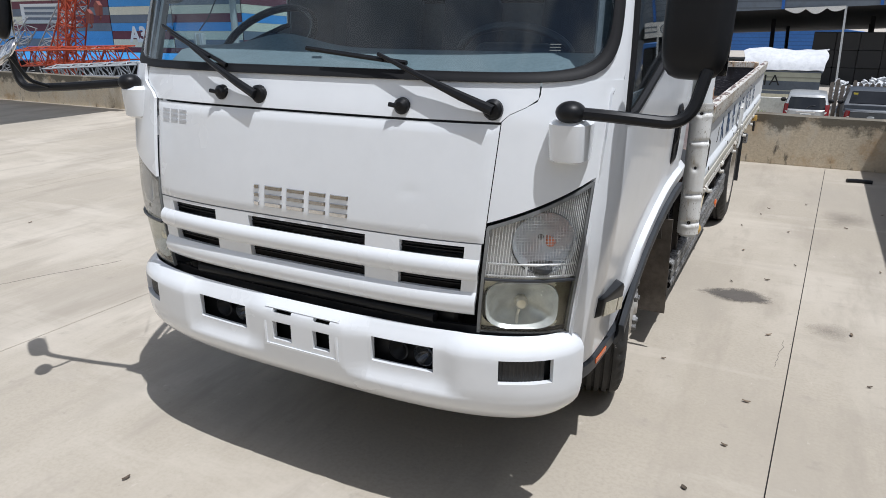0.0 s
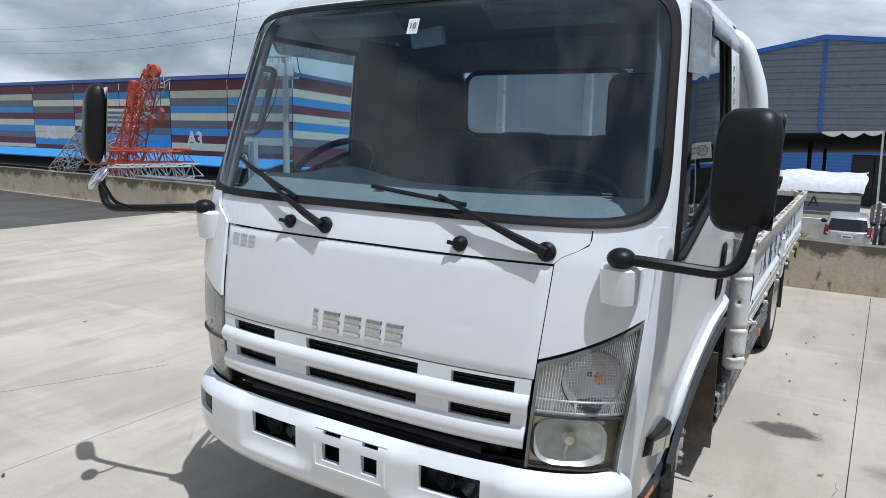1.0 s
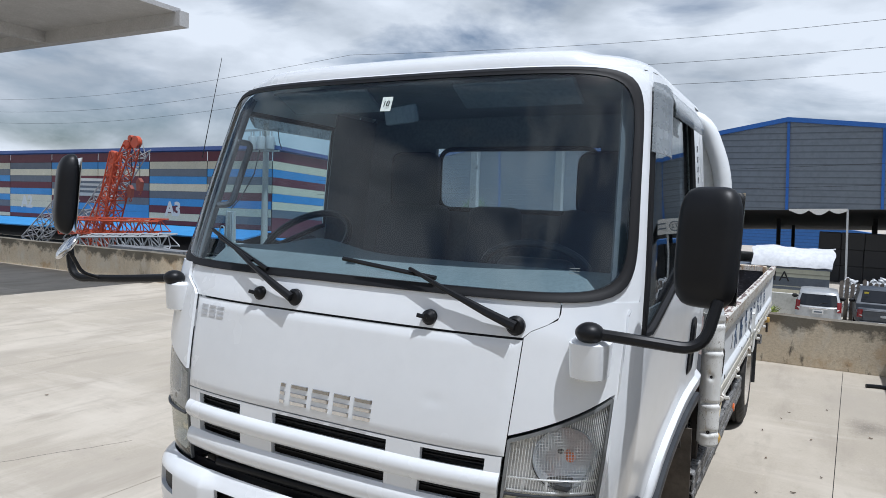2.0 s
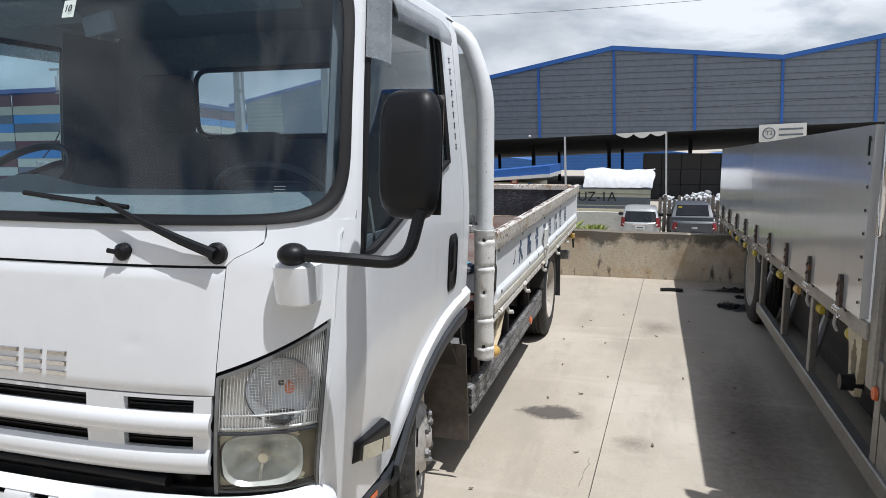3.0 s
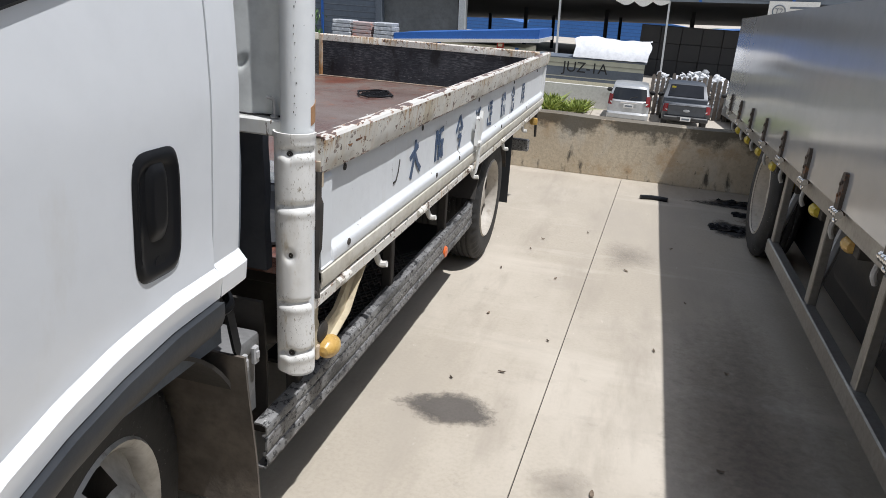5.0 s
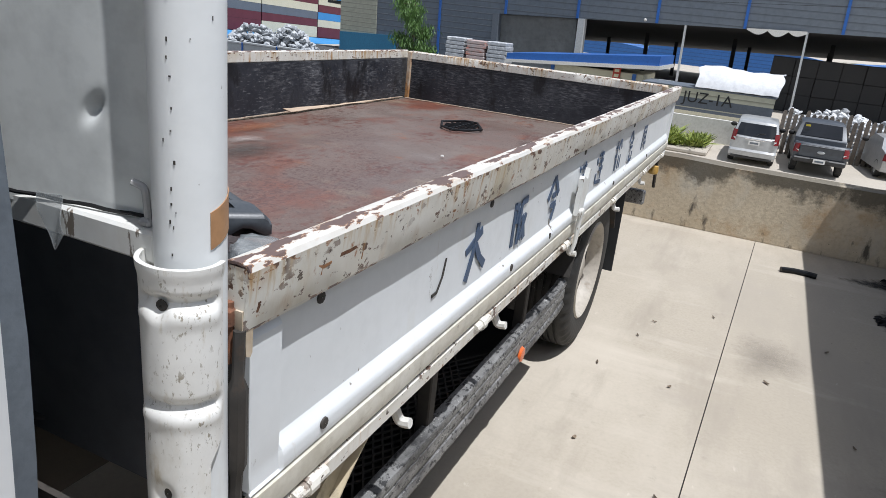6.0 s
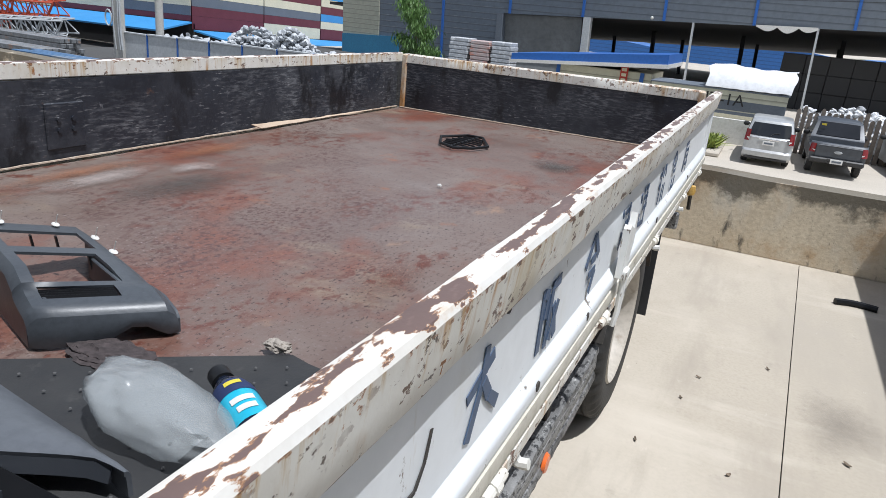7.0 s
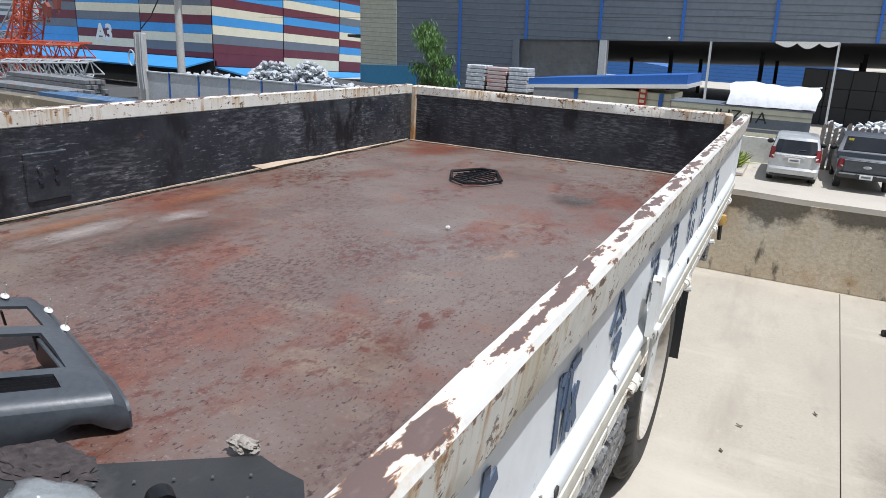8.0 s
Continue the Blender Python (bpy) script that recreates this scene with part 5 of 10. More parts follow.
headboard = part("headboard", bm, material("dark_headboard_steel", (0.075, 0.079, 0.09), (0.055, 0.058, 0.066), 0.5, 20, 0.6, bump=0.1), truck, "steel headboard frame behind the cab")
bm = bmesh.new()
post_pts = bend([(1.011, 1.771, 0.60), (1.011, 1.771, 1.93), (0.90, 1.771, 2.22), (-0.90, 1.771, 2.22), (-1.011, 1.771, 1.93), (-1.011, 1.771, 0.60)], 0.12, 6)
tube(bm, post_pts, 0.0410, 24)
POST_WHITE = material("chalky_white_post", (0.80, 0.82, 0.82), (0.75, 0.77, 0.77), 0.3, 20, 0.42, bump=0.03, grain=0.2,
                      layers=[((0.60, 0.58, 0.52), 5.0, 0.60, 0.85, (1, 1, 0.3)), ((0.20, 0.18, 0.16), 45.0, 0.68, 0.70, (1, 1, 0.5))])
part("hoop", bm, POST_WHITE, headboard)
for x in (-0.33, 0.18):
    bm = bmesh.new()
    box(bm, x - 0.022, x + 0.022, 1.745, 1.785, 1.2, 2.21, 0.004)
    part("upright", bm, WHITE_WORN, headboard)
bm = bmesh.new()
box(bm, -0.98, 0.98, 1.745, 1.785, 1.24, 1.28, 0.004)
part("lower_crossbar", bm, WHITE_WORN, headboard)
bm = bmesh.new()
box(bm, 0.655, 0.728, 1.728, 1.742, 1.281, 2.12, 0.004)
part("sheet_stile", bm, WHITE_WORN, headboard)
bm = bmesh.new()
tube(bm, [(0.731, 1.738, z) for z in span(1.284, 2.10, 24)], 0.0028, 6)
tube(bm, [(x, 1.733 + 0.045 * (x - 0.70) / 0.275, 1.285 + 0.001 * math.sin(x * 90)) for x in span(0.731, 0.975, 14)], 0.0028, 6)
part("cracked_seal", bm, SEAL, headboard)
bm = bmesh.new()
tube(bm, bend([(0.955, 1.762, 1.280), (0.955, 1.758, 1.328), (0.940, 1.754, 1.332)], 0.010), 0.0045, 8)
box(bm, 0.946, 0.964, 1.752, 1.766, 1.280, 1.290, 0.003)
part("stay_hook", bm, GALV, headboard)
# row of chipped spots down the seam of the near post
bm = bmesh.new()
rc = random.Random(21)
for k in range(22):
    z, t0, h = 1.275 + 0.026 * k + rc.uniform(-0.010, 0.010), 0.30 + rc.gauss(0, 0.035), rc.uniform(0.0006, 0.0026)
    patch(bm, lambda t, zz: (1.011 + 0.0417 * math.sin(t0 + t), 1.771 - 0.0417 * math.cos(t0 + t), z + zz), (-rc.uniform(0.01, 0.04), 0.015), (-h, h), 0.001)
for k in range(16):
    z, t0, h = rc.uniform(1.28, 2.0), rc.uniform(0.0, 1.6), rc.uniform(0.0005, 0.0022)
    patch(bm, lambda t, zz: (1.011 + 0.0417 * math.sin(t0 + t), 1.771 - 0.0417 * math.cos(t0 + t), z + zz), (-0.008, 0.010), (-h, h), 0.001)
tagged(part("paint_chips", bm, CHASSIS, headboard, smooth=False), kind="stuff")
bm = bmesh.new()
patch(bm, lambda x, z: (x, 1.740 + 0.045 * (x - 0.70) / 0.275 + 0.003 * noise.noise((x * 9, z * 5, 1)) + 0.011 * math.exp(-(((x - 0.866) * 0.8 - (z - 1.404) * 0.6) / 0.008) ** 2 - (((x - 0.866) * 0.6 + (z - 1.404) * 0.8) / 0.016) ** 2), z), span(0.70, 0.975, 48), span(1.27, 2.10, 120), 0.006)
part("side_sheet", bm, material("pale_side_sheet", (0.82, 0.84, 0.82), (0.76, 0.78, 0.76), 0.5, 20, 0.4, bump=0.03), headboard)
for s in (-1, 1):
    bm = bmesh.new()

    def guard(q, z):
        back = smooth01((z - 0.735) / 0.03) * smooth01((1.035 - z) / 0.045)
        t = -1.9 + (3.9 - 0.62 * back) * q
        ends = smooth01((t + 0.85) / 0.35) * smooth01((1.95 - t) / 0.35)
        r = 0.050
        for c in (1.212, 1.077, 0.818, 0.675):
            d = z - c - 0.004 * math.cos(t - 0.6)
            r += ends * (-0.0095 * math.exp(-(d / 0.0075) ** 2) + 0.0025 * math.exp(-((d + 0.020) / 0.010) ** 2))
        for c in (1.208, 0.951, 0.677):
            r -= 0.012 * math.exp(-(((t - 0.12) * 0.05) ** 2 + ((z - c) * 0.9) ** 2) / 0.0125 ** 2)
        r += 0.003 * smooth01((z - 1.235) / 0.02) + 0.001 * noise.noise((t * 2, z * 9, 3))
        return Vector((s * (1.011 + r * math.sin(t)), 1.755 - r * math.cos(t) * 0.90, z))
    patch(bm, guard, span(0, 1, 64), span(0.617, 1.258, 150), 0.006)
    gd = part("post_guard", bm, GUARD_WHITE, headboard, "scuffed white plastic post guard")
    for z in (1.208, 0.951, 0.677):
        bm = bmesh.new()
        lathe(bm, [(0.0085, 0.001), (0.008, -0.0012), (0.001, -0.0016)], (s * 1.0165, 1.7195, z), "y", 14)
        part("fixing_bolt", bm, CHASSIS, gd)
# latch gear at the front end of each gate
for s in (-1, 1):
    bm = bmesh.new()
    tube(bm, bend([(s * 1.048, 1.812, 1.150), (s * 1.050, 1.806, 1.06), (s * 1.044, 1.812, 0.95), (s * 1.034, 1.818, 0.88), (s * 1.040, 1.818, 0.80)], 0.05), [0.008] * 3 + [0.014] * 8 + [0.010] * 9, 8)
    box(bm, s * 1.02 - 0.010, s * 1.02 + 0.010, 1.79, 1.832, 0.78, 1.15, 0.003)
    tube(bm, [(s * 1.030, 1.800, 1.02), (s * 1.028, 1.798, 0.86), (s * 1.024, 1.800, 0.80)], 0.006, 6)
    for z in (0.815, 0.985):
        lathe(bm, [(0.011, 0.012), (0.011, -0.002), (0.007, -0.006), (0.001, -0.007)], (s * 1.036, 1.808, z), "y", 10)
    part("gate_latch", bm, CHASSIS, headboard)
    bm = bmesh.new()
    box(bm, s * 1.030 - 0.012, s * 1.030 + 0.010, 1.800, 1.822, 1.150, 1.180, 0.005)
    cyl(bm, (s * 1.03, 1.812, 1.10), (s * 1.03, 1.812, 1.186), 0.008, seg=8)
    part("latch_keeper", bm, material("rusty_latch_steel", (0.30, 0.12, 0.06), (0.14, 0.07, 0.045), 0.03, 60, 0.8, bump=0.3) if s < 0 else bpy.data.materials["rusty_latch_steel"], headboard)
    bm = bmesh.new()
    prism(bm, [(1.812, 1.176), (1.830, 1.176), (1.834, 1.168), (1.832, 1.112), (1.828, 1.106), (1.820, 1.110), (1.818, 1.140), (1.812, 1.150)], "x", s * 1.046 - 0.006, s * 1.046 + 0.006)
    part("keeper_plate", bm, POST_RUST, headboard)
    # corner bracket with a three-sided opening, its brace and the marker lamp
    bm = bmesh.new()
    ring_out = [(1.800, 0.795), (2.235, 0.795), (2.228, 0.766), (2.150, 0.705), (2.085, 0.640), (1.965, 0.598), (1.900, 0.600), (1.800, 0.612)]
    ring_in = [(1.905, 0.752), (2.125, 0.742), (2.115, 0.732), (2.075, 0.700), (2.030, 0.668), (1.955, 0.650), (1.912, 0.662), (1.895, 0.700)]
    for x0, x1 in ((s * 0.992, s * 1.006),):
        a = [[bm.verts.new((x, y, z)) for y, z in r] for x in (x0, x1) for r in (ring_out, ring_in)]
        for i in range(8):
            j = (i + 1) % 8
            bm.faces.new((a[0][i], a[0][j], a[1][j], a[1][i]))
            bm.faces.new((a[2][i], a[3][i], a[3][j], a[2][j]))
            bm.faces.new((a[0][i], a[2][i], a[2][j], a[0][j]))
            bm.faces.new((a[1][i], a[1][j], a[3][j], a[3][i]))
    # turned-out flange along the brace
    flange = [Vector((0, y, z)) for y, z in ((2.228, 0.766), (2.150, 0.705), (2.085, 0.640), (1.965, 0.598), (1.900, 0.600))]
    patch(bm, lambda u, v: flange[u] + Vector((s * (1.000 + 0.026 * v), 0, 0)), range(5), (0, 1), 0.004)
    bracket_ob = part("corner_bracket", bm, CREAM, headboard, "stained cream steel corner bracket")
    bm = bmesh.new()
    lathe(bm, [(0.034, 0.0), (0.033, 0.006), (0.020, 0.010), (0.001, 0.011)], (s * 1.004, 1.925, 0.640), "x", 18)
    part("round_boss", bm, CHASSIS, bracket_ob)
    bm = bmesh.new()
    lathe(bm, [(0.001, -0.046), (0.016, -0.042), (0.028, -0.026), (0.033, -0.006), (0.033, 0.010), (0.027, 0.028), (0.014, 0.040), (0.001, 0.043)], (s * 1.022, 1.940, 0.588), "y", 24)
    part("marker_lamp", bm, AMBER_OLD, headboard, "faded amber marker lamp")
    bm = bmesh.new()
    box(bm, s * 1.0 - 0.012, s * 1.0 + 0.012, 1.885, 1.905, 0.565, 0.612, 0.004)
    part("lamp_foot", bm, POST_RUST, headboard)

# lower side rail (underrun) with reflectors
for s in (-1, 1):
    bm = bmesh.new()
    rail_sec = ((-0.020, 0.472), (0.000, 0.473), (0.012, 0.468), (0.015, 0.458), (0.012, 0.446), (0.003, 0.441), (0.003, 0.436), (0.011, 0.431), (0.012, 0.415), (0.012, 0.394), (0.010, 0.388), (0.003, 0.384), (0.003, 0.378), (0.013, 0.373), (0.017, 0.362), (0.016, 0.350), (0.009, 0.340), (-0.020, 0.338))

    def lower_rail(y, v):
        px, pz = rail_sec[int(round(v))]
        worn = 0.0022 if v in (1, 2, 3, 4, 13, 14, 15, 16) else 0.0005
        lift = 0.012 * smooth01((y - 3.93) / 0.09)
        return Vector((s * (0.954 + px + worn * noise.noise((y * 30, v * 0.25, s * 2))), y, pz + lift + 0.5 * worn * noise.noise((y * 40, v * 0.3, 7))))
    patch(bm, lower_rail, span(1.66, 4.02, 220), range(18), 0.006 * s)
    rail = part("side_guard", bm, STEEL_WORN, truck, "scuffed grey lower side rail")
    for y in (3.44,):
        bm = bmesh.new()
        lathe(bm, [(0.001, 0.012), (0.026, 0.010), (0.032, 0.0)], (0, 0, 0), "z", 18)
        bmesh.ops.transform(bm, matrix=Matrix.Translation((s * 0.972, y, 0.375)) @ pose(0, 0, 0, 0, 90 * s, 0), verts=bm.verts)
        part("round_reflector", bm, ORANGE, rail)
    for y in (1.9, 2.7, 3.5):
        bm = bmesh.new()
        box(bm, s * 0.93 - 0.02, s * 0.93 + 0.02, y - 0.02, y + 0.02, 0.36, 0.78, 0.004)
        part("guard_hanger", bm, CHASSIS, rail)

# mudguards and flaps
for s in (-1, 1):
    bm = bmesh.new()
    patch(bm, lambda t, x: (s * x, 1.20 + 0.46 * math.cos(t), 0.385 + 0.47 * math.sin(t)), span(0.05, 2.3, 22), span(0.56, 0.915, 4), 0.01)
    part("mudguard", bm, CHASSIS, truck)
    bm = bmesh.new()
    patch(bm, lambda x, z: (s * x, 1.60 + 0.02 * math.sin(z * 6) + 0.02 * (0.6 - z), z), span(0.58, 0.962, 6), span(0.215, 0.72, 12), 0.008)
    part("mud_flap", bm, material("dusty_rubber_flap", (0.16, 0.135, 0.11), (0.09, 0.078, 0.066), 0.2, 30, 0.85, bump=0.2), truck, "dusty grey-brown rubber mud flap")
    bm = bmesh.new()
    patch(bm, lambda x, z: (s * x, 5.02 + 0.06 * (0.8 - z), z), span(0.52, 1.0, 6), span(0.22, 0.80, 10), 0.008)
    part("mud_flap", bm, BLACK_GREY, truck)
    bm = bmesh.new()
    patch(bm, lambda t, x: (s * x, 4.47 + 0.50 * math.cos(t), 0.385 + 0.43 * math.sin(t)), span(0.3, 2.84, 22), span(0.50, 0.985, 4), 0.008)
    part("rear_mudguard", bm, CHASSIS, truck)
# tail lamps and rear bumper
bm = bmesh.new()
box(bm, -0.98, 0.98, 6.0, 6.06, 0.42, 0.52, 0.01)
part("rear_underrun_bar", bm, STEEL_WORN, truck)

# expanded-metal tread plates inside the side guards
for s in (-1, 1):
    bm = bmesh.new()
    for k in range(-9, 22):
        for d in (-1, 1):
            a = Vector((0.74, 2.25 + 0.05 * k, 0.43))
            b = a + Vector((0.18, 0.30 * d, 0.0))
            if min(a.y, b.y) < 2.2 or max(a.y, b.y) > 3.3:
                continue
            tube(bm, [(s * a.x, a.y, a.z), (s * b.x, b.y, b.z)], 0.004, 4)
    for x in (0.74, 0.92):
        box(bm, s * x - 0.008, s * x + 0.008, 2.2, 3.3, 0.418, 0.442)
    # black sheet below the mesh in place of the deep shade under the truck
    shade_bm = bmesh.new()
    box(shade_bm, min(s * 0.70, s * 0.935), max(s * 0.70, s * 0.935), 2.1, 3.75, 0.385, 0.405, 0.004)
    part("tread_tray", shade_bm, BLACK, truck)
    tagged(part("tread_mesh", bm, CHASSIS, truck, "dark expanded-metal tread plate"), kind="stuff")

# battery box, tank, air gear between cab and axle
bm = bmesh.new()
box(bm, 0.66, 0.895, 1.625, 1.745, 0.46, 0.655, 0.010)
box(bm, 0.65, 0.905, 1.612, 1.755, 0.650, 0.705, 0.014, seg=2)
batt = part("battery_box", bm, material("grey_battery_plastic", (0.20, 0.20, 0.20), (0.15, 0.15, 0.148), 0.15, 50, 0.55, bump=0.06, layers=[((0.30, 0.29, 0.27), 9.0, 0.54, 0.70)]), truck, "grey battery box with a clipped lid")
bm = bmesh.new()
for y in (1.660, 1.715):
    box(bm, 0.903, 0.917, y - 0.011, y + 0.011, 0.625, 0.676, 0.003)
    box(bm, 0.915, 0.921, y - 0.007, y + 0.007, 0.640, 0.664, 0.002)
box(bm, 0.845, 0.870, 1.598, 1.612, 0.640, 0.672, 0.003)
part("lid_clip", bm, GALV, batt)
bm = bmesh.new()
box(bm, 0.42, 0.70, 2.2, 3.2, 0.36, 0.70, 0.06, seg=3)
part("fuel_tank", bm, CHASSIS, truck)
bm = bmesh.new()
box(bm, -0.55, 0.55, 1.63, 1.80, 0.40, 0.95, 0.03)
part("engine_cover", bm, BLACK, truck)

# ---- mirrors, wipers and small fittings on the cab ----
for s in (-1, 1):
    bm = bmesh.new()

    def mount(t, v):
        cx, cy = oval(t, 3.2)
        k = 1 - 0.10 * (1 - v) ** 2 - 0.25 * smooth01((v - 0.9) / 0.1) - 0.2 * smooth01((0.06 - v) / 0.06)
        return Vector((s * 0.869 - (0.0 if s > 0 else -0.03) + 0.057 * k * cx, 0.145 + 0.068 * k * cy, 1.245 + 0.118 * v + (0.0 if s > 0 else 0.02)))
    phi = span(0, 2 * math.pi, 37)
    patch(bm, mount, phi, [0, 0.03, 0.06, 0.12] + span(0.2, 0.85, 6) + [0.9, 0.95, 0.98, 1], 0.004)
    for v in (0.02, 0.985):
        c0 = mount(0.0, v) * 0.5 + mount(math.pi, v) * 0.5
        cap = [bm.verts.new(c0 + (mount(t, v) - c0) * 0.985) for t in phi[:-1]]
        bm.faces.new(cap)
    mir = part("mirror_mount", bm, WHITE, truck)
    ball = Vector((s * 0.875 + (0.0 if s > 0 else 0.02), 0.108, 1.384 + (0.0 if s > 0 else 0.012)))
    bm = bmesh.new()
    bmesh.ops.create_uvsphere(bm, u_segments=24, v_segments=14, radius=0.042, matrix=Matrix.Translation(ball) @ Matrix.Diagonal((1, 1, 0.74, 1)))
    part("mirror_joint", bm, BLACK, mir)
    if s > 0:
        arm = [ball, ball + Vector((0.12, 0.005, -0.005)), Vector((1.172, 0.165, 1.362)), Vector((1.200, 0.20, 1.50))]
        hc, hw, hh, turn = Vector((1.160, 0.245, 1.642)), 0.088, 0.171, -12
    else:
        arm = [ball, Vector((-1.10, 0.05, 1.375)), Vector((-1.36, 0.0, 1.36)), Vector((-1.385, 0.0, 1.50))]
        hc, hw, hh, turn = Vector((-1.385, 0.0, 1.718)), 0.085, 0.172, -27
    bm = bmesh.new()
    tube(bm, bend(arm, 0.07, 7), 0.0165, 10)
    part("mirror_arm", bm, BLACK, mir)
    bm = bmesh.new()

    def mirror_head(u, v):
        p = math.pi * u
        cx, cz = oval(2 * math.pi * v, 4.2)
        k = math.sin(p) ** 0.42 if 0 < u < 1 else 0.0
        d = -math.cos(p)
        depth = 0.048
        return Vector((cx * hw * k, d * depth * (1.15 if d < 0 else 0.55), cz * hh * k))
    ringsv = []
    for u in span(0.0, 1.0, 17):
        ringsv.append([bm.verts.new(mirror_head(min(max(u, 0.002), 0.998), v / 40)) for v in range(40)])
    for a, b in zip(ringsv, ringsv[1:]):
        for k in range(40):
            bm.faces.new((a[k], a[(k + 1) % 40], b[(k + 1) % 40], b[k]))
    bm.faces.new(ringsv[0])
    bm.faces.new(ringsv[-1])
    bmesh.ops.transform(bm, matrix=Matrix.Translation(hc) @ pose(0, 0, 0, -4, 0, turn), verts=bm.verts)
    part("mirror_head", bm, BLACK, mir, "large black rear-view mirror")
    bm = bmesh.new()
    box(bm, -hw * 0.9, hw * 0.9, 0.027, 0.030, -hh * 0.92, hh * 0.92, 0.0)
    bmesh.ops.transform(bm, matrix=Matrix.Translation(hc) @ pose(0, 0, 0, -4, 0, turn), verts=bm.verts)
    part("mirror_glass", bm, CHROME, mir)
    if s < 0:
        bm = bmesh.new()
        bmesh.ops.create_uvsphere(bm, u_segments=20, v_segments=12, radius=0.06, matrix=Matrix.Translation((-1.20, -0.126, 1.51)) @ pose(0, 0, 0, -38, 0, -24) @ Matrix.Diagonal((0.95, 0.30, 1.05, 1)))
        part("under_mirror", bm, CHROME, mir, "small convex mirror")
        bm = bmesh.new()
        tube(bm, bend([(-1.21, 0.03, 1.368), (-1.205, -0.06, 1.40), (-1.20, -0.115, 1.49)], 0.03), 0.008, 8)
        part("mirror_stalk", bm, BLACK, mir)

# wipers: arm from pivot up and to the side, blade lying along the glass
for px, pz, tx, tz, bx0, bz0, bx1, bz1 in ((-0.176, 1.388, -0.50, 1.535, -0.70, 1.60, -0.33, 1.475), (0.651, 1.380, 0.28, 1.525, 0.0, 1.535, 0.37, 1.50)):
    def on(x, z, off):
        return shell(a_at(x, knots(z, WK)), z, off)
    bm = bmesh.new()
    p0 = on(px, pz, 0.0)
    lathe(bm, [(0.030, 0.0), (0.030, -0.012), (0.022, -0.02), (0.001, -0.022)], p0 + Vector((0, -0.002, 0)), "y", 20)
    wip = part("wiper", bm, BLACK, truck, "black windscreen wiper")
    bm = bmesh.new()
    tube(bm, [on(px, pz, 0.028), on(px + 0.25 * (tx - px), pz + 0.25 * (tz - pz), 0.036), on(px + 0.6 * (tx - px), pz + 0.6 * (tz - pz), 0.040), on(tx, tz, 0.038)], [0.016, 0.014, 0.009, 0.006], 8)
    part("wiper_arm", bm, BLACK, wip)
    bm = bmesh.new()
    pts = [on(bx0 + (bx1 - bx0) * t, bz0 + (bz1 - bz0) * t, 0.018) for t in span(0, 1, 10)]
    tube(bm, pts, 0.008, 6)
    tube(bm, [on(bx0 + (bx1 - bx0) * t, bz0 + (bz1 - bz0) * t, 0.030) for t in span(0.2, 0.8, 6)], 0.006, 6)
    part("wiper_blade", bm, BLACK, wip)
for x, z in ((-0.345, 1.386), (0.372, 1.378)):
    c = shell(a_at(x), z, 0.0)
    bm = bmesh.new()
    lathe(bm, [(0.026, 0.0), (0.024, -0.016), (0.014, -0.026), (0.001, -0.028)], c, "y", 16)
    tube(bm, [c + Vector((-0.005, -0.02, 0)), c + Vector((-0.034, -0.028, 0.006))], 0.007, 8)
    part("washer_nozzle", bm, BLACK, truck)
# aerial on the far pillar
bm = bmesh.new()
cyl(bm, (-0.965, 0.34, 1.90), (-0.985, 0.46, 2.36), 0.002, 0.0012, 6)
part("aerial", bm, BLACK, truck)

# ---- cab interior ----
PILLAR = material("grey_pillar_trim", (0.12, 0.13, 0.135), (0.10, 0.11, 0.115), 0.4, 60, 0.7, bump=0.04)
bm = bmesh.new()


def dash(u, v):
    x = -0.90 + 1.80 * u
    pts = ((0.17, 1.437), (0.26, 1.462), (0.42, 1.505), (0.54, 1.520), (0.585, 1.495), (0.62, 1.38), (0.62, 1.05))
    y, z = pts[int(round(v))]
    cl = 0.05 * math.exp(-((x + 0.45) / 0.20) ** 2) * (1 if 3 <= round(v) <= 4 else 0)
    back = 0.10 * (abs(x) / 0.9) ** 2.5 * (1 if round(v) < 2 else 0)
    return Vector((x, y + back, z + cl))


patch(bm, dash, span(0, 1, 30), range(7), 0.02)
dash_ob = part("dashboard", bm, DASH, truck, "grey dashboard top")
for x0, x1 in ((-0.62, -0.08), (0.05, 0.50)):
    bm = bmesh.new()
    n_ = int((x1 - x0) / 0.022)
    for k in range(n_):
        x = x0 + k * 0.022
        box(bm, x, x + 0.012, 0.215, 0.245, 1.446, 1.4615)
    tagged(part("demister_vent", bm, BLACK, dash_ob, smooth=False), kind="stuff")
bm = bmesh.new()
tube(bm, [(0.487 + 0.215 * math.cos(a), 0.66 - 0.04 * math.sin(a), 1.495 + 0.108 * math.sin(a)) for a in span(-0.3, math.pi + 0.3, 22)], 0.015, 8)
box(bm, 0.33, 0.64, 0.62, 0.72, 1.40, 1.545, 0.04, seg=3)
part("instrument_hood", bm, BLACK_GREY, dash_ob, "dark hooded instrument housing")
bm = bmesh.new()
c = Vector((-0.63, 0.645, 1.535))
m = Matrix.Translation(c) @ pose(0, 0, 0, 40, 0, 0)
tube(bm, [m @ Vector((0.215 * math.cos(t), 0.215 * math.sin(t), 0)) for t in span(0, 2 * math.pi, 41)[:-1]], 0.016, 8, True)
sw = part("steering_wheel", bm, BLACK, truck, "black steering wheel")
bm = bmesh.new()
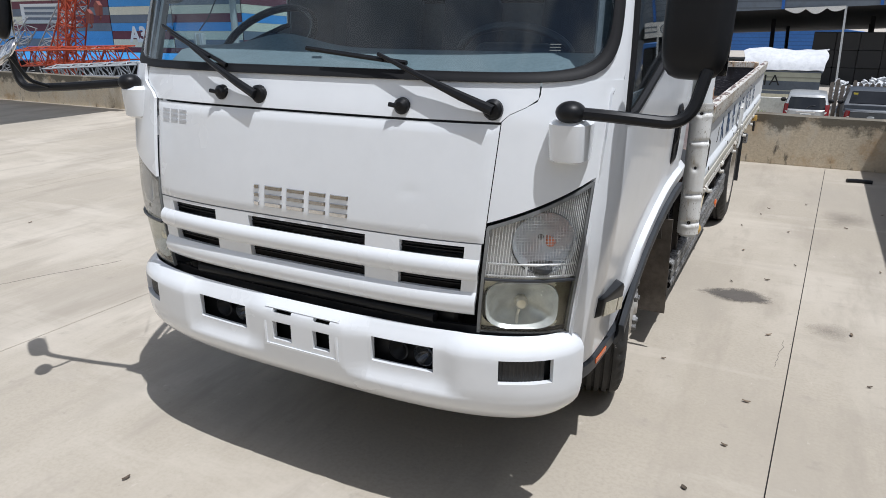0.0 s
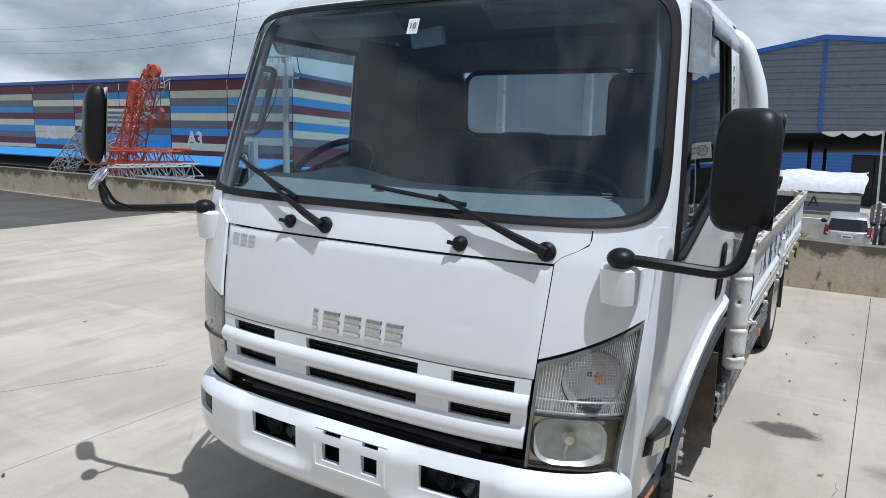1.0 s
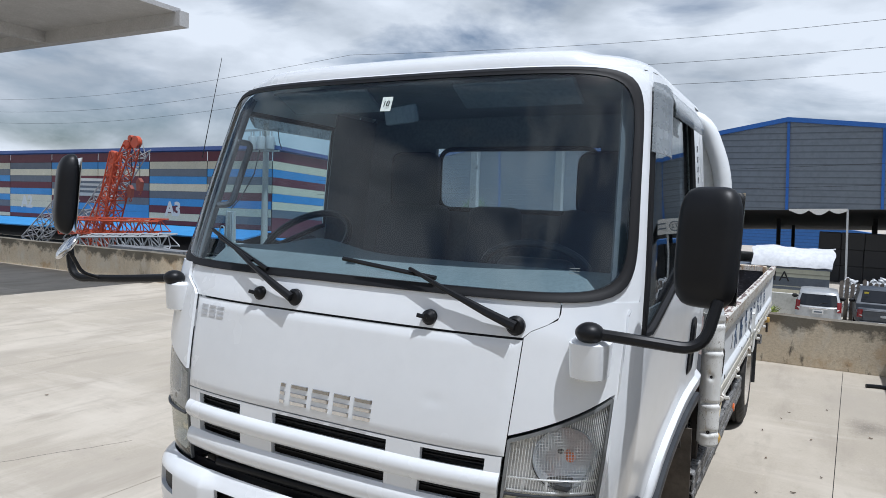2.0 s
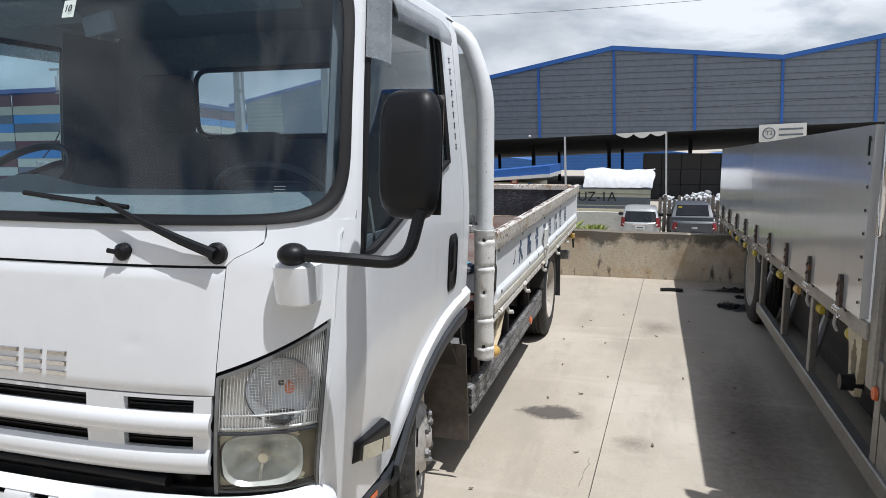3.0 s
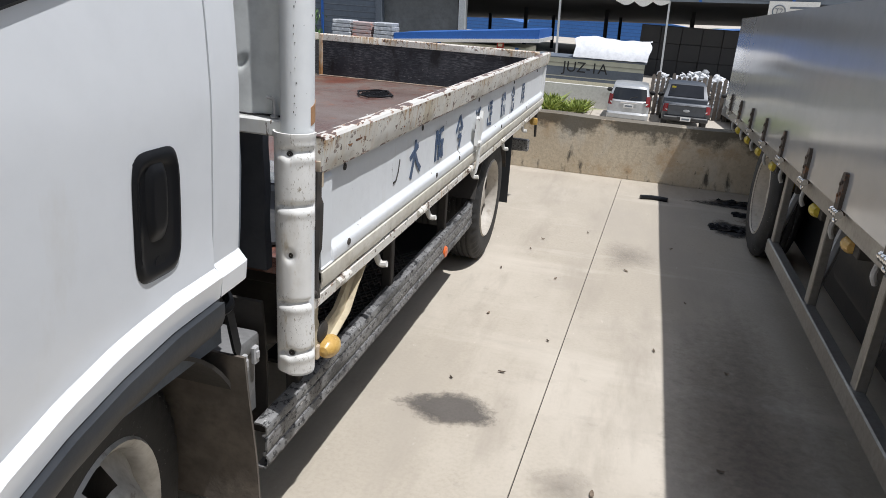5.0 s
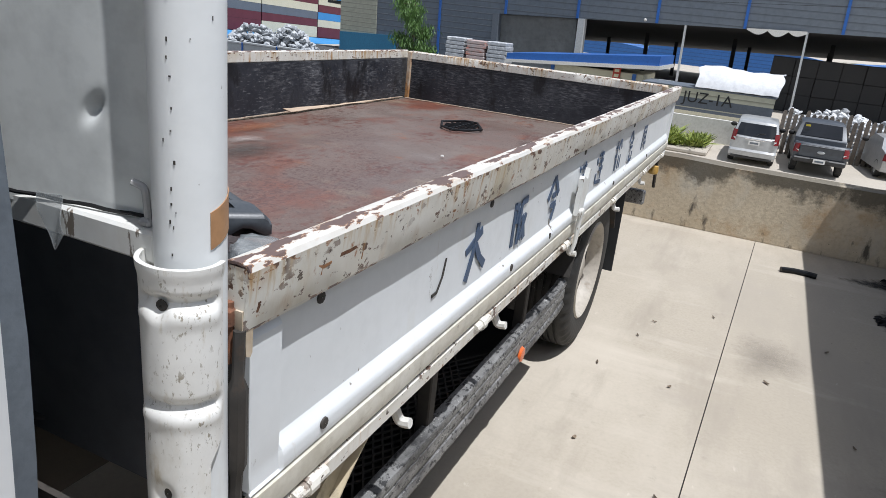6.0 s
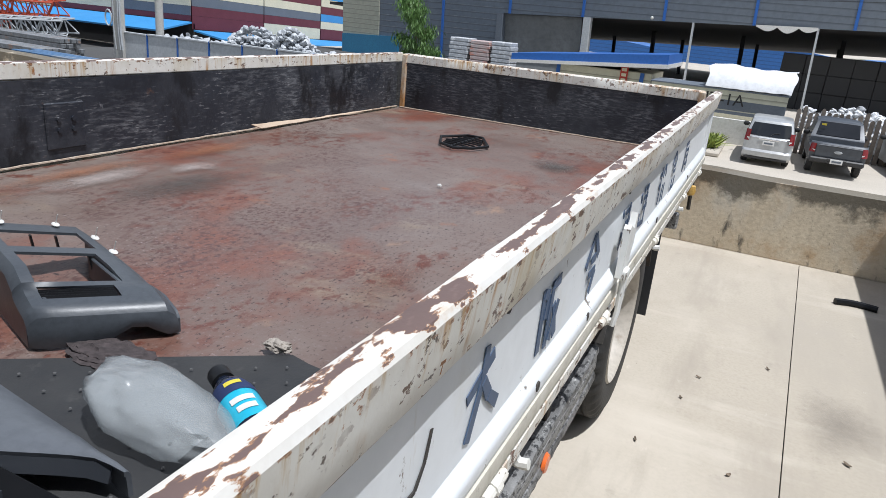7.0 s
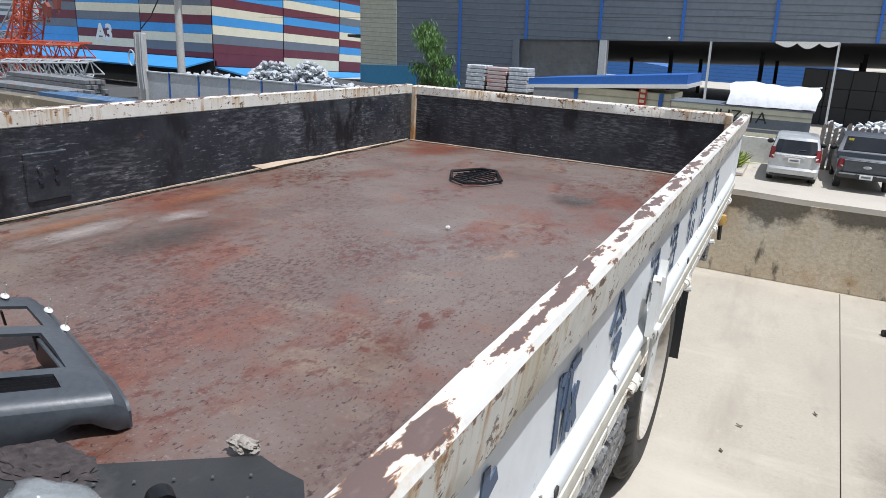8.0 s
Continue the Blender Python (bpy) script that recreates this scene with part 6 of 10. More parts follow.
for t in (-0.4, math.pi + 0.4, -math.pi / 2):
    tube(bm, [m @ Vector((0, 0, -0.03)), m @ Vector((0.205 * math.cos(t), 0.205 * math.sin(t), 0))], 0.018, 6)
cyl(bm, m @ Vector((0, 0, -0.3)), m @ Vector((0, 0, 0.0)), 0.06, 0.055, 16)
part("steering_column", bm, BLACK, sw)
for x, w_ in ((-0.55, 0.24), (-0.05, 0.16), (0.53, 0.24)):
    bm = bmesh.new()
    box(bm, x - w_, x + w_, 0.95, 1.42, 1.0, 1.16, 0.05, seg=3)
    seat = part("seat", bm, SEAT, truck, "dark cloth cab seat")
    bm = bmesh.new()
    box(bm, x - w_ * 0.92, x + w_ * 0.92, -0.06, 0.06, 0.0, 0.62, 0.05, Matrix.Translation((0, 1.38, 1.12)) @ pose(0, 0, 0, -8), 3)
    part("backrest", bm, SEAT, seat)
    if w_ > 0.2:
        bm = bmesh.new()
        box(bm, x - 0.15, x + 0.15, 1.42, 1.51, 1.70, 2.02, 0.06, seg=4)
        part("headrest", bm, SEAT, seat)
bm = bmesh.new()
patch(bm, lambda u, v: (u, v, 2.205 + 0.02 * (1 - u * u)), span(-0.80, 0.80, 10), span(0.60, 1.56, 8), 0.01)
part("headliner", bm, INTERIOR, truck)
for x in (-0.45, 0.42):
    bm = bmesh.new()
    box(bm, x - 0.24, x + 0.24, -0.008, 0.008, -0.15, 0.0, 0.006, Matrix.Translation((0, 0.50, 2.19)) @ pose(0, 0, 0, 62))
    part("sun_visor", bm, INTERIOR, truck)
bm = bmesh.new()
box(bm, -0.11, 0.11, -0.012, 0.012, -0.035, 0.035, 0.012, Matrix.Translation((-0.02, 0.47, 2.075)) @ pose(0, 0, 0, 10, 0, -25), 2)
part("inner_mirror", bm, INTERIOR, truck)
for s in (-1, 1):
    bm = bmesh.new()
    patch(bm, lambda u, v: shell(s * (0.70 + 0.16 * u), 1.46 + 0.72 * v, -0.045), span(0, 1, 5), span(0, 1, 12), 0.01)
    part("pillar_trim", bm, PILLAR, truck)
    if s > 0:
        continue
    bm = bmesh.new()
    q = [shell(s * 0.72, z, -d) for z, d in ((1.98, 0.05), (1.975, 0.11), (1.70, 0.11), (1.695, 0.05))]
    tube(bm, bend(q, 0.04), 0.014, 8)
    part("grab_handle", bm, GREY_TRIM, truck)
for s in (-1, 1):
    bm = bmesh.new()
    patch(bm, lambda y, z: (s * (0.90 - 0.05 * max(0, z - 1.4)), y, z), span(0.45, 1.58, 8), span(0.75, 1.38, 6), 0.01)
    part("door_card", bm, INTERIOR, truck)
# stickers on the glass
STICK = material("pale_sticker", (0.75, 0.82, 0.78), (0.7, 0.78, 0.74), 0.02, 80, 0.5)
bm = bmesh.new()
st_x, st_z = 0.02, 2.092
st_a = a_at(st_x, knots(2.105, WK))
patch(bm, lambda u, v: shell(a_at(st_x + 0.022 * u, knots(2.105, WK)), st_z + 0.027 * v, 0.009), (-1, 1), (-1, 1), 0.001)
stk = part("inspection_sticker", bm, STICK, wscreen, "small pale sticker marked 10")
c = shell(st_a, st_z, 0.0115)
letters("sticker_number", "10", 0.034, Matrix.Translation(c) @ pose(0, 0, 0, 68, 0, -8), BLACK, wscreen, 0.0004)
bm = bmesh.new()
for k in range(3):
    patch(bm, lambda u, v, k=k: shell(a_at(0.79 + 0.014 * u, 0.991), 1.54 + 0.008 * k + 0.002 * v, 0.0085), span(-1, 1, 4), (0, 1), 0.0005)
tagged(part("glass_marking", bm, DASH, wscreen), kind="stuff")

# ---- emblems as plain shapes ----
for k, (x0, x1) in enumerate(((-0.180, -0.158), (-0.135, -0.060), (-0.040, 0.033), (0.053, 0.120), (0.137, 0.207))):
    bm = bmesh.new()
    def bar(xa, xb, za, zb):
        def f(u, v):
            x, z = xa + (xb - xa) * u, za + (zb - za) * v
            e = min(u, 1 - u, v, 1 - v)
            return shell(a_at(x), z, 0.0075 + (0.004 if e > 0.05 else 0.0))
        patch(bm, f, [0, 0.06, 0.2, 0.8, 0.94, 1], [0, 0.1, 0.25, 0.75, 0.9, 1], 0.006)
    for za in (1.026, 1.054, 1.082):
        bar(x0, x1, za, za + 0.013)
    part("chrome_emblem_shape", bm, CHROME, truck, "chrome emblem shape")
PALE_SILVER = material("faded_silver_badge", (0.60, 0.61, 0.63), (0.54, 0.55, 0.57), 0.05, 60, 0.4, metal=0.3)
for x in (-0.635, -0.585, -0.537):
    bm = bmesh.new()
    for z in (1.275, 1.292, 1.309):
        patch(bm, lambda u, v, z=z: shell(a_at(x + 0.019 * u), z + 0.007 * v, 0.0085), span(-1, 1, 4), (0, 1), 0.002)
    part("badge_shape", bm, PALE_SILVER, truck)

# ---- brush strokes of the lettering on the drop side, as plain shapes ----
def stroke(bm, y, z, pts, w=0.011, x=None):
    q = [Vector((DX - 0.0328 if x is None else x, y + a, z + b)) for a, b in pts]
    for i, (p0, p1) in enumerate(zip(q, q[1:])):
        d = (p1 - p0).normalized()
        nn = Vector((0, -d.z, d.y)) * w
        e = Vector((0.0016 + 0.0003 * i, 0, 0))
        vs = [bm.verts.new(v) for v in (p0 - nn * 0.8, p1 - nn, p1 + nn, p0 + nn * 0.8)]
        vt = [bm.verts.new(v.co + e) for v in vs]
        bm.faces.new(vt)
        for i in range(4):
            bm.faces.new((vs[i], vs[(i + 1) % 4], vt[(i + 1) % 4], vt[i]))


GLYPHS = [
    [[(-0.062, 0.012), (0.042, 0.052)], [(0.004, 0.08), (0.0, 0.03), (-0.048, -0.07)], [(0.0, 0.02), (0.03, -0.02), (0.075, -0.055)]],
    [[(-0.05, 0.07), (-0.05, -0.07)], [(-0.05, 0.06), (-0.018, 0.05), (-0.03, 0.0)], [(0.0, 0.06), (0.055, 0.065)], [(0.0, 0.06), (-0.012, -0.07)], [(0.015, 0.02), (0.05, -0.065)], [(0.045, 0.02), (0.005, -0.06)]],
    [[(0.0, 0.08), (-0.06, 0.005)], [(0.0, 0.08), (0.06, 0.01)], [(-0.02, 0.015), (0.025, 0.015)], [(-0.035, -0.02), (0.03, -0.02), (-0.005, -0.075)]],
    [[(-0.055, 0.06), (-0.035, 0.04)], [(-0.055, -0.06), (-0.03, -0.01)], [(-0.02, 0.05), (0.05, 0.05)], [(-0.02, 0.015), (0.05, 0.015)], [(-0.02, -0.025), (0.055, -0.025)], [(0.015, 0.075), (0.015, -0.075)]],
    [[(-0.055, 0.05), (-0.04, 0.02)], [(-0.05, -0.02), (-0.05, -0.06), (0.06, -0.07)], [(-0.025, 0.06), (0.055, 0.06)], [(-0.02, 0.03), (0.05, 0.03)], [(-0.02, -0.005), (0.05, -0.005)], [(0.015, 0.075), (0.015, -0.05)]],
    [[(-0.055, 0.045), (-0.01, 0.045)], [(-0.055, 0.0), (-0.01, 0.0)], [(-0.033, 0.075), (-0.033, -0.075)], [(0.03, 0.075), (0.0, 0.03)], [(0.03, 0.075), (0.06, 0.03)], [(0.01, 0.0), (0.01, -0.07)], [(0.045, 0.0), (0.045, -0.07)]],
    [[(0.0, 0.08), (-0.055, 0.03)], [(0.0, 0.08), (0.055, 0.03)], [(-0.03, 0.02), (0.035, 0.02)], [(-0.03, -0.005), (0.035, -0.005)], [(-0.035, -0.03), (-0.035, -0.075), (0.035, -0.075), (0.035, -0.03)]],
    [[(-0.05, 0.06), (0.055, 0.06)], [(-0.045, 0.06), (-0.06, -0.07)], [(-0.025, 0.03), (0.045, 0.03)], [(-0.02, 0.0), (0.04, 0.0)], [(-0.03, -0.035), (0.05, -0.035)], [(0.01, 0.05), (0.01, -0.075)]],
]
CH_Y = (2.67, 3.0, 3.335, 3.71, 4.0, 4.37, 4.70, 5.10)
for k, y in enumerate(CH_Y):
    bm = bmesh.new()
    for n, st in enumerate(GLYPHS[k % len(GLYPHS)]):
        stroke(bm, y, 1.012, [(a * 0.92, b * 0.92) for a, b in st], 0.0115 if k < 3 else 0.0085, DX - 0.0328 + 0.0010 * n)
    part("lettering_mark", bm, BLUE_INK, gate_left)
bm = bmesh.new()
stroke(bm, 2.50, 0.995, [(0.0, 0.05), (-0.012, 0.01), (-0.035, -0.02), (-0.06, -0.022)], 0.004)
part("scratch", bm, CHASSIS, gate_left)
for s, yy in ((1, 1.38),):
    for k in range(9):
        bm = bmesh.new()
        z = 2.02 - k * 0.045
        p = side_at(s, yy, z, 0.0)
        for a, b in (((-0.010, 0.010), (0.010, 0.010)), ((0.0, 0.014), (0.0, -0.014)), ((-0.010, -0.008), (0.010, -0.004))):
            stroke(bm, p.y, z, [a, b], 0.0022, p.x + 0.0006)
        part("small_lettering_mark", bm, GREY_TRIM, truck)

# fittings along the drop side: latch plate, rope hooks, hinges, bolts
bm = bmesh.new()
prism(bm, [(3.580, 0.905), (3.640, 0.900), (3.668, 0.955), (3.690, 0.985), (3.684, 1.062), (3.668, 1.070), (3.652, 1.030), (3.600, 1.050), (3.588, 1.040)], "x", DX - 0.014, DX + 0.004)
box(bm, DX - 0.004, DX + 0.016, 3.590, 3.640, 0.895, 0.925, 0.006, seg=2)
tube(bm, [(DX + 0.006, 3.615, 0.91), (DX + 0.006, 3.606, 0.80), (DX + 0.0, 3.598, 0.76)], [0.010, 0.008, 0.007], 8)
part("centre_latch", bm, WHITE_WORN, gate_left, "white drop side latch")
for y in (2.35, 2.95, 3.75, 4.6, 5.35):
    bm = bmesh.new()
    tube(bm, bend([(DX - 0.06, y, 0.80), (DX - 0.055, y, 0.74), (DX - 0.04, y + 0.01, 0.70), (DX - 0.015, y + 0.01, 0.705)], 0.03), [0.012] * 14, 8)
    part("rope_hook", bm, WHITE_WORN, truck)
for y in (1.99, 2.75, 3.55, 4.4, 5.25, 5.95):
    bm = bmesh.new()
    cyl(bm, (DX - 0.02, y - 0.045, 0.792), (DX - 0.02, y + 0.045, 0.792), 0.013, seg=10)
    cyl(bm, (DX - 0.02, y - 0.012, 0.792), (DX - 0.02, y + 0.012, 0.792), 0.017, seg=10)
    part("gate_hinge", bm, RAIL_PAINT, gate_left)
for y, z in ((2.02, 1.118), (2.02, 0.897), (2.93, 0.897), (2.75, 1.118), (3.3, 0.897), (3.7, 1.118), (4.3, 0.897), (4.7, 1.118), (5.2, 0.897), (5.7, 1.118)):
    bm = bmesh.new()
    lathe(bm, [(0.011, 0.0), (0.010, 0.003), (0.001, 0.004)], (DX - 0.033 if z > 1 else DX - 0.0155, y, z), "x", 10)
    part("bolt_head", bm, CHASSIS, gate_left)
bm = bmesh.new()
box(bm, DX - 0.055, DX - 0.02, DY0 - 0.07, DY1, 0.765, 0.803, 0.004)
part("edge_runner", bm, RAIL_PAINT, truck)
# torn, rusted dents in the outer face of the near rail
def rail_face(y, z, off):
    return Vector((DX - (0.004 * (1.231 - z) / 0.041 if z > 1.19 else 0.004 + 0.007 * (1.19 - z) / 0.041) + off + 0.002, y, z))


def rust_tear(pts, w, mt, off=0.0016):
    bm = bmesh.new()
    n = len(pts)
    for (i, (ya, za)), (yb, zb) in zip(enumerate(pts), pts[1:]):
        wa, wb = w * math.sin(math.pi * (i + 0.25) / n), w * math.sin(math.pi * min(i + 1.25, n - 0.2) / n)
        d = Vector((yb - ya, zb - za)).normalized()
        q = [rail_face(ya + d.y * wa, za - d.x * wa, off), rail_face(yb + d.y * wb, zb - d.x * wb, off), rail_face(yb - d.y * wb, zb + d.x * wb, off), rail_face(ya - d.y * wa, za + d.x * wa, off)]
        f = [bm.verts.new(v) for v in q]
        b = [bm.verts.new(v - Vector((0.006, 0, 0))) for v in q]
        bm.faces.new(f)
        for k in range(4):
            bm.faces.new((f[k], b[k], b[(k + 1) % 4], f[(k + 1) % 4]))
    part("rust_tear", bm, mt, gate_left)


TEAR = material("torn_rusty_edge", (0.20, 0.085, 0.035), (0.10, 0.045, 0.025), 0.02, 90, 0.85, bump=0.3)
TEAR_LIGHT = material("bright_rust_run", (0.36, 0.19, 0.09), (0.26, 0.12, 0.05), 0.02, 90, 0.85, bump=0.2)
for pts, w in ((((1.937, 1.196), (1.955, 1.200), (1.985, 1.193), (2.010, 1.197), (2.045, 1.196), (2.078, 1.199), (2.110, 1.206), (2.150, 1.212)), 0.0034),
               (((1.965, 1.207), (1.985, 1.205), (1.998, 1.209)), 0.0025),
               (((2.398, 1.186), (2.415, 1.176), (2.440, 1.172), (2.462, 1.178), (2.470, 1.186), (2.498, 1.190), (2.524, 1.197)), 0.0042), (((2.43, 1.207), (2.46, 1.205), (2.49, 1.211)), 0.003),
               (((3.05, 1.19), (3.08, 1.184), (3.11, 1.188)), 0.003), (((1.836, 1.226), (1.834, 1.205), (1.838, 1.18), (1.833, 1.158)), 0.0032)):
    rust_tear(pts, w, TEAR)
for pts, w in ((((1.962, 1.196), (1.975, 1.190), (1.995, 1.192)), 0.0032), (((2.405, 1.180), (2.43, 1.174), (2.452, 1.171)), 0.0034), (((1.972, 1.192), (1.972, 1.178)), 0.002), (((2.085, 1.197), (2.086, 1.170)), 0.0016), (((2.445, 1.172), (2.446, 1.155)), 0.002)):
    rust_tear(pts, w, TEAR_LIGHT, 0.0024)
# plates and timber strip on the far drop side
bm = bmesh.new()
box(bm, -DX + 0.042, -DX + 0.052, 3.46, 3.62, 0.92, 1.09, 0.004)
for y in (3.51, 3.57):
    for z in (0.99, 1.03):
        cyl(bm, (-DX + 0.052, y, z), (-DX + 0.058, y, z), 0.009, seg=8)
part("bolted_plate", bm, BED_BLACK, gate_right)
bm = bmesh.new()
patch(bm, lambda u, v: (-0.988 + (0.010 * (1 - u) ** 1.2 + 0.005) * v + 0.006 * noise.noise((u * 9, v, 0)), 4.53 + 0.06 * v + 1.35 * u, 0.884 + (0.024 * (1 - u) ** 2 + 0.004 * noise.noise((u * 14, v * 2, 4))) * (1 - v)), span(0, 1, 40), span(0, 1, 4), 0.006)
part("timber_strip", bm, material("split_timber", (0.56, 0.46, 0.36), (0.44, 0.32, 0.22), 0.1, 60, 0.8, stretch=(1, 0.1, 1)), gate_right)
# tape on the post and on the guard
TAPE = material("brown_tape", (0.46, 0.26, 0.13), (0.40, 0.22, 0.11), 0.1, 50, 0.45)
bm = bmesh.new()
patch(bm, lambda t, z: (1.011 + 0.0422 * math.sin(t), 1.771 - 0.0422 * math.cos(t), z + 0.017 * (t - 1.31)), span(1.31, 2.7, 10), span(1.273, 1.317, 3), 0.001)
part("tape_patch", bm, TAPE, headboard)
# tail lamp and cables at the rear corner
for s in (-1, 1):
    bm = bmesh.new()
    lathe(bm, [(0.001, -0.03), (0.03, -0.02), (0.034, 0.0), (0.03, 0.03), (0.001, 0.035)], (s * 1.02, 5.86, 0.70), "z", 14)
    part("side_lamp", bm, AMBER_OLD, truck)
    bm = bmesh.new()
    tube(bm, [(s * 1.01, 6.02, 0.80), (s * 1.015, 6.02, 0.70), (s * 1.02, 6.05, 0.55)], 0.012, 6)
    part("rear_strap", bm, CHASSIS, truck)
# pipes and brackets behind the cab
bm = bmesh.new()
tube(bm, bend([(0.72, 1.50, 0.875), (0.935, 1.465, 0.868), (0.945, 1.560, 0.866), (0.90, 1.60, 0.885)], 0.05), 0.013, 8)
prism(bm, [(1.545, 0.872), (1.575, 0.864), (1.606, 0.735), (1.596, 0.700), (1.578, 0.735)], "x", 0.930, 0.938)
part("mudguard_stay", bm, BLACK, truck)
bm = bmesh.new()
patch(bm, lambda u, v: (0.60 + 0.30 * u, 1.78 + 0.02 * math.sin(v * 3), 0.78 - 0.42 * v), span(0, 1, 5), span(0, 1, 6), 0.01)
part("hose_shield", bm, CHASSIS, truck)

# ---- things lying on the deck and the yard ----
ZD = DZ + 0.006


def trim_panel():
    """A dark plastic console surround: a frame with two openings, a vent slot and a downturned nose."""
    t = thing("console_trim_panel", (0.1, 2.70, ZD), "dark grey plastic dashboard surround with empty openings on the deck", "trim panel")
    P = Matrix.Translation((0.298, 2.635, ZD)) @ pose(0, 0, 0, 0, 0, -19.5)
    us = [-0.47, -0.455, -0.43, -0.40, -0.33, -0.28, -0.262, -0.24, -0.16, -0.09, -0.072, -0.055, -0.03, -0.01, 0.005, 0.02, 0.028, 0.032]
    vs = [-0.125, -0.12, -0.11, -0.09, -0.05, 0.0, 0.035, 0.06, 0.075, 0.095, 0.11, 0.116]

    def f(u, v):
        w = smooth01((u + 0.14) / 0.12)
        top = 0.085 - 0.30 * u if u > -0.2 else 0.145 + 0.05 * (u + 0.2)
        if u > 0:
            top = 0.085 - 0.12 * u
        top = min(top, 0.135) - (0.22 * (1 - w) + 0.05 * w) * (v + 0.12)
        edge = max(0.0, (abs(v + 0.004) - 0.098) / 0.022)
        fall = max(0.0, (u - 0.012) / 0.020)
        return P @ Vector((u - 0.012 * edge + 0.36 * (v - 0.10) * w, v, max(0.004, top - 0.014 * fall ** 2 - 0.022 * edge ** 2)))

    def hole(i, j):
        u, v = (us[i] + us[i + 1]) / 2, (vs[j] + vs[j + 1]) / 2
        return (-0.24 < u < -0.09 and -0.09 < v < 0.06) or (-0.40 < u < -0.28 and -0.09 < v < 0.075) or (-0.055 < u < -0.01 and -0.09 < v < 0.035)
    bm = bmesh.new()
    patch(bm, f, us, vs, 0.006, hole)
    # side skirts down to the deck
    for v in (-0.125, 0.116):
        def skirt(u, w):
            q = f(u, v)
            return Vector((q.x, q.y, ZD + 0.003 + (q.z - ZD - 0.003) * w))
        patch(bm, skirt, us, (0, 0.5, 1), 0.005)

    def nose(v, w):
        q = f(0.032, v)
        low = 0.003 + 0.030 * math.exp(-((v - 0.045) / 0.035) ** 2)
        out = P.to_3x3() @ Vector((0.005 * math.sin(w * math.pi), 0, 0))
        return Vector((q.x, q.y, ZD + low + (q.z - ZD - low) * w)) + out
    patch(bm, nose, vs, (0, 0.25, 0.5, 0.75, 1), 0.005)
    for v in (-0.085, 0.055):
        box(bm, -0.26, -0.07, v - 0.004, v + 0.004, 0.035, 0.085, 0.002, P)
    part("frame", bm, material("slate_console_plastic", (0.060, 0.068, 0.078), (0.048, 0.055, 0.064), 0.3, 90, 0.42, bump=0.05, layers=[((0.16, 0.16, 0.16), 30.0, 0.68, 0.80)]), t)
    bm = bmesh.new()
    for k in range(5):
        patch(bm, lambda v, w, k=k: f(-0.053 + 0.009 * k + 0.004 * w, v) + Vector((0, 0, -0.004 - 0.008 * w)), span(-0.088, 0.034, 8), (0, 1), 0.002)
    patch(bm, lambda u, v: f(u, v) + Vector((0, 0, -0.020)), (-0.056, -0.03, -0.008), span(-0.092, 0.038, 8), 0.002)
    tagged(part("vent_slats", bm, BLACK, t), kind="stuff")
    # clips and webs under the window bars
    bm = bmesh.new()
    for u, v in ((-0.395, -0.02), (-0.395, 0.03), (-0.085, 0.02), (-0.25, 0.05), (-0.16, 0.062)):
        q = f(u, v)
        patch(bm, lambda a, b: q + P.to_3x3() @ Vector((0.010 * a, 0.004 * b, -0.006)) + Vector((0, 0, -0.030 * b)), (0, 1), (0, 1), 0.004)
    part("moulded_clip", bm, BLACK, t)
    for u, v in ((-0.46, -0.06), (-0.46, 0.05), (-0.38, 0.108), (-0.27, 0.108)):
        bm = bmesh.new()
        m = P @ Matrix.Translation((u, v, f(u, v).z - ZD + 0.006))
        bmesh.ops.create_uvsphere(bm, u_segments=10, v_segments=6, radius=0.013, matrix=m @ Matrix.Diagonal((1.4, 0.6, 0.25, 1)))
        cyl(bm, m @ Vector((0, 0, 0)), m @ Vector((0.008, 0.004, 0.026)), 0.0012, seg=5)
        part("white_clip", bm, LAMP_WHITE, t)


trim_panel()


